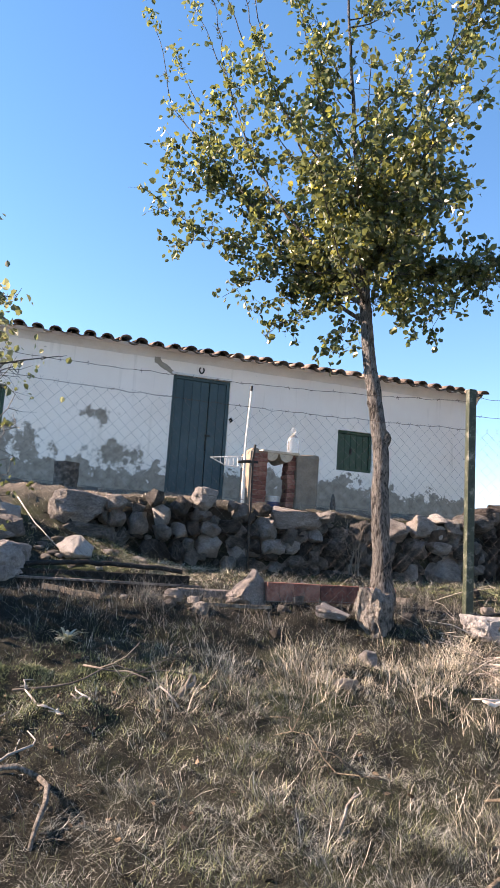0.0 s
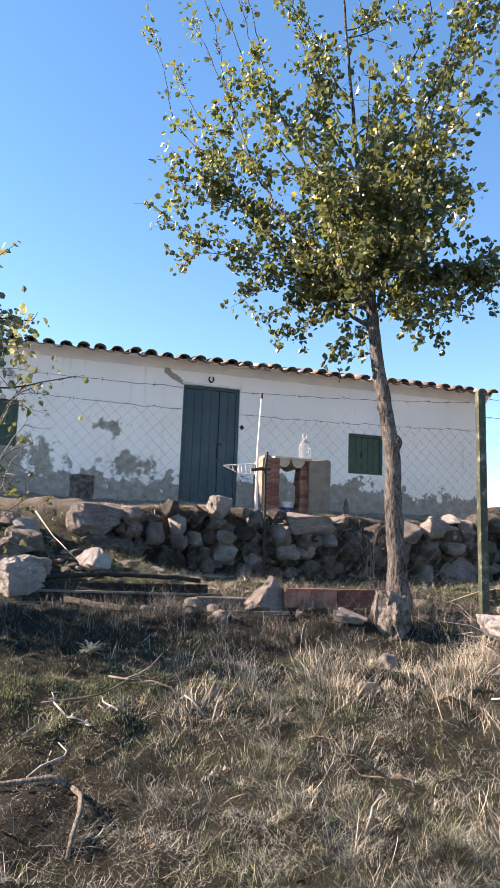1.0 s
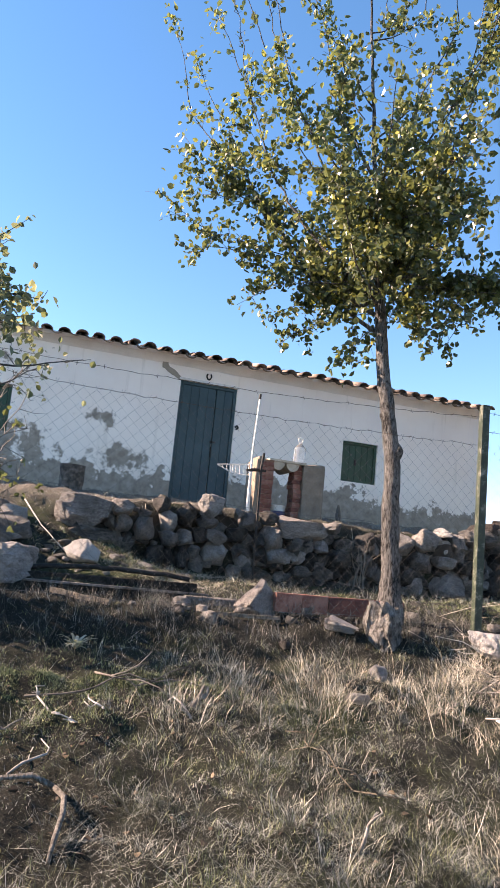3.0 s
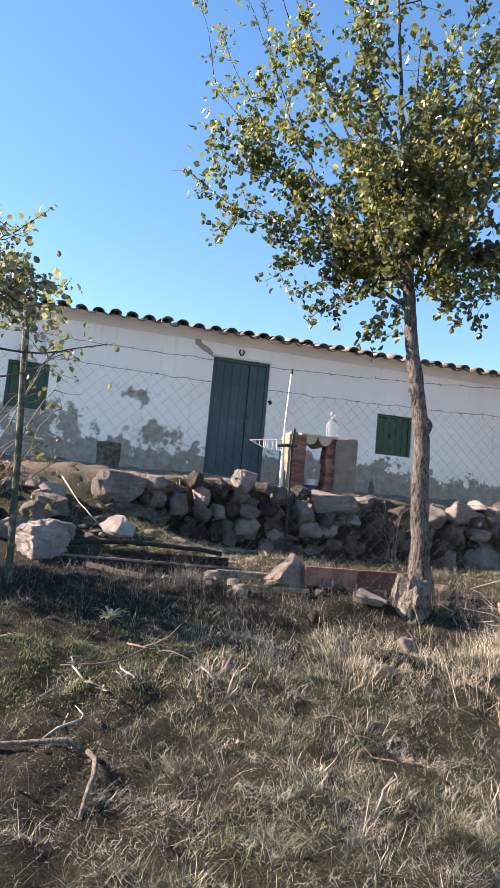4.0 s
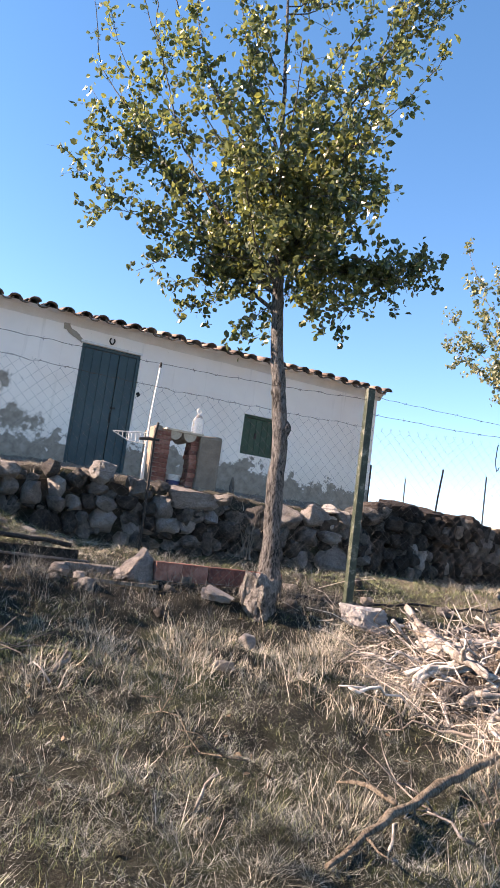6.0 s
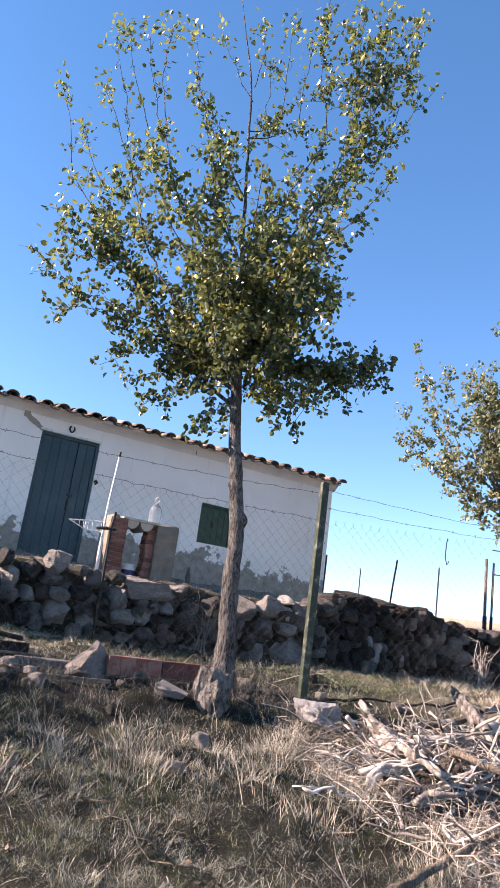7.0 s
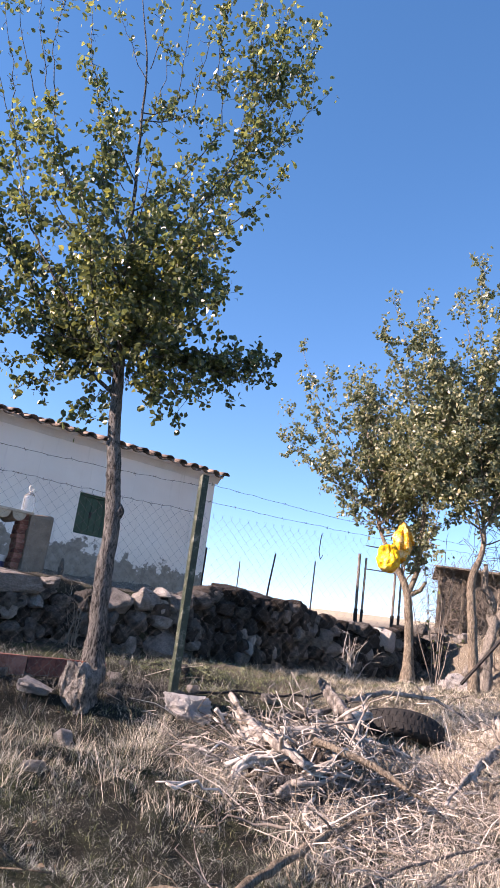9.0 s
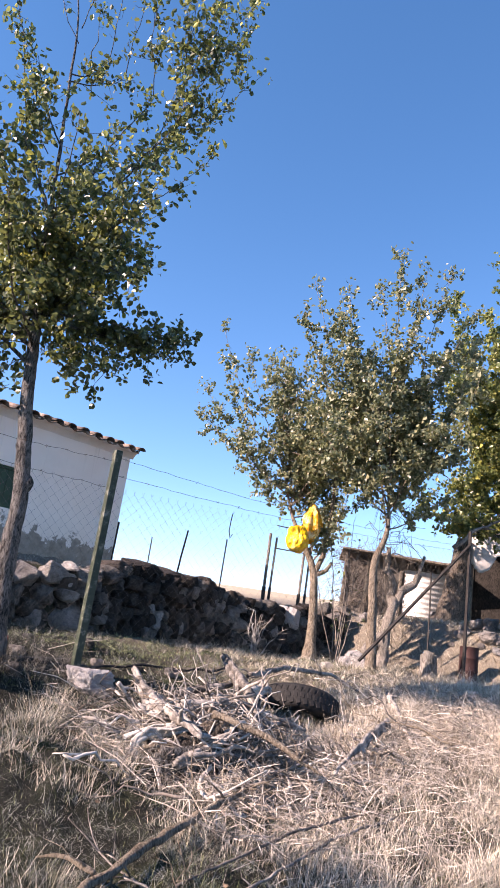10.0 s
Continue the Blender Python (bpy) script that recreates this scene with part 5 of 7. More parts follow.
box(bm, 1.36, 1.45, -1.70, -1.5, -0.3, 0.57)
part("joint_mortar", bm, simple("brick_joint", [(0.3, (0.19, 0.095, 0.06)), (0.7, (0.33, 0.2, 0.14))], 9.0, 0.95), grill)
bm = bmesh.new()
box(bm, 1.47, 1.80, -1.74, -1.20, -0.3, 0.60, 0.05, jitter=0.03)
part("side_wall", bm, CEMENT, grill, "grey rendered side with a rounded top")
bm = bmesh.new()
box(bm, 0.96, 1.50, -1.76, -1.22, 0.565, 0.60, 0.008, jitter=0.012)
part("top_slab", bm, MORTAR, grill)
for x in (1.10, 1.31):
    v, f = [], []
    prof = [(0.095 * math.cos(a), -0.11 * math.sin(a)) for a in np.linspace(0, math.pi, 9)]
    for y in (-1.745, -1.26):
        v += [(x + p, y, 0.563 + q) for p, q in prof]
    f += [tuple(range(9)), tuple(reversed(range(9, 18)))] + [(k + 1, k, k + 9, k + 10) for k in range(8)] + [(0, 8, 17, 9)]
    raw("vault_block", v, f, MORTAR, grill, "beige ceramic vault block")

bottle = thing("water_bottle", "empty clear plastic water jug on the barbecue top", "bottle", at=(1.47, -1.55, 0.60))
prof = [(0.0, 0.0), (0.078, 0.0), (0.085, 0.012), (0.085, 0.05), (0.08, 0.06), (0.085, 0.07), (0.085, 0.13), (0.08, 0.14), (0.085, 0.15), (0.084, 0.20), (0.06, 0.245), (0.03, 0.275), (0.024, 0.285), (0.024, 0.31)]
v, f = [], []
for r, z in prof:
    v += [(r * math.cos(a), r * math.sin(a), z) for a in np.linspace(0, 2 * math.pi, 20, endpoint=False)]
for k in range(len(prof) - 1):
    for s in range(20):
        f.append((k * 20 + s, k * 20 + (s + 1) % 20, k * 20 + 20 + (s + 1) % 20, k * 20 + 20 + s))
raw("jug", v, f, PET, bottle, smooth=True)
v, f = [], []
tube(v, f, [(0.035 * math.cos(a), 0, 0.335 + 0.035 * math.sin(a)) for a in np.linspace(0, 2 * math.pi, 15)], [0.007] * 15, 6)
raw("carry_ring", v, f, WHITE_PAINT, bottle, "white carrying ring", smooth=True)
bucket = thing("bucket", "white plastic tub with a blue printed label under the barbecue", "bucket", at=(1.22, -1.5, -0.24))
bm = bmesh.new()
bmesh.ops.create_cone(bm, cap_ends=True, segments=24, radius1=0.10, radius2=0.12, depth=0.24, matrix=Matrix.Translation((0, 0, 0.12)))
part("tub", bm, WHITE_PAINT, bucket, smooth=False)
v, f = [], []
for a in np.linspace(math.radians(215), math.radians(325), 10):
    v += [(0.118 * math.cos(a), 0.118 * math.sin(a), 0.09), (0.122 * math.cos(a), 0.122 * math.sin(a), 0.16)]
f = [(2 * k, 2 * k + 2, 2 * k + 3, 2 * k + 1) for k in range(9)]
raw("label", v, f, BLUE, bucket, "dark blue printed band")

pole = thing("white_pole", "thin pole with peeling white paint stuck in the ground", "pole", at=(0.70, -1.75, -0.2))
v, f = [], []
tube(v, f, [(0.03, 0, -0.2), (0.02, 0, 0.3), (0.02, 0, 0.9), (0.05, 0, 1.58)], [0.034, 0.022, 0.012, 0.011], 8, lumps=0.3)
raw("shaft", v, f, WHITE_PAINT, pole, smooth=True)
v, f = [], []
tube(v, f, [(0.05, 0, 1.57), (0.055, 0, 1.64)], [0.018, 0.016], 8)
raw("cap", v, f, DARK_METAL, pole)
stake = thing("iron_stake", "dark iron stake with a crossbar standing before the wall", "stake", at=(0.45, -3.02, -0.98))
v, f = [], []
tube(v, f, [(0.0, 0, -0.2), (-0.01, 0, 0.6), (-0.02, 0, 1.25), (0.0, 0, 1.42)], [0.014] * 4, 6)
raw("rod", v, f, DARK_METAL, stake)
v, f = [], []
tube(v, f, [(-0.19, 0, 1.20), (-0.08, 0.01, 1.22), (0.04, 0, 1.22)], [0.016, 0.02, 0.014], 6)
raw("crossbar", v, f, DARK_METAL, stake)
rack = thing("wire_rack", "small white wire shelf leaning beside the pole", "rack", at=(0, 0, 0))
for a, b in (((0.26, -1.72, 0.42), (0.74, -1.72, 0.48)), ((0.74, -1.72, 0.48), (0.74, -1.72, 0.33)), ((0.26, -1.72, 0.42), (0.48, -1.72, 0.33)), ((0.48, -1.72, 0.33), (0.74, -1.72, 0.33)), ((0.48, -1.72, 0.44), (0.48, -1.72, 0.33))):
    v, f = [], []
    tube(v, f, [a, b], [0.007, 0.007], 6)
    raw("rail", v, f, WHITE_PAINT, rack)
for k in range(7):
    x = 0.33 + 0.06 * k
    v, f = [], []
    tube(v, f, [(x, -1.72, 0.425 + 0.008 * k), (x + 0.01, -1.72, max(0.33, 0.42 - 0.03 * (k + 1)))], [0.004, 0.004], 5)
    raw("wire", v, f, WHITE_PAINT, rack)
rng = random.Random(4)
for x, y, h in ((1.93, -1.9, 0.32), (1.86, -2.0, 0.2)):
    st = thing("dead_stub", "short dark dead stub standing on the wall top", "stub", at=(x, y, -0.25))
    v, f = [], []
    tube(v, f, bend((0, 0, -0.1), (0.02, 0, h), 6, 0.012, rng), [0.04, 0.036, 0.034, 0.036, 0.03, 0.026, 0.012], 7, lumps=0.5)
    raw("wood", v, f, TWIG, st, smooth=True)


# ---- sticks and brush ----
def branch_mesh(a, b, r, rng, forks=2, lumps=0.25, wob=0.03, lift=0.0, sides=7):
    v, f = [], []
    a, b = Vector(a), Vector(b)
    length = (b - a).length
    n = max(5, int(length / 0.09))
    line = bend(a, b, n, wob, rng, lift)
    tube(v, f, line, [r * (1 - 0.65 * k / n) for k in range(n + 1)], sides, lumps=lumps)
    for _ in range(forks):
        k = rng.randint(1, n - 1)
        d = ((b - a).normalized() + Vector((rng.gauss(0, 0.7), rng.gauss(0, 0.7), rng.gauss(0.25, 0.5)))).normalized()
        l2 = length * rng.uniform(0.2, 0.55)
        n2 = max(3, int(l2 / 0.09))
        l = bend(line[k], line[k] + d * l2, n2, wob, rng)
        tube(v, f, l, [r * 0.6 * (1 - k / n) ** 0.3 * (1 - 0.75 * j / n2) + 0.002 for j in range(n2 + 1)], 5, lumps=lumps)
    return v, f


def stick(label, pts_a, pts_b, r, seed, mat=None, forks=1, name="stick", lift=0.0, group="", wob=0.02):
    rng = random.Random(seed)
    v, f = branch_mesh(pts_a, pts_b, r, rng, forks, wob=wob, lift=lift)
    ob = raw(name, v, f, mat or DEAD, smooth=True)
    return tagged(ob, label, "stick", group)


stick("pale curved dead branch leaning on the bank", (-2.05, -2.75, -0.36), (-1.61, -3.5, -0.86), 0.008, 1, forks=0, lift=-0.03, wob=0.004)
elbow = thing("bent_branch", "grey bent dead branch lying in the grass", "branch")
v, f = [], []
crook = lambda *pts: [(x, y, gz(x, y) + h) for x, y, h in pts]
tube(v, f, crook((-2.550, -7.010, 0.02), (-2.300, -7.020, 0.025), (-2.050, -7.030, 0.025), (-1.850, -7.050, 0.03), (-1.750, -7.080, 0.03)), [0.008, 0.01, 0.011, 0.012, 0.014], 8, lumps=0.3)
tube(v, f, crook((-1.750, -7.080, 0.03), (-1.715, -7.180, 0.04), (-1.725, -7.310, 0.045), (-1.760, -7.460, 0.03), (-1.780, -7.530, 0.0)), [0.014, 0.013, 0.012, 0.011, 0.008], 8, lumps=0.3)
raw("wood", v, f, GREY_BARK, elbow, smooth=True)
stick("broken twig standing in the grass", (-1.66, -6.5, -1.66), (-1.72, -6.72, -1.62), 0.007, 3, forks=1)
stick("small dead branch in the grass", (-0.98, -6.35, -1.63), (-0.88, -6.3, -1.52), 0.022, 4, TWIG, forks=1)
stick("upright broken sprig in dry grass", (-0.50, -7.62, -1.95), (-0.46, -7.6, -1.76), 0.012, 5, forks=1)
for k, (a, b) in enumerate((((-1.9, -6.2, -1.6), (-0.9, -6.15, -1.58)), ((1.2, -6.0, -1.5), (2.3, -6.15, -1.45)), ((-1.5, -5.95, -1.52), (-1.1, -6.3, -1.6)))):
    a, b = (a[0], a[1], gz(a[0], a[1]) + 0.02), (b[0], b[1], gz(b[0], b[1]) + 0.03)
    stick("thin dead stick lying in dry grass", a, b, 0.007, 60 + k, TWIG, forks=1, group="scattered sticks")

brush = thing("brush_pile", "tangled heap of bleached dead branches and roots", "brush pile", at=(0, 0, 0))


def screens(x, y):
    """Whether brush here would cover the tyre."""
    return x > 2.9 and y > -6.75 and abs((x - 4.11) * -0.62 + (y + 5.89) * 0.79) < 0.55


def in_pile(name, a, b, r, seed, forks, lift=0.0, mat=None, wob=0.03, label=""):
    rng = random.Random(seed)
    v, f = branch_mesh(a, b, r, rng, forks, lumps=0.4, wob=wob, lift=lift)
    return raw(name, v, f, mat or DEAD, brush, label, smooth=True)


def limb_along(name, pts, radii, label="", mat=None):
    """A knotted limb through the given points."""
    pts = [Vector(p) for p in pts]
    line, rad = [], []
    for k in range(len(pts) - 1):
        n = max(3, int((pts[k + 1] - pts[k]).length / 0.035))
        for j in range(n):
            p = pts[k].lerp(pts[k + 1], j / n)
            line.append(p + noise.noise_vector(p * 4.0) * 0.018)
            rad.append(1.2 * (radii[k] + (radii[k + 1] - radii[k]) * j / n))
    line.append(pts[-1])
    rad.append(radii[-1])
    v, f = [], []
    rng = random.Random(len(line))
    thick = max(radii) > 0.035
    for strand in range(4 if thick else 1):
        turn = strand * 1.7
        shift = [Vector((math.cos(turn + 1.1 * k / len(line)), 0.6 * math.sin(turn * 2 + k / len(line)), math.sin(turn + 1.1 * k / len(line)))) * (rad[k] * 0.55 if thick else 0) for k in range(len(line))]
        cut = len(line) if strand < 2 else rng.randint(len(line) // 2, len(line))
        tube(v, f, [(line[k] + shift[k] + noise.noise_vector(line[k] * 14.0 + Vector((strand * 9, 0, 0))) * 0.009) for k in range(cut)], [rad[k] * (0.58 if thick else 1.0) * (1 - 0.3 * (k / cut) ** 4) for k in range(cut)], 8, lumps=0.4)
    for _ in range(len(line) // 8):
        k = rng.randint(1, len(line) - 2)
        d = Vector((rng.gauss(0, 1), rng.gauss(0, 1), rng.gauss(0.3, 0.8))).normalized() * rng.uniform(0.08, 0.3)
        tube(v, f, bend(line[k], line[k] + d, 4, 0.015, rng), [rad[k] * 0.4 * (1 - 0.24 * j) + 0.001 for j in range(5)], 5, lumps=0.3)
    return raw(name, v, f, mat or DEAD, brush, label, smooth=True)


limb_along("root", ((2.22, -5.46, -1.14), (2.17, -5.75, -1.28), (2.12, -6.0, -1.38), (1.97, -6.5, -1.40), (1.92, -6.8, -1.46)), (0.02, 0.04, 0.07, 0.06, 0.03), "thick bleached root")
limb_along("root", ((1.6, -6.42, -1.68), (1.62, -6.43, -1.55), (1.72, -6.44, -1.49), (2.15, -6.4, -1.47)), (0.022, 0.026, 0.03, 0.045), "hooked bleached root")
limb_along("root", ((1.76, -6.75, -1.63), (1.95, -6.72, -1.60), (2.1, -6.7, -1.57), (2.2, -6.75, -1.5)), (0.03, 0.04, 0.04, 0.05))
limb_along("branch", ((3.5, -5.31, -0.95), (3.25, -5.75, -1.08), (2.95, -6.25, -1.2), (2.78, -6.65, -1.48)), (0.025, 0.05, 0.06, 0.04), "forked bleached limb")
limb_along("branch", ((2.95, -6.25, -1.2), (3.25, -6.2, -1.16), (3.42, -6.0, -1.1)), (0.045, 0.03, 0.012))
limb_along("branch", ((2.2, -6.6, -1.33), (2.45, -7.0, -1.42), (2.62, -7.4, -1.60)), (0.026, 0.02, 0.012), mat=PALE_BARK)
limb_along("branch", ((3.48, -5.72, -1.1), (4.3, -5.45, -1.0), (5.0, -5.6, -1.02), (5.05, -6.0, -1.15)), (0.026, 0.022, 0.018, 0.012))
limb_along("branch", ((-0.15, -8.08, -1.95), (0.35, -7.85, -1.88), (1.05, -7.55, -1.80), (1.7, -7.32, -1.74), (2.3, -7.1, -1.70)), (0.010, 0.018, 0.022, 0.019, 0.012), "long brown bough", PALE_BARK)
limb_along("branch", ((0.85, -7.9, -1.93), (1.8, -7.8, -1.80), (2.75, -7.7, -1.78)), (0.006, 0.008, 0.009), mat=TWIG)
limb_along("branch", ((1.2, -8.05, -1.95), (2.1, -7.95, -1.80), (2.95, -7.85, -1.78)), (0.006, 0.008, 0.01), mat=DEAD)
limb_along("branch", ((0.42, -7.78, -1.86), (0.36, -7.6, -1.84), (0.30, -7.45, -1.87)), (0.012, 0.009, 0.004), mat=PALE_BARK)
limb_along("branch", ((4.46, -6.75, -1.34), (3.7, -7.0, -1.45), (2.89, -7.31, -1.62)), (0.04, 0.03, 0.018))
limb_along("branch", ((5.3, -6.2, -1.12), (4.9, -6.6, -1.3), (4.4, -7.1, -1.5)), (0.03, 0.03, 0.02))
limb_along("branch", ((2.25, -6.15, -1.34), (2.75, -6.35, -1.28), (3.2, -6.75, -1.42)), (0.04, 0.03, 0.015))
limb_along("branch", ((2.5, -5.7, -1.32), (3.0, -5.85, -1.2), (3.35, -5.8, -1.12)), (0.03, 0.024, 0.012))
limb_along("log", ((1.72, -6.62, -1.64), (2.1, -6.7, -1.63), (2.5, -6.8, -1.6)), (0.07, 0.075, 0.06), "dark rotten log", BARK)
rng = random.Random(41)
for k in range(165):
    x, y = rng.gauss(3.05, 0.85), rng.gauss(-6.6, 0.5)
    a = rng.uniform(0, math.pi)
    l = rng.uniform(0.3, 1.0)
    if screens(x, y):
        continue
    z = gz(x, y) + rng.uniform(0.0, 0.3) * math.exp(-((x - 2.9) / 1.0) ** 2 - ((y + 6.2) / 0.7) ** 2) + 0.02
    dx, dy = l / 2 * math.cos(a), l / 2 * math.sin(a)
    in_pile("branch", (x - dx, y - dy, z + rng.uniform(-0.05, 0.12)), (x + dx, y + dy, z + rng.uniform(-0.05, 0.2)), 0.0025 + 0.010 * rng.random() ** 2.5, 100 + k, rng.randint(2, 5), wob=0.03, mat=rng.choice((DEAD, DEAD, TWIG, PALE_BARK)))

# rotten stump under the roots
ob = raw("stump", *branch_mesh((1.9, -6.5, -1.75), (2.3, -6.62, -1.42), 0.19, random.Random(8), 0, lumps=0.75, wob=0.02, sides=14), SHAGGY, brush, "rotten brown stump", smooth=True)
rng = random.Random(43)
for k in range(120):
    x, y = rng.gauss(2.9, 0.7), rng.gauss(-6.45, 0.38)
    heap = math.exp(-((x - 2.7) / 0.9) ** 2 - ((y + 6.3) / 0.5) ** 2)
    if screens(x, y):
        continue
    a, l = rng.uniform(0, math.pi), rng.uniform(0.3, 0.85)
    d = Vector((math.cos(a), math.sin(a), rng.gauss(0.1, 0.35))) * (l / 2)
    p = Vector((x, y, gz(x, y) + 0.04 + 0.34 * heap * rng.random()))
    in_pile("branch", p - d, p + d, 0.006 + 0.016 * rng.random() ** 2, 700 + k, rng.randint(1, 4), wob=0.035)

for k in range(34):
    x, y = rng.gauss(2.7, 0.5), rng.gauss(-6.5, 0.3)
    if screens(x, y):
        continue
    a, l = rng.uniform(-0.2, 2.2), rng.uniform(0.5, 1.2)
    d = Vector((math.cos(a), -math.sin(a), rng.gauss(0.0, 0.25))) * (l / 2)
    p = Vector((x, y, gz(x, y) + 0.10 + 0.26 * rng.random() * math.exp(-((x - 2.8) / 0.9) ** 2)))
    in_pile("branch", p - d, p + d, rng.uniform(0.008, 0.022), 900 + k, rng.randint(2, 4), wob=0.05)

tyre = thing("tyre", "large old black tractor tyre lying in the brush", "tyre", at=(4.11, -5.89, -1.36))
R, W = 0.50, 0.15
prof = [(0.27, -0.08), (0.29, -0.13), (0.38, -0.155), (0.46, -0.14), (0.495, -0.10), (0.50, 0.0), (0.495, 0.10), (0.46, 0.14), (0.38, 0.155), (0.29, 0.13), (0.27, 0.08), (0.30, 0.07), (0.42, 0.10), (0.45, 0.0), (0.42, -0.10), (0.30, -0.07)]
v, f = [], []
for k in range(48):
    a = 2 * math.pi * k / 48
    v += [(r * math.cos(a), r * math.sin(a), z) for r, z in prof]
n = len(prof)
for k in range(48):
    for s in range(n):
        f.append((k * n + s, ((k + 1) % 48) * n + s, ((k + 1) % 48) * n + (s + 1) % n, k * n + (s + 1) % n))
raw("carcass", v, f, RUBBER, tyre, smooth=True)
bm = bmesh.new()
box(bm, -0.012, 0.022, -0.03, 0.03, -0.05, 0.05, 0.006)
lug = bpy.data.meshes.new("tread_block")
bm.to_mesh(lug)
bm.free()
lug.materials.append(RUBBER)
for k in range(38):
    for row, z in enumerate((-0.075, 0.0, 0.075)):
        a = 360 * (k + 0.5 * (row % 2)) / 38
        share("tread_block", lug, pose(0, 0, 0, 0, 0, a) @ pose(0.489, 0, z, 18 if row == 0 else -18 if row == 2 else 0, 0, 0) @ Matrix.Diagonal((0.65, 0.85, 0.6, 1)), tyre)
tyre.rotation_euler = Matrix.Rotation(radians(24), 3, Vector((-0.61, 0.79, 0))).to_euler()
tyre.scale = (0.84, 0.84, 0.84)


# ---- far side: gate, rods, shed, shelter ----
gate = thing("field_gate", "narrow field gate between steel posts with black feet", "gate")
for x, y, h, r, lean in ((8.60, -1.0, 1.42, 0.03, (-0.02, 0)), (8.70, -1.06, 1.36, 0.022, (0.02, 0)), (9.58, -1.1, 1.5, 0.028, (0.02, 0)), (9.72, -1.15, 1.45, 0.022, (0.02, 0))):
    z = gz(x, y) - 0.02
    post("post", (x, y, z), h, r, GREY_BARK, gate, lean, sunk=0.1)
    v, f = [], []
    tube(v, f, [(x, y, z - 0.05), (x + lean[0] * 0.3, y, z + 0.33)], [r * 1.35, r * 1.35], 10)
    raw("painted_foot", v, f, DARK_METAL, gate)
for z in (1.42, 0.95):
    v, f = [], []
    tube(v, f, [(8.68, -1.06, z + 0.08), (9.58, -1.1, z + 0.13)], [0.011, 0.011], 6)
    raw("rail", v, f, WIRE, gate)
rng = random.Random(13)
for x, y, h, lx, mat, r in ((5.83, 0.47, 1.0, 0.02, DARK_METAL, 0.022), (7.30, 1.25, 0.95, 0.0, PALE_BARK, 0.012), (6.83, -0.28, 1.10, 0.22, DARK_METAL, 0.017), (7.83, -0.5, 1.05, 0.03, WIRE, 0.014), (6.3, 6.0, 1.2, 0.05, DARK_METAL, 0.02)):
    st = thing("fence_stake", "thin fence stake standing on the open field", "stake", "field stakes", at=(x, y, gz(x, y)))
    post("rod", (0, 0, 0), h, r, mat, st, (lx, lx * 0.4), 8, 0.2)
wire = thing("wire_hook", "loop of slack wire hanging from the fence", "wire")
v, f = [], []
tube(v, f, [(3.40, -5.22, 0.56), (3.38, -5.23, 0.50), (3.37, -5.23, 0.36), (3.40, -5.23, 0.28), (3.43, -5.23, 0.33)], [0.005] * 5, 5)
raw("wire", v, f, DARK_METAL, wire)


def crumple(name, label, at, size, seed, spin=0):
    ob = thing(name, label, "plastic bag", "yellow bags", at=at)
    bm = bmesh.new()
    bmesh.ops.create_icosphere(bm, subdivisions=4, radius=1.0)
    for vv in bm.verts:
        p = vv.co.copy()
        k = 1 + 0.35 * noise.noise(p * 1.5 + Vector((seed, 0, 0))) + 0.22 * abs(noise.noise(p * 2.6 + Vector((0, seed, 0)))) + 0.05 * noise.noise(p * 7)
        pinch = 1.0 - 0.55 * max(0, p.z) ** 2
        vv.co = Vector((p.x * size[0] * k * pinch, p.y * size[1] * k * pinch, p.z * size[2] * (k * 0.5 + 0.5)))
    b = part("bag", bm, ORANGE if seed == 8 else YELLOW, ob, smooth=False)
    b.rotation_euler = (0, radians(spin), radians(40))
    return ob


crumple("plastic_bag", "crumpled yellow plastic bag caught in the fork", (6.44, -3.58, 0.84), (0.215, 0.17, 0.23), 3, 20)
crumple("plastic_bag", "torn orange-yellow plastic bag hanging in the tree", (6.82, -3.52, 1.17), (0.165, 0.14, 0.31), 8, 8)

# the shed stands square to the lane
SHED = pose(11.55, -1.75, 0.13, 0, 0, -52)
shed = thing("shed", "ramshackle shed of netting and whitewashed corrugated sheet", "shed")
shed.matrix_basis = SHED
bm = bmesh.new()
box(bm, -0.75, 1.5, 0.0, 1.9, -0.1, 1.12)
part("core", bm, NET, shed, "dark netted side")
v, f = [], []
for k in range(45):
    z = 0.02 + 1.0 * k / 44
    y = -0.03 - 0.014 * math.cos(2 * math.pi * k / 5)
    v += [(0.55, y, z), (1.48, y, z), (1.48, y + 0.012, z), (0.55, y + 0.012, z)]
for k in range(44):
    a = 4 * k
    f += [(a, a + 1, a + 5, a + 4), (a + 3, a + 7, a + 6, a + 2), (a, a + 4, a + 7, a + 3), (a + 1, a + 2, a + 6, a + 5)]
raw("corrugated_sheet", v, f, SHEET, shed, "whitewashed corrugated sheet", smooth=True)
bm = bmesh.new()
box(bm, -0.95, 1.85, -0.35, 2.2, 1.24, 1.29, 0.01, m=Matrix.Rotation(radians(2), 4, "Y"), jitter=0.03)
part("roof", bm, OLD_WOOD, shed)
rng = random.Random(8)
for k in range(16):
    x = 0.15 + k * 0.085
    bm = bmesh.new()
    box(bm, x, x + 0.06, -0.06, -0.02, 1.05, 1.22 + rng.uniform(-0.05, 0.03), 0.006)
    part("slat", bm, rng.choice((OLD_WOOD, BLACK_WOOD)), shed)
for x in (-0.8, -0.3, 0.45, 1.5):
    v, f = [], []
    tube(v, f, [(x, -0.05, -0.1), (x + 0.02, -0.05, 1.3)], [0.04, 0.035], 7, lumps=0.3)
    raw("upright", v, f, OLD_WOOD, shed)
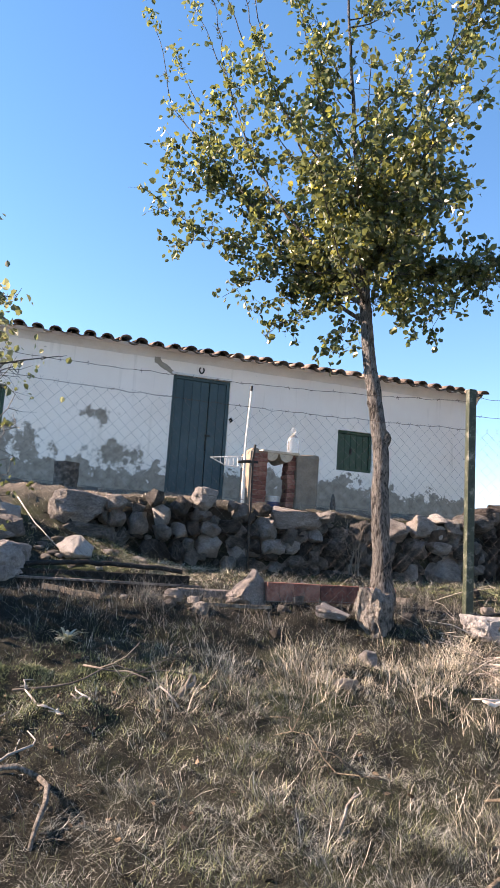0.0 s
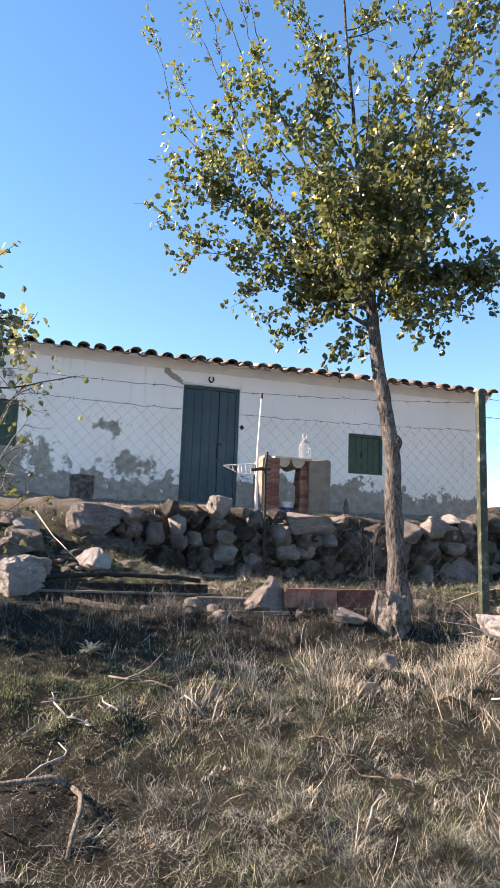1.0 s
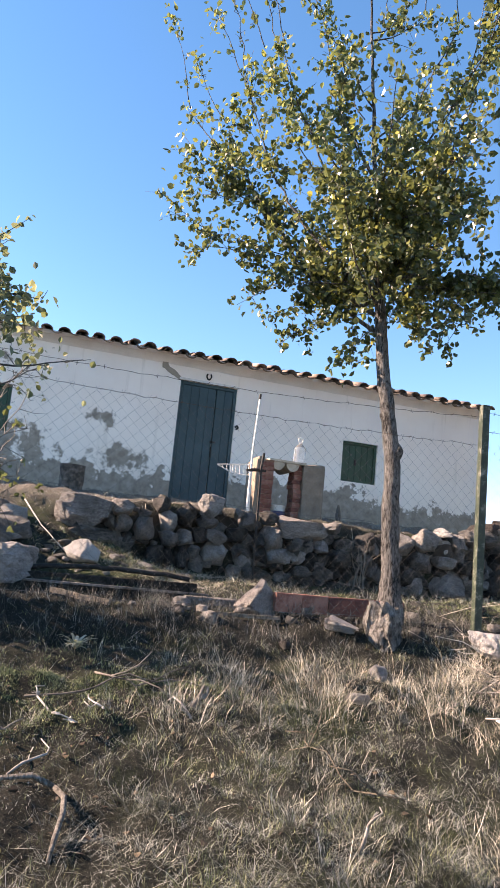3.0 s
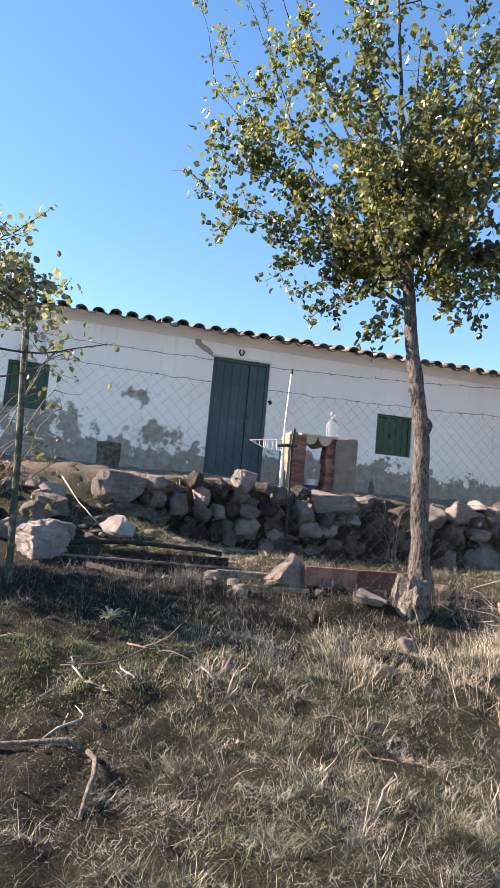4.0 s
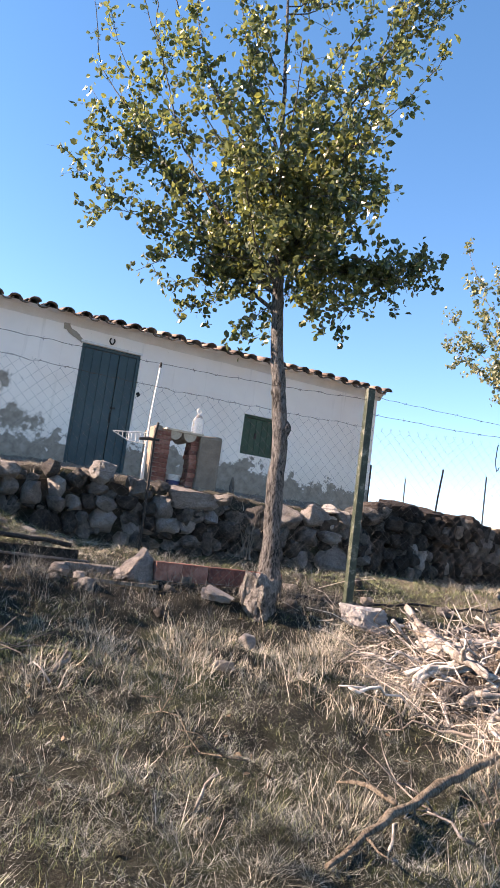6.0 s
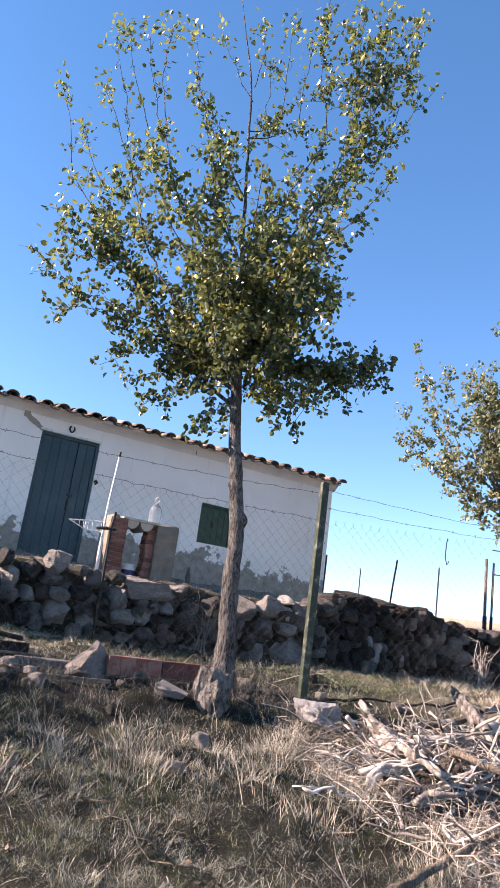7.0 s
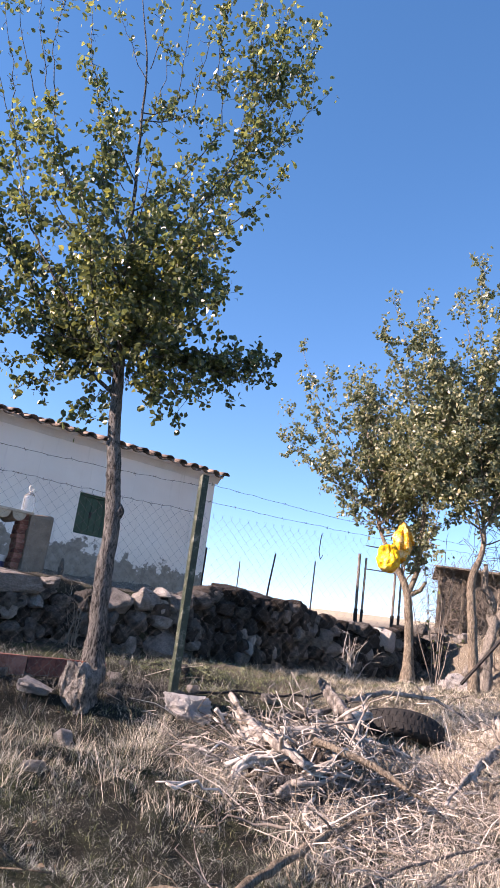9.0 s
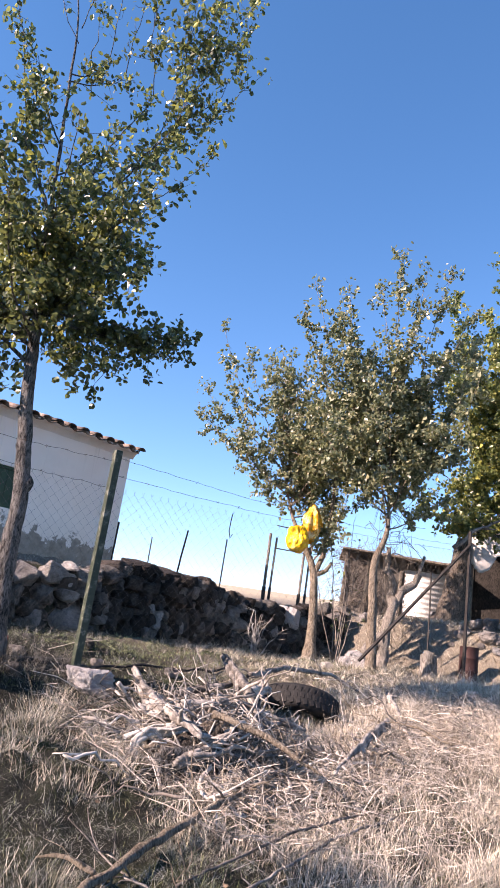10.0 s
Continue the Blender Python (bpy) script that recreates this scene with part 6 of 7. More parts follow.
# brambly netting on its side
v, f = [], []
for k in range(420):
    x, z = rng.gauss(-0.5, 0.4), rng.uniform(0, 1.35)
    d = Vector((rng.gauss(0, 1), rng.gauss(0, 0.3), rng.gauss(0, 1))).normalized() * rng.uniform(0.1, 0.4)
    p = Vector((x, -0.08 + rng.uniform(-0.1, 0.03), z))
    tube(v, f, [p - d, p + Vector((rng.gauss(0, 0.03), 0, rng.gauss(0, 0.03))), p + d], [0.004, 0.005, 0.002], 3)
raw("dry_creeper", v, f, TWIG, shed, "tangle of dry creeper")

# strutted fence post beside the path
strut_post = thing("braced_post", "dark steel fence post with a diagonal brace", "fence post", at=(7.75, -5.85, -0.97))
post("upright", (0, 0, 0), 2.2, 0.026, DARK_METAL, strut_post, (-0.02, 0.02), 8)
v, f = [], []
tube(v, f, [(-0.03, 0.0, 2.0), (-1.15, 1.0, 0.12)], [0.024, 0.024], 8)
raw("brace", v, f, DARK_METAL, strut_post)
post("upright", (0.55, 0.9, 0.3), 1.35, 0.014, DARK_METAL, strut_post, (0.1, 0.1), 6)
# sawn stump pieces and drum
for x, y, r, h, lean in ((7.62, -5.3, 0.085, 0.42, 12), (7.85, -5.25, 0.13, 0.38, -6)):
    sp = thing("wood_block", "split grey log section standing on end", "log", "log sections", at=(x, y, gz(x, y) - 0.03))
    bm = bmesh.new()
    bmesh.ops.create_cone(bm, cap_ends=True, segments=14, radius1=r, radius2=r * 0.9, depth=h, matrix=Matrix.Translation((0, 0, h / 2)))
    for vv in bm.verts:
        vv.co += noise.noise_vector(vv.co * 9) * 0.025
    ob = part("wood", bm, GREY_BARK, sp)
    ob.rotation_euler = (0, radians(lean), 0)
drum = thing("steel_drum", "rusty dark red steel drum beside the braced post", "drum", at=(8.22, -5.68, gz(8.22, -5.68) - 0.02))
drum.scale = (0.68, 0.68, 1.0)
prof = [(0, 0.0), (0.2, 0.0), (0.205, 0.01), (0.2, 0.02), (0.2, 0.18), (0.208, 0.19), (0.2, 0.2), (0.2, 0.36), (0.208, 0.37), (0.2, 0.38), (0.2, 0.52), (0.206, 0.53), (0.195, 0.535), (0.19, 0.50), (0, 0.5)]
v, f = [], []
for r, z in prof:
    v += [(r * math.cos(a), r * math.sin(a), z) for a in np.linspace(0, 2 * math.pi, 24, endpoint=False)]
for k in range(len(prof) - 1):
    for s in range(24):
        f.append((k * 24 + s, k * 24 + (s + 1) % 24, k * 24 + 24 + (s + 1) % 24, k * 24 + 24 + s))
raw("barrel", v, f, RED_DRUM, drum, smooth=True)

# gnarled dead trunk behind the crooked tree
old = thing("dead_tree", "gnarled bleached trunk of a dead vine with stubby limbs", "dead tree", at=(7.95, -4.35, -0.75))
old.scale = (0.8, 0.8, 1.2)
rng = random.Random(17)
for a, b, r0_, r1_, wob in (((0, 0, -0.2), (0.15, -0.05, 0.75), 0.12, 0.085, 0.04), ((0.12, -0.05, 0.6), (0.05, 0.1, 1.45), 0.085, 0.05, 0.04), ((0.12, -0.05, 0.65), (0.6, -0.35, 1.15), 0.08, 0.05, 0.03), ((-0.05, 0, 0.2), (-0.35, 0.25, 0.02), 0.1, 0.06, 0.02), ((0.5, -0.3, 1.05), (0.62, -0.4, 1.4), 0.05, 0.03, 0.02)):
    v, f = [], []
    l = bend(a, b, 9, wob, rng)
    tube(v, f, l, [r0_ + (r1_ - r0_) * k / 9 for k in range(10)], 10, lumps=0.5)
    raw("trunk_piece" if r0_ > 0.081 else "limb", v, f, GREY_BARK, old, smooth=True)
v, f = [], []
for k in range(150):
    p = Vector((rng.gauss(0.1, 0.3), rng.gauss(0, 0.2), rng.uniform(0.1, 2.0)))
    d = Vector((rng.gauss(0, 1), rng.gauss(0, 1), rng.gauss(0, 1))).normalized() * rng.uniform(0.1, 0.3)
    tube(v, f, [p - d, p + Vector((0.02, 0.02, 0.02)), p + d], [0.005, 0.005, 0.002], 3)
raw("dry_tangle", v, f, TWIG, old, "tangle of dry twigs")

# canvas-covered shelter on the right
shelter = thing("shelter", "old lean-to hung with pale torn canvas over a dark opening", "shelter")
shelter.matrix_basis = pose(12.3, -4.85, 0.1, 0, 0, -64) @ Matrix.Diagonal((1, 1, 1.15, 1))
for x in (-1.15, 1.2):
    for y in (0.0, 1.6):
        v, f = [], []
        tube(v, f, [(x, y, -0.1), (x, y, 1.75)], [0.05, 0.045], 8, lumps=0.3)
        raw("upright", v, f, OLD_WOOD, shelter)
# back wall and side panel in the black board tone, closing the opening
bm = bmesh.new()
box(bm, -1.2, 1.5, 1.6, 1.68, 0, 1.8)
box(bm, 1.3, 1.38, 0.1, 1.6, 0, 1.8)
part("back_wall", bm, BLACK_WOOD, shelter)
bm = bmesh.new()
box(bm, -1.3, 1.6, -0.3, 1.8, 1.8, 1.86, 0.01, jitter=0.03)
part("roof", bm, OLD_WOOD, shelter)
v, f = [], []
nu, nv_ = 46, 26
for j in range(nv_ + 1):
    for i in range(nu + 1):
        x = -1.35 + 3.2 * i / nu
        t = j / nv_
        drop = 0.6 + 0.55 * noise.noise((x * 1.7, 3.0, 0)) + 0.35 * noise.noise((x * 5, 1.0, 0)) + 0.4 * max(0.0, -0.4 - x)
        y, z = (-0.33, 1.92 - max(0, (t - 0.35)) * 1.5 * drop) if t > 0.35 else (1.2 - 1.53 * t / 0.35, 1.92)
        v.append((x, y + 0.12 * noise.noise((x * 2.2, t * 3, 0)), z + 0.10 * noise.noise((x * 1.5, t * 2.5, 4)) + 0.03 * noise.noise((x * 7, t * 9, 2))))
for j in range(nv_):
    for i in range(nu):
        a = j * (nu + 1) + i
        f.append((a, a + 1, a + nu + 2, a + nu + 1))
canvas = raw("canvas", v, f, TARP, shelter, "pale torn canvas", smooth=True)
sol = canvas.modifiers.new("thickness", "SOLIDIFY")
sol.thickness = 0.008
# straw-coloured old trunk at its side
v, f = [], []
rng = random.Random(3)
tube(v, f, bend((-1.65, -0.45, -0.6), (-1.32, -0.35, 1.45), 16, 0.02, rng), [0.52, 0.50, 0.47, 0.43, 0.39, 0.35, 0.31, 0.28, 0.255, 0.235, 0.22, 0.21, 0.20, 0.19, 0.18, 0.16, 0.12], 22, lumps=0.34)
raw("old_trunk", v, f, SHAGGY, shelter, "thick shaggy old trunk", smooth=True)

# ---- small plants ----
def rosette(label, at, n, length, mat, seed, up=0.7):
    rng = random.Random(seed)
    ob = thing("weed", label, "weed", at=at)
    v, f = [], []
    for k in range(n):
        a = rng.uniform(0, 2 * math.pi)
        d = Vector((math.cos(a), math.sin(a), up * rng.uniform(0.3, 1.6))).normalized()
        s = Vector((-math.sin(a), math.cos(a), 0))
        l, w = length * rng.uniform(0.5, 1.1), length * 0.065
        n0 = len(v)
        for t, ww, dz in ((0, 0.3, 0), (0.4, 1.0, 0.03), (0.75, 0.8, 0.0), (1.0, 0.1, -0.04)):
            p = d * l * t + Vector((0, 0, dz * l * 4))
            v += [p - s * w * ww, p + s * w * ww]
        f += [(n0 + 2 * j, n0 + 2 * j + 1, n0 + 2 * j + 3, n0 + 2 * j + 2) for j in range(3)]
    raw("foliage", v, f, mat, ob)
    return ob


SILVER = leaf_material("silvery_leaf", [(0.0, (0.22, 0.23, 0.16)), (1.0, (0.46, 0.46, 0.36))], 0.3)
rosette("silvery grey-green mullein-like weed", (-1.59, -5.5, -1.46), 30, 0.17, SILVER, 3)
rosette("small grey-green weed on the slope", (-2.3, -5.9, -1.56), 14, 0.12, SILVER, 5)
# bare saplings behind the fence and before the wall
def sapling(label, at, h, n, seed, mat=TWIG, width=0.3, leaves=0):
    rng = random.Random(seed)
    ob = thing("sapling", label, "sapling", at=at)
    v, f, spots = [], [], []
    for k in range(n):
        a = Vector((rng.gauss(0, 0.04), rng.gauss(0, 0.04), -0.05))
        b = Vector((rng.gauss(0, width), rng.gauss(0, width * 0.6), h * rng.uniform(0.55, 1.05)))
        l = bend(a, b, 8, 0.015, rng)
        tube(v, f, l, [0.008 * (1 - 0.8 * j / 8) + 0.002 for j in range(9)], 4)
        for j in range(7):
            p = l[rng.randint(2, 8)]
            q = p + Vector((rng.gauss(0, 0.12), rng.gauss(0, 0.1), rng.uniform(-0.02, 0.16)))
            tube(v, f, [p, q], [0.004, 0.0018], 3)
            if leaves and rng.random() < 0.5:
                spots += [q + Vector((rng.gauss(0, 0.03), rng.gauss(0, 0.03), rng.gauss(0, 0.03))) for _ in range(leaves)]
    raw("stem", v, f, mat, ob)
    if spots:
        leaves_mesh("foliage", spots, 0.055, LEAF, ob, seed)
    return ob


bush = thing("shrub", "shrub with dark leaves and bare twigs on the bank, its dense side added unseen", "shrub", at=(-2.95, -3.7, gz(-2.95, -3.7)))
rng = random.Random(29)
spots = []
for k in range(15):
    b = Vector((rng.uniform(0.25, 0.85), rng.gauss(0, 0.15), rng.uniform(0.5, 1.75)))
    l = bend((rng.gauss(0, 0.08), 0, -0.05), b, 9, 0.03, rng, 0.12)
    v, f = [], []
    tube(v, f, l, [0.009 * (1 - 0.8 * j / 9) + 0.002 for j in range(10)], 5)
    for j in range(13):
        p = l[rng.randint(3, 9)]
        q = p + Vector((rng.gauss(0.05, 0.10), rng.gauss(0, 0.08), rng.gauss(0.0, 0.09)))
        tube(v, f, [p, p.lerp(q, 0.5) + Vector((0, 0, rng.gauss(0, 0.02))), q], [0.0045, 0.003, 0.0018], 3)
        if rng.random() < 0.3:
            spots += [q + Vector((rng.gauss(0, 0.02), rng.gauss(0, 0.02), rng.gauss(0, 0.02))) for _ in range(3)]
    raw("stem", v, f, TWIG, bush)
# dense leafy side out of view, added to shade the fence foot
for k in range(34):
    b = Vector((rng.uniform(-1.3, -0.3), rng.uniform(-1.35, -0.4), rng.uniform(0.35, 1.55)))
    l = bend((rng.uniform(-0.9, -0.2), rng.uniform(-0.9, -0.3), -0.15), b, 8, 0.03, rng, 0.08)
    v, f = [], []
    tube(v, f, l, [0.011 * (1 - 0.8 * j / 8) + 0.002 for j in range(9)], 5)
    raw("stem", v, f, TWIG, bush)
    for j in range(58):
        spots.append(l[rng.randint(2, 8)] + Vector((rng.gauss(0, 0.11), rng.gauss(0, 0.11), rng.gauss(0, 0.10))))
leaves_mesh("foliage", spots, 0.055, LEAF, bush, 29)
sapling("bare dry shrub before the stone wall", (6.15, -3.25, gz(6.15, -3.25)), 0.75, 10, 22, DEAD, 0.22)
sapling("dry shrub at the wall foot", (1.75, -2.95, gz(1.75, -2.95)), 0.55, 6, 23, TWIG, 0.14)
sapling("thin bare sapling behind the crooked tree", (7.6, -3.7, gz(7.6, -3.7)), 2.6, 7, 24, TWIG, 0.35, 2)


# ---- dry grass, litter and far stubble ----
def tufty(x, y):
    """How well the grass grows, 0 to 1: clumps of a hand's width within patches of half a metre."""
    a = np.sin(23 * x + 9 * y + 2.1 * np.sin(11 * y)) * np.sin(21 * y - 8 * x + 2.3 * np.sin(13 * x))
    b = np.sin(7.3 * x + 2.9 * y + 1.7 * np.sin(3.7 * y)) * np.sin(6.1 * y - 2.7 * x + 1.9 * np.sin(4.3 * x))
    return np.clip(0.5 + 0.38 * a + 0.3 * b, 0, 1)


def blades(name, label, x, y, length, lean, az, width, material, z=None, curl=0.25, short=False):
    """Bent grass blades of three segments each."""
    n = len(x)
    z = ground_z(x, y) - 0.01 if z is None else z
    length = length * (0.45 + 0.95 * tufty(x, y))
    p = np.stack((x, y, z), 1)
    turn, drop = NR.normal(0, curl, n), NR.uniform(0.02, 0.25, n)
    side = az + NR.normal(0, 0.6, n)
    s = np.stack((-np.sin(side), np.cos(side), np.zeros(n)), 1) * (width / 2)[:, None]
    rows = [p]
    for k, share_ in enumerate((0.55, 0.45) if short else (0.4, 0.33, 0.27)):
        a, l = az + turn * k, np.minimum(lean + drop * k, 2.0)
        d = np.stack((np.cos(a) * np.sin(l), np.sin(a) * np.sin(l), np.cos(l)), 1)
        q = rows[-1] + d * (length * share_)[:, None]
        q[:, 2] = np.maximum(q[:, 2], ground_z(q[:, 0], q[:, 1]) + 0.003)
        rows.append(q)
    if short:
        a, b, t = rows
        v = np.stack((a - s, a + s, b + s * 0.8, b - s * 0.8, t), 1).reshape(-1, 3)
        k = np.arange(n) * 5
        return tagged(raw(name, v, np.stack((k, k + 1, k + 2, k + 3), 1).tolist() + np.stack((k + 3, k + 2, k + 4), 1).tolist(), material), label, "grass", kind="stuff")
    a, b, c, t = rows
    v = np.stack((a - s, a + s, b + s * 0.9, b - s * 0.9, c + s * 0.65, c - s * 0.65, t), 1).reshape(-1, 3)
    k = np.arange(n) * 7
    f = np.stack((k, k + 1, k + 2, k + 3), 1).tolist() + np.stack((k + 3, k + 2, k + 4, k + 5), 1).tolist() + np.stack((k + 5, k + 4, k + 6), 1).tolist()
    return tagged(raw(name, v, f, material), label, "grass", kind="stuff")


NR = np.random.RandomState(7)
x, y = NR.uniform(-3.4, 6.5, 12000), NR.uniform(-2.6, -0.05, 12000)
n = len(x)
blades("terrace_grass", "thin pale dead grass on the terrace", x, y, NR.uniform(0.04, 0.13, n), NR.uniform(0.7, 1.5, n), NR.uniform(0, 6.28, n), NR.uniform(0.002, 0.005, n), ASHEN_STRAW)
x, y = NR.normal(-1.0, 0.35, 3500), NR.normal(-3.3, 0.22, 3500)
n = len(x)
x2, y2 = NR.normal(-0.7, 0.5, 9000), NR.normal(-3.35, 0.25, 9000)
blades("dead_grass", "pale straw litter on the sunny bank", x2, y2, NR.uniform(0.03, 0.12, 9000), NR.uniform(0.9, 1.5, 9000), NR.uniform(0, 6.28, 9000), NR.uniform(0.002, 0.006, 9000), STRAW)
blades("green_grass", "bright green grass on the sunny bank", x, y, NR.uniform(0.03, 0.08, n), NR.uniform(0.2, 1.2, n), NR.uniform(0, 6.28, n), NR.uniform(0.003, 0.005, n), GREEN_GRASS)


def bare(x, y):
    """How bare the soil lies, 0 to 1: along the fence foot, and below the tall tufts."""
    foot = ss(2.2, 1.6, x) * ss(-5.95, -5.6, y) * ss(-4.3, -4.5, y)
    hollow = np.exp(-((x - 0.75) / 1.05) ** 2 - ((y + 6.75) / 0.8) ** 2)
    bank = np.maximum(ss(-0.9, -1.5, x) * ss(-7.25, -6.85, y), ss(-1.6, -1.95, x))
    return np.maximum(np.maximum(0.72 * foot, 0.82 * hollow), 0.75 * bank)


def scatter(n, x0, x1, y0, y1, cut=0.0, scale=1.3, off=0.0):
    x, y = NR.uniform(x0, x1, n), NR.uniform(y0, y1, n)
    w = 0.5 + 0.5 * np.sin(scale * 2.1 * x + off + 1.7 * np.sin(scale * 1.3 * y)) * np.sin(scale * 2.6 * y + 1.1 * np.sin(scale * 1.9 * x + off))
    clump = 0.5 + 0.5 * np.sin(17 * x + 6 * y + 2 * np.sin(7 * y)) * np.sin(15 * y - 7 * x + 2 * np.sin(8 * x))
    keep = (w > cut * NR.uniform(0, 1.6, n)) & (clump > NR.uniform(-0.4, 0.7, n)) & (tufty(x, y) > NR.uniform(-0.1, 0.75, n))
    keep &= ~((y > -2.95) & (x > -1.9) & (x < 8.0))
    keep &= NR.uniform(0, 1, n) > bare(x, y)
    keep &= NR.uniform(0, 1, n) < ss(-0.6, 0.0, y - np.interp(x, [-3.0, 0.0, 2.0], [-8.1, -8.3, -9.6])) * np.interp(x, [-5.6, -3.4], [0.0, 1.0])
    return x[keep], y[keep]


def tufts(n, per, x0, x1, y0, y1, r, cut=0.6, off=0.0):
    cx, cy = scatter(n, x0, x1, y0, y1, cut, 1.1, off)
    x = np.repeat(cx, per) + NR.normal(0, r, len(cx) * per)
    y = np.repeat(cy, per) + NR.normal(0, r, len(cy) * per)
    az = np.arctan2(y - np.repeat(cy, per), x - np.repeat(cx, per)) + NR.normal(0, 0.5, len(x))
    size = np.repeat(NR.uniform(0.6, 1.25, len(cx)), per)
    return x, y, az, size


x, y = scatter(470000, -3.0, 4.6, -9.8, -5.2, 0.2)
n = len(x)
thin = NR.uniform(0, 1, n) < np.interp(x, [-1.7, -0.3], [0.6, 1.0])
x, y = x[thin], y[thin]
n = len(x)
blades("matted_grass", "long matted strands of grey dead grass", x, y, NR.uniform(0.05, 0.17, n), NR.uniform(0.9, 1.5, n), NR.uniform(0, 6.28, n), NR.uniform(0.0009, 0.0021, n), DULL_GRASS, curl=0.3, short=True)
x, y = scatter(500000, -3.0, 4.6, -9.8, -5.2, 0.2)
thin = NR.uniform(0, 1, len(x)) < np.interp(x, [-1.7, -0.3], [0.6, 1.0])
x, y = x[thin], y[thin]
n = len(x)
blades("dead_grass", "matted grey-brown dead grass on the slope", x, y, NR.uniform(0.025, 0.11, n), NR.uniform(0.5, 1.5, n), NR.uniform(0, 6.28, n), NR.uniform(0.0009, 0.0021, n), DULL_GRASS, short=True)
x, y = scatter(75000, -4.2, 8.0, -5.3, -2.9, 0.35)
n = len(x)
blades("dead_grass", "thin dead grass along the fence", x, y, NR.uniform(0.04, 0.16, n), NR.uniform(0.4, 1.4, n), NR.uniform(0, 6.28, n), NR.uniform(0.0015, 0.0035, n), DULL_GRASS)
x, y, az, size = tufts(950, 75, -2.2, 5.5, -9.6, -5.5, 0.06)
n = len(x)
blades("grass_tuft", "bleached tufts of dry grass on the slope", x, y, NR.uniform(0.04, 0.16, n) * size, NR.uniform(0.2, 1.45, n), az + NR.normal(0, 0.7, n), NR.uniform(0.0013, 0.0028, n), ASHEN_STRAW, curl=0.4)
x, y, az, size = tufts(75, 300, -1.1, 3.2, -6.4, -5.6, 0.11, 0.2, 2.0)
n = len(x)
blades("straw_tuft", "tall golden tufts of dry grass below the fence", x, y, NR.uniform(0.06, 0.22, n) * size, NR.uniform(0.2, 1.5, n), az + NR.normal(0, 0.8, n), NR.uniform(0.0013, 0.0027, n), STRAW, curl=0.7)
x, y, az, size = tufts(3300, 26, -2.9, 2.2, -5.3, -4.38, 0.05, 0.2, 1.0)
n = len(x)
blades("tall_weeds", "tall thin dry weeds along the fence foot", x, y, NR.uniform(0.05, 0.20, n) * size, NR.uniform(0.1, 1.2, n), az + NR.normal(0, 0.8, n), NR.uniform(0.0018, 0.0034, n), WEED)
x, y, az, size = tufts(1100, 90, 1.3, 7.6, -9.9, -5.7, 0.08, 0.2, 3.0)
n = len(x)
blades("straw_tuft", "thick bleached straw around the brush pile", x, y, NR.uniform(0.08, 0.3, n) * size, NR.uniform(0.1, 1.25, n), az + NR.normal(0, 1.2, n), NR.uniform(0.0014, 0.0032, n), PALE_STRAW)
x, y = scatter(110000, -4.0, 7.0, -6.6, -3.1, 0.9, 0.8, 4.0)
n = len(x)
blades("green_grass", "short green grass and moss in patches", x, y, NR.uniform(0.015, 0.05, n), NR.uniform(0.2, 1.2, n), NR.uniform(0, 6.28, n), NR.uniform(0.003, 0.006, n), GREEN_GRASS)
x, y = NR.uniform(2.2, 7.0, 24000), NR.normal(-3.9, 0.42, 24000)
keep = (tufty(x, y) > NR.uniform(0.0, 0.8, 24000)) & (y < -2.95)
x, y = x[keep], y[keep]
n = len(x)
blades("green_grass", "short green grass before the stone wall", x, y, NR.uniform(0.015, 0.055, n), NR.uniform(0.2, 1.2, n), NR.uniform(0, 6.28, n), NR.uniform(0.003, 0.006, n), GREEN_GRASS, short=True)
x, y = scatter(80000, 4.5, 11.5, -6.8, -2.9, 0.2, 1.5, 1.0)
n = len(x)
blades("straw_litter", "golden straw and litter under the trees", x, y, NR.uniform(0.05, 0.18, n), NR.uniform(0.6, 1.5, n), NR.uniform(0, 6.28, n), NR.uniform(0.003, 0.007, n), STRAW, short=True)
x, y = scatter(330000, -3.0, 4.4, -9.8, -5.2, 0.9, 1.4, 1.0)
n = len(x)
blades("green_grass", "short grey-green grass between dead tufts", x, y, NR.uniform(0.025, 0.085, n), NR.uniform(0.2, 1.3, n), NR.uniform(0, 6.28, n), NR.uniform(0.0014, 0.0028, n), GREEN_GRASS, short=True)
n = 130000
x, y = NR.uniform(-3.0, 4.6, n), NR.uniform(-9.4, -4.9, n)
keep = (y > np.interp(x, [-3.0, 0.0, 2.0], [-8.2, -8.5, -9.6])) & (tufty(x, y) < NR.uniform(0.3, 1.3, n)) & (NR.uniform(0, 1, n) > 0.7 * bare(x, y))
x, y = x[keep], y[keep]
n = len(x)
blades("chaff", "crumbled grey chaff and stalk bits on dark soil", x, y, NR.uniform(0.012, 0.05, n), NR.uniform(1.2, 1.57, n), NR.uniform(0, 6.28, n), NR.uniform(0.001, 0.003, n), DULL_GRASS, z=ground_z(x, y) + 0.003, short=True)
for cx, cy, rx, ry, m in ((-1.3, -6.05, 0.4, 0.12, 9000), (-2.1, -6.0, 0.3, 0.14, 5000), (-1.9, -6.45, 0.4, 0.12, 4000)):
    x, y = NR.normal(cx, rx, m), NR.normal(cy, ry, m)
    blades("moss_grass", "bright green mossy grass on the slope", x, y, NR.uniform(0.012, 0.04, m), NR.uniform(0.2, 1.3, m), NR.uniform(0, 6.28, m), NR.uniform(0.003, 0.005, m), GREEN_GRASS, short=True)
x, y = NR.uniform(-2.8, -0.8, 150), NR.uniform(-7.6, -6.1, 150)
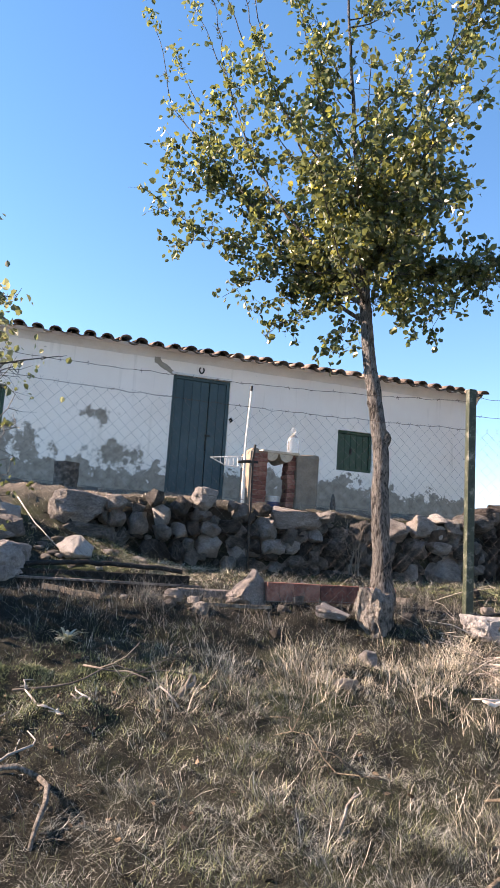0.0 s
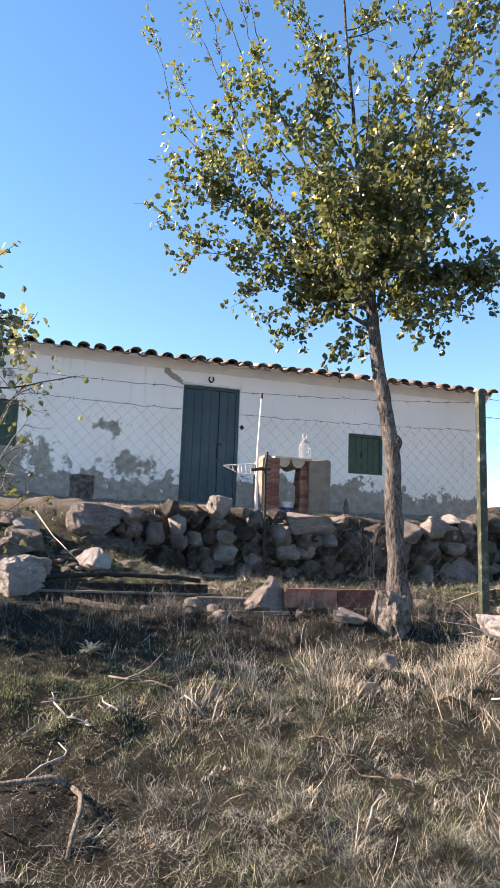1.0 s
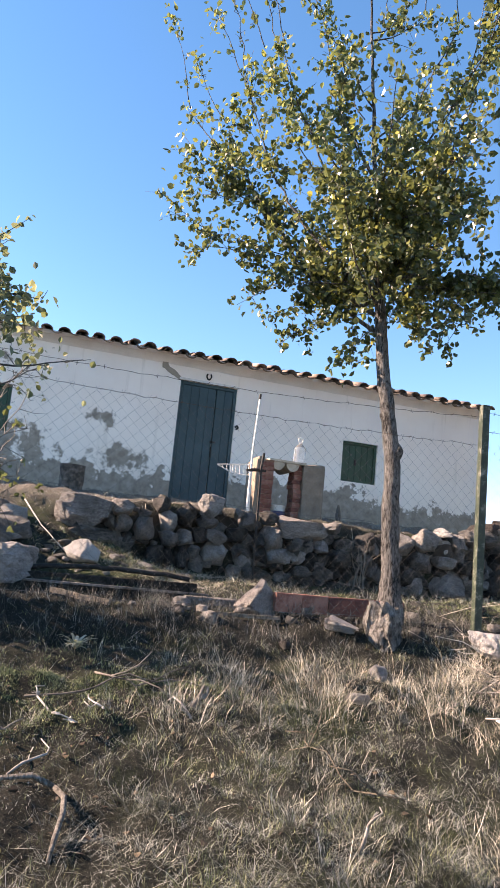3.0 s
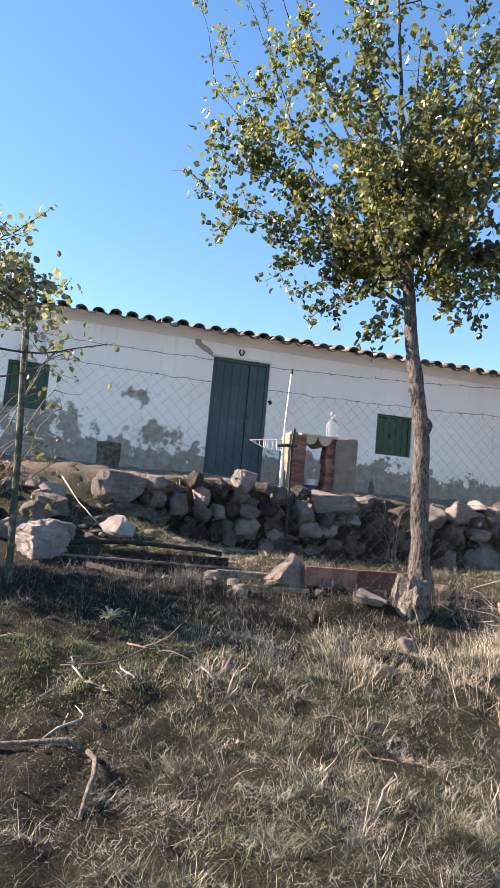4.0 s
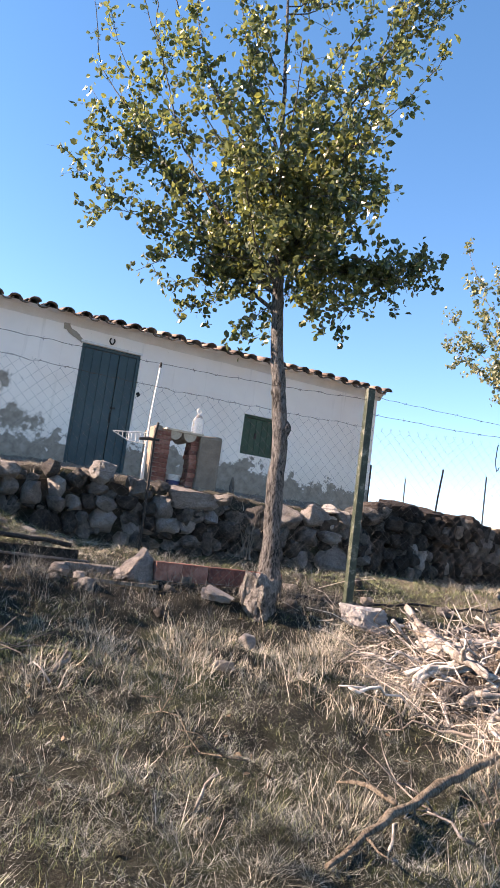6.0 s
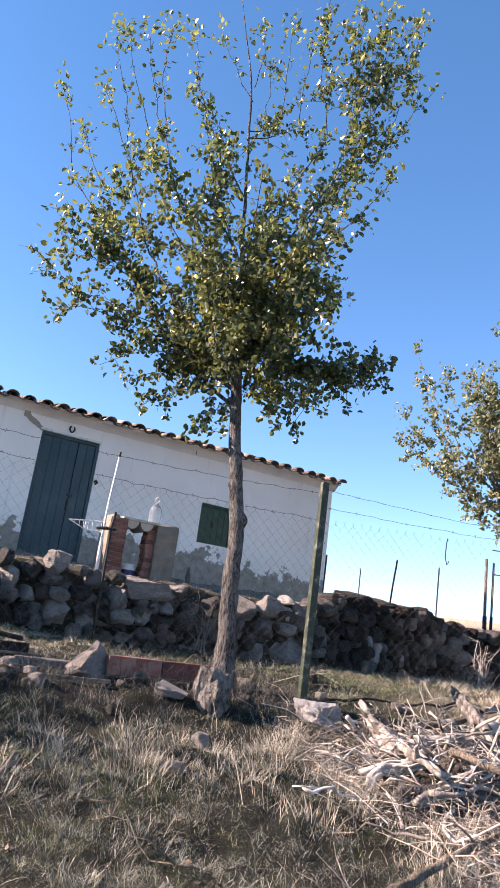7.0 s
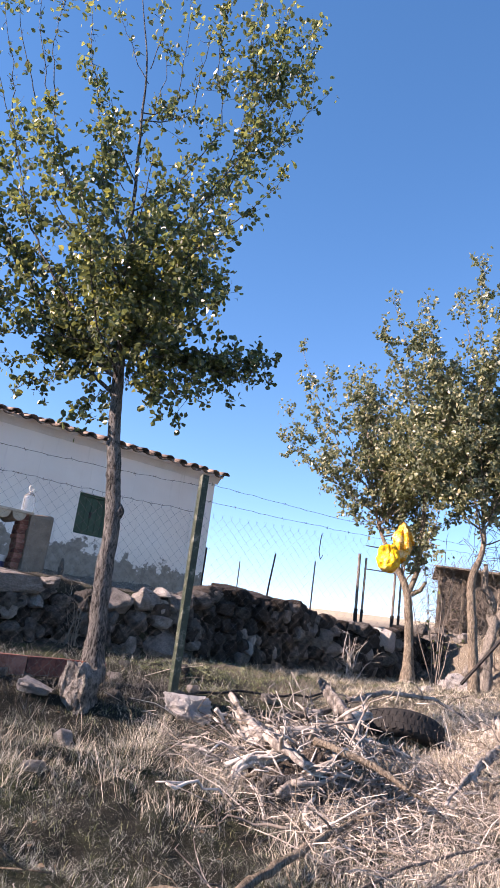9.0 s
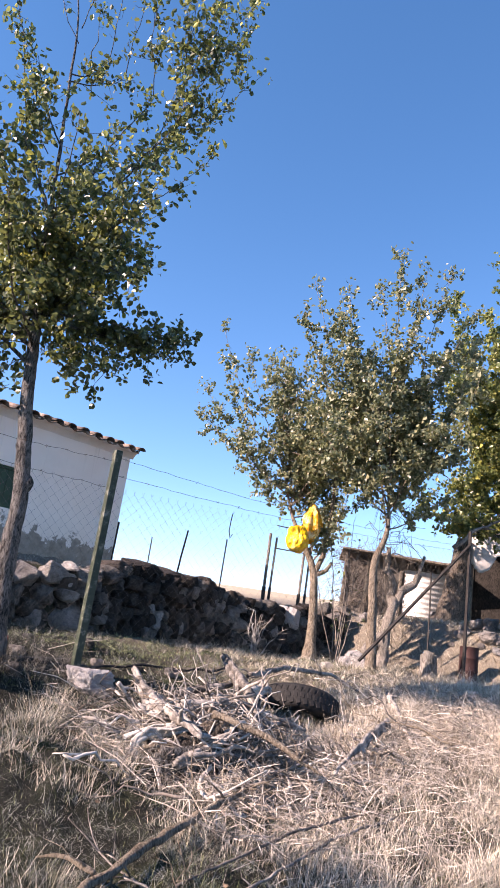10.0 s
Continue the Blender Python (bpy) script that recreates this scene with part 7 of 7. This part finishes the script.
tagged(leaves_mesh("leaf_litter", np.stack((x, y, ground_z(x, y) + 0.012), 1), 0.03, LITTER, None, 9, 0.0, 0.3), "curled brown leaves lying on dark soil", "leaf litter", kind="stuff")
for k, (x, y, a, l) in enumerate(((-2.05, -6.62, 0.4, 0.16), (-1.72, -6.45, 2.2, 0.24), (-1.5, -6.5, 1.9, 0.2), (-1.95, -6.9, 1.0, 0.26), (-1.0, -6.45, 2.6, 0.15), (0.3, -7.9, 0.6, 0.3), (0.7, -8.0, 2.4, 0.25))):
    stick("short bleached twig on dark soil", (x, y, gz(x, y) + 0.015), (x + l * math.cos(a), y + l * math.sin(a), gz(x + l * math.cos(a), y + l * math.sin(a)) + 0.05), 0.008, 300 + k, forks=1, group="pale twigs")
x, y = scatter(2400, -4.0, 9.5, -8.8, -3.2, 0.5, 1.7, 2.0)
spots = np.stack((x, y, ground_z(x, y) + 0.012), 1)
tagged(leaves_mesh("leaf_litter", spots, 0.036, LITTER, None, 5, 0.0, 0.3), "brown fallen leaves scattered over the slope", "leaf litter", kind="stuff")
x, y, az, size = tufts(150, 20, 1.6, 6.6, -8.6, -6.2, 0.10, 0.25, 5.0)
n = len(x)
blades("broken_reed", "thick bleached broken reeds in the brush", x, y, NR.uniform(0.10, 0.30, n) * size, NR.uniform(0.1, 1.2, n), NR.uniform(0, 6.28, n), NR.uniform(0.0018, 0.004, n), PALE_STRAW)
rng = random.Random(55)
v, f = [], []
for k in range(2600):
    x, y = rng.uniform(1.3, 6.4), rng.gauss(-7.0, 0.8)
    if math.hypot(x - 4.3, y + 6.1) < 0.7:
        continue
    z = gz(x, y) + rng.uniform(0.0, 0.16)
    a = rng.uniform(0, 2 * math.pi)
    d = Vector((math.cos(a), math.sin(a), rng.gauss(0.12, 0.25))) * rng.uniform(0.07, 0.3)
    p = Vector((x, y, z))
    m = p + Vector((rng.gauss(0, 0.02), rng.gauss(0, 0.02), rng.uniform(0, 0.04)))
    r = 0.0012 + 0.0036 * rng.random() ** 2
    tube(v, f, [p - d, m, p + d], [r, r * 0.9, r * 0.4], 3, cap=False)
    for _ in range(rng.randint(0, 2)):
        q = m.lerp(p + d, rng.random())
        tube(v, f, [q, q + Vector((rng.gauss(0, 0.07), rng.gauss(0, 0.07), rng.gauss(0.04, 0.05)))], [r * 0.6, r * 0.3], 3, cap=False)
tagged(raw("twig_litter", v, f, DEAD_TWIG), "bleached broken twigs strewn round the brush pile", "twigs", kind="stuff")
v, f = [], []
for k in range(1700):
    x, y = rng.uniform(1.7, 6.3), rng.uniform(-8.6, -6.1)
    if rng.random() < 0.6 * ss(2.6, 1.7, x) or (math.hypot(x - 4.12, y + 5.95) < 0.62):
        continue
    p = Vector((x, y, gz(x, y) - 0.01))
    a, lean = rng.uniform(0, 2 * math.pi), rng.uniform(0.25, 1.4)
    l = rng.uniform(0.16, 0.5)
    d = Vector((math.cos(a) * math.sin(lean), math.sin(a) * math.sin(lean), math.cos(lean))) * l
    q = p + d * 0.5 + Vector((rng.gauss(0, 0.02), rng.gauss(0, 0.02), 0.01))
    e = p + d + Vector((rng.gauss(0, 0.04), rng.gauss(0, 0.04), -0.12 * l))
    e.z = max(e.z, gz(e.x, e.y) + 0.01)
    r = rng.uniform(0.0014, 0.0034)
    tube(v, f, [p, q, e], [r, r * 0.85, r * 0.5], 3, cap=False)
tagged(raw("dry_stalks", v, f, DEAD_TWIG), "tall bleached broken stalks among the straw", "dry stalks", kind="stuff")
x, y, az, size = tufts(260, 60, 3.3, 5.6, -7.0, -6.35, 0.07, 0.0, 1.0)
n = len(x)
blades("straw_tuft", "upright bleached straw before the tyre", x, y, NR.uniform(0.06, 0.2, n) * size, NR.uniform(0.05, 0.8, n), az + NR.normal(0, 0.8, n), NR.uniform(0.0016, 0.0034, n), PALE_STRAW)
x, y, az, size = tufts(330, 40, 0.6, 2.7, -7.1, -5.5, 0.09, 0.6, 2.5)
n = len(x)
blades("straw_tuft", "tall dry grass beside the brush pile", x, y, NR.uniform(0.08, 0.26, n) * size, NR.uniform(0.1, 1.3, n), az + NR.normal(0, 1.0, n), NR.uniform(0.0014, 0.0028, n), PALE_STRAW)
a = Vector((9.35, -4.7, 1.25))
stick("dead grey bough hanging in the broad tree", a, a + Vector((0.75, -0.75, 0.75)), 0.04, 71, GREY_BARK, forks=2, name="dead_bough")
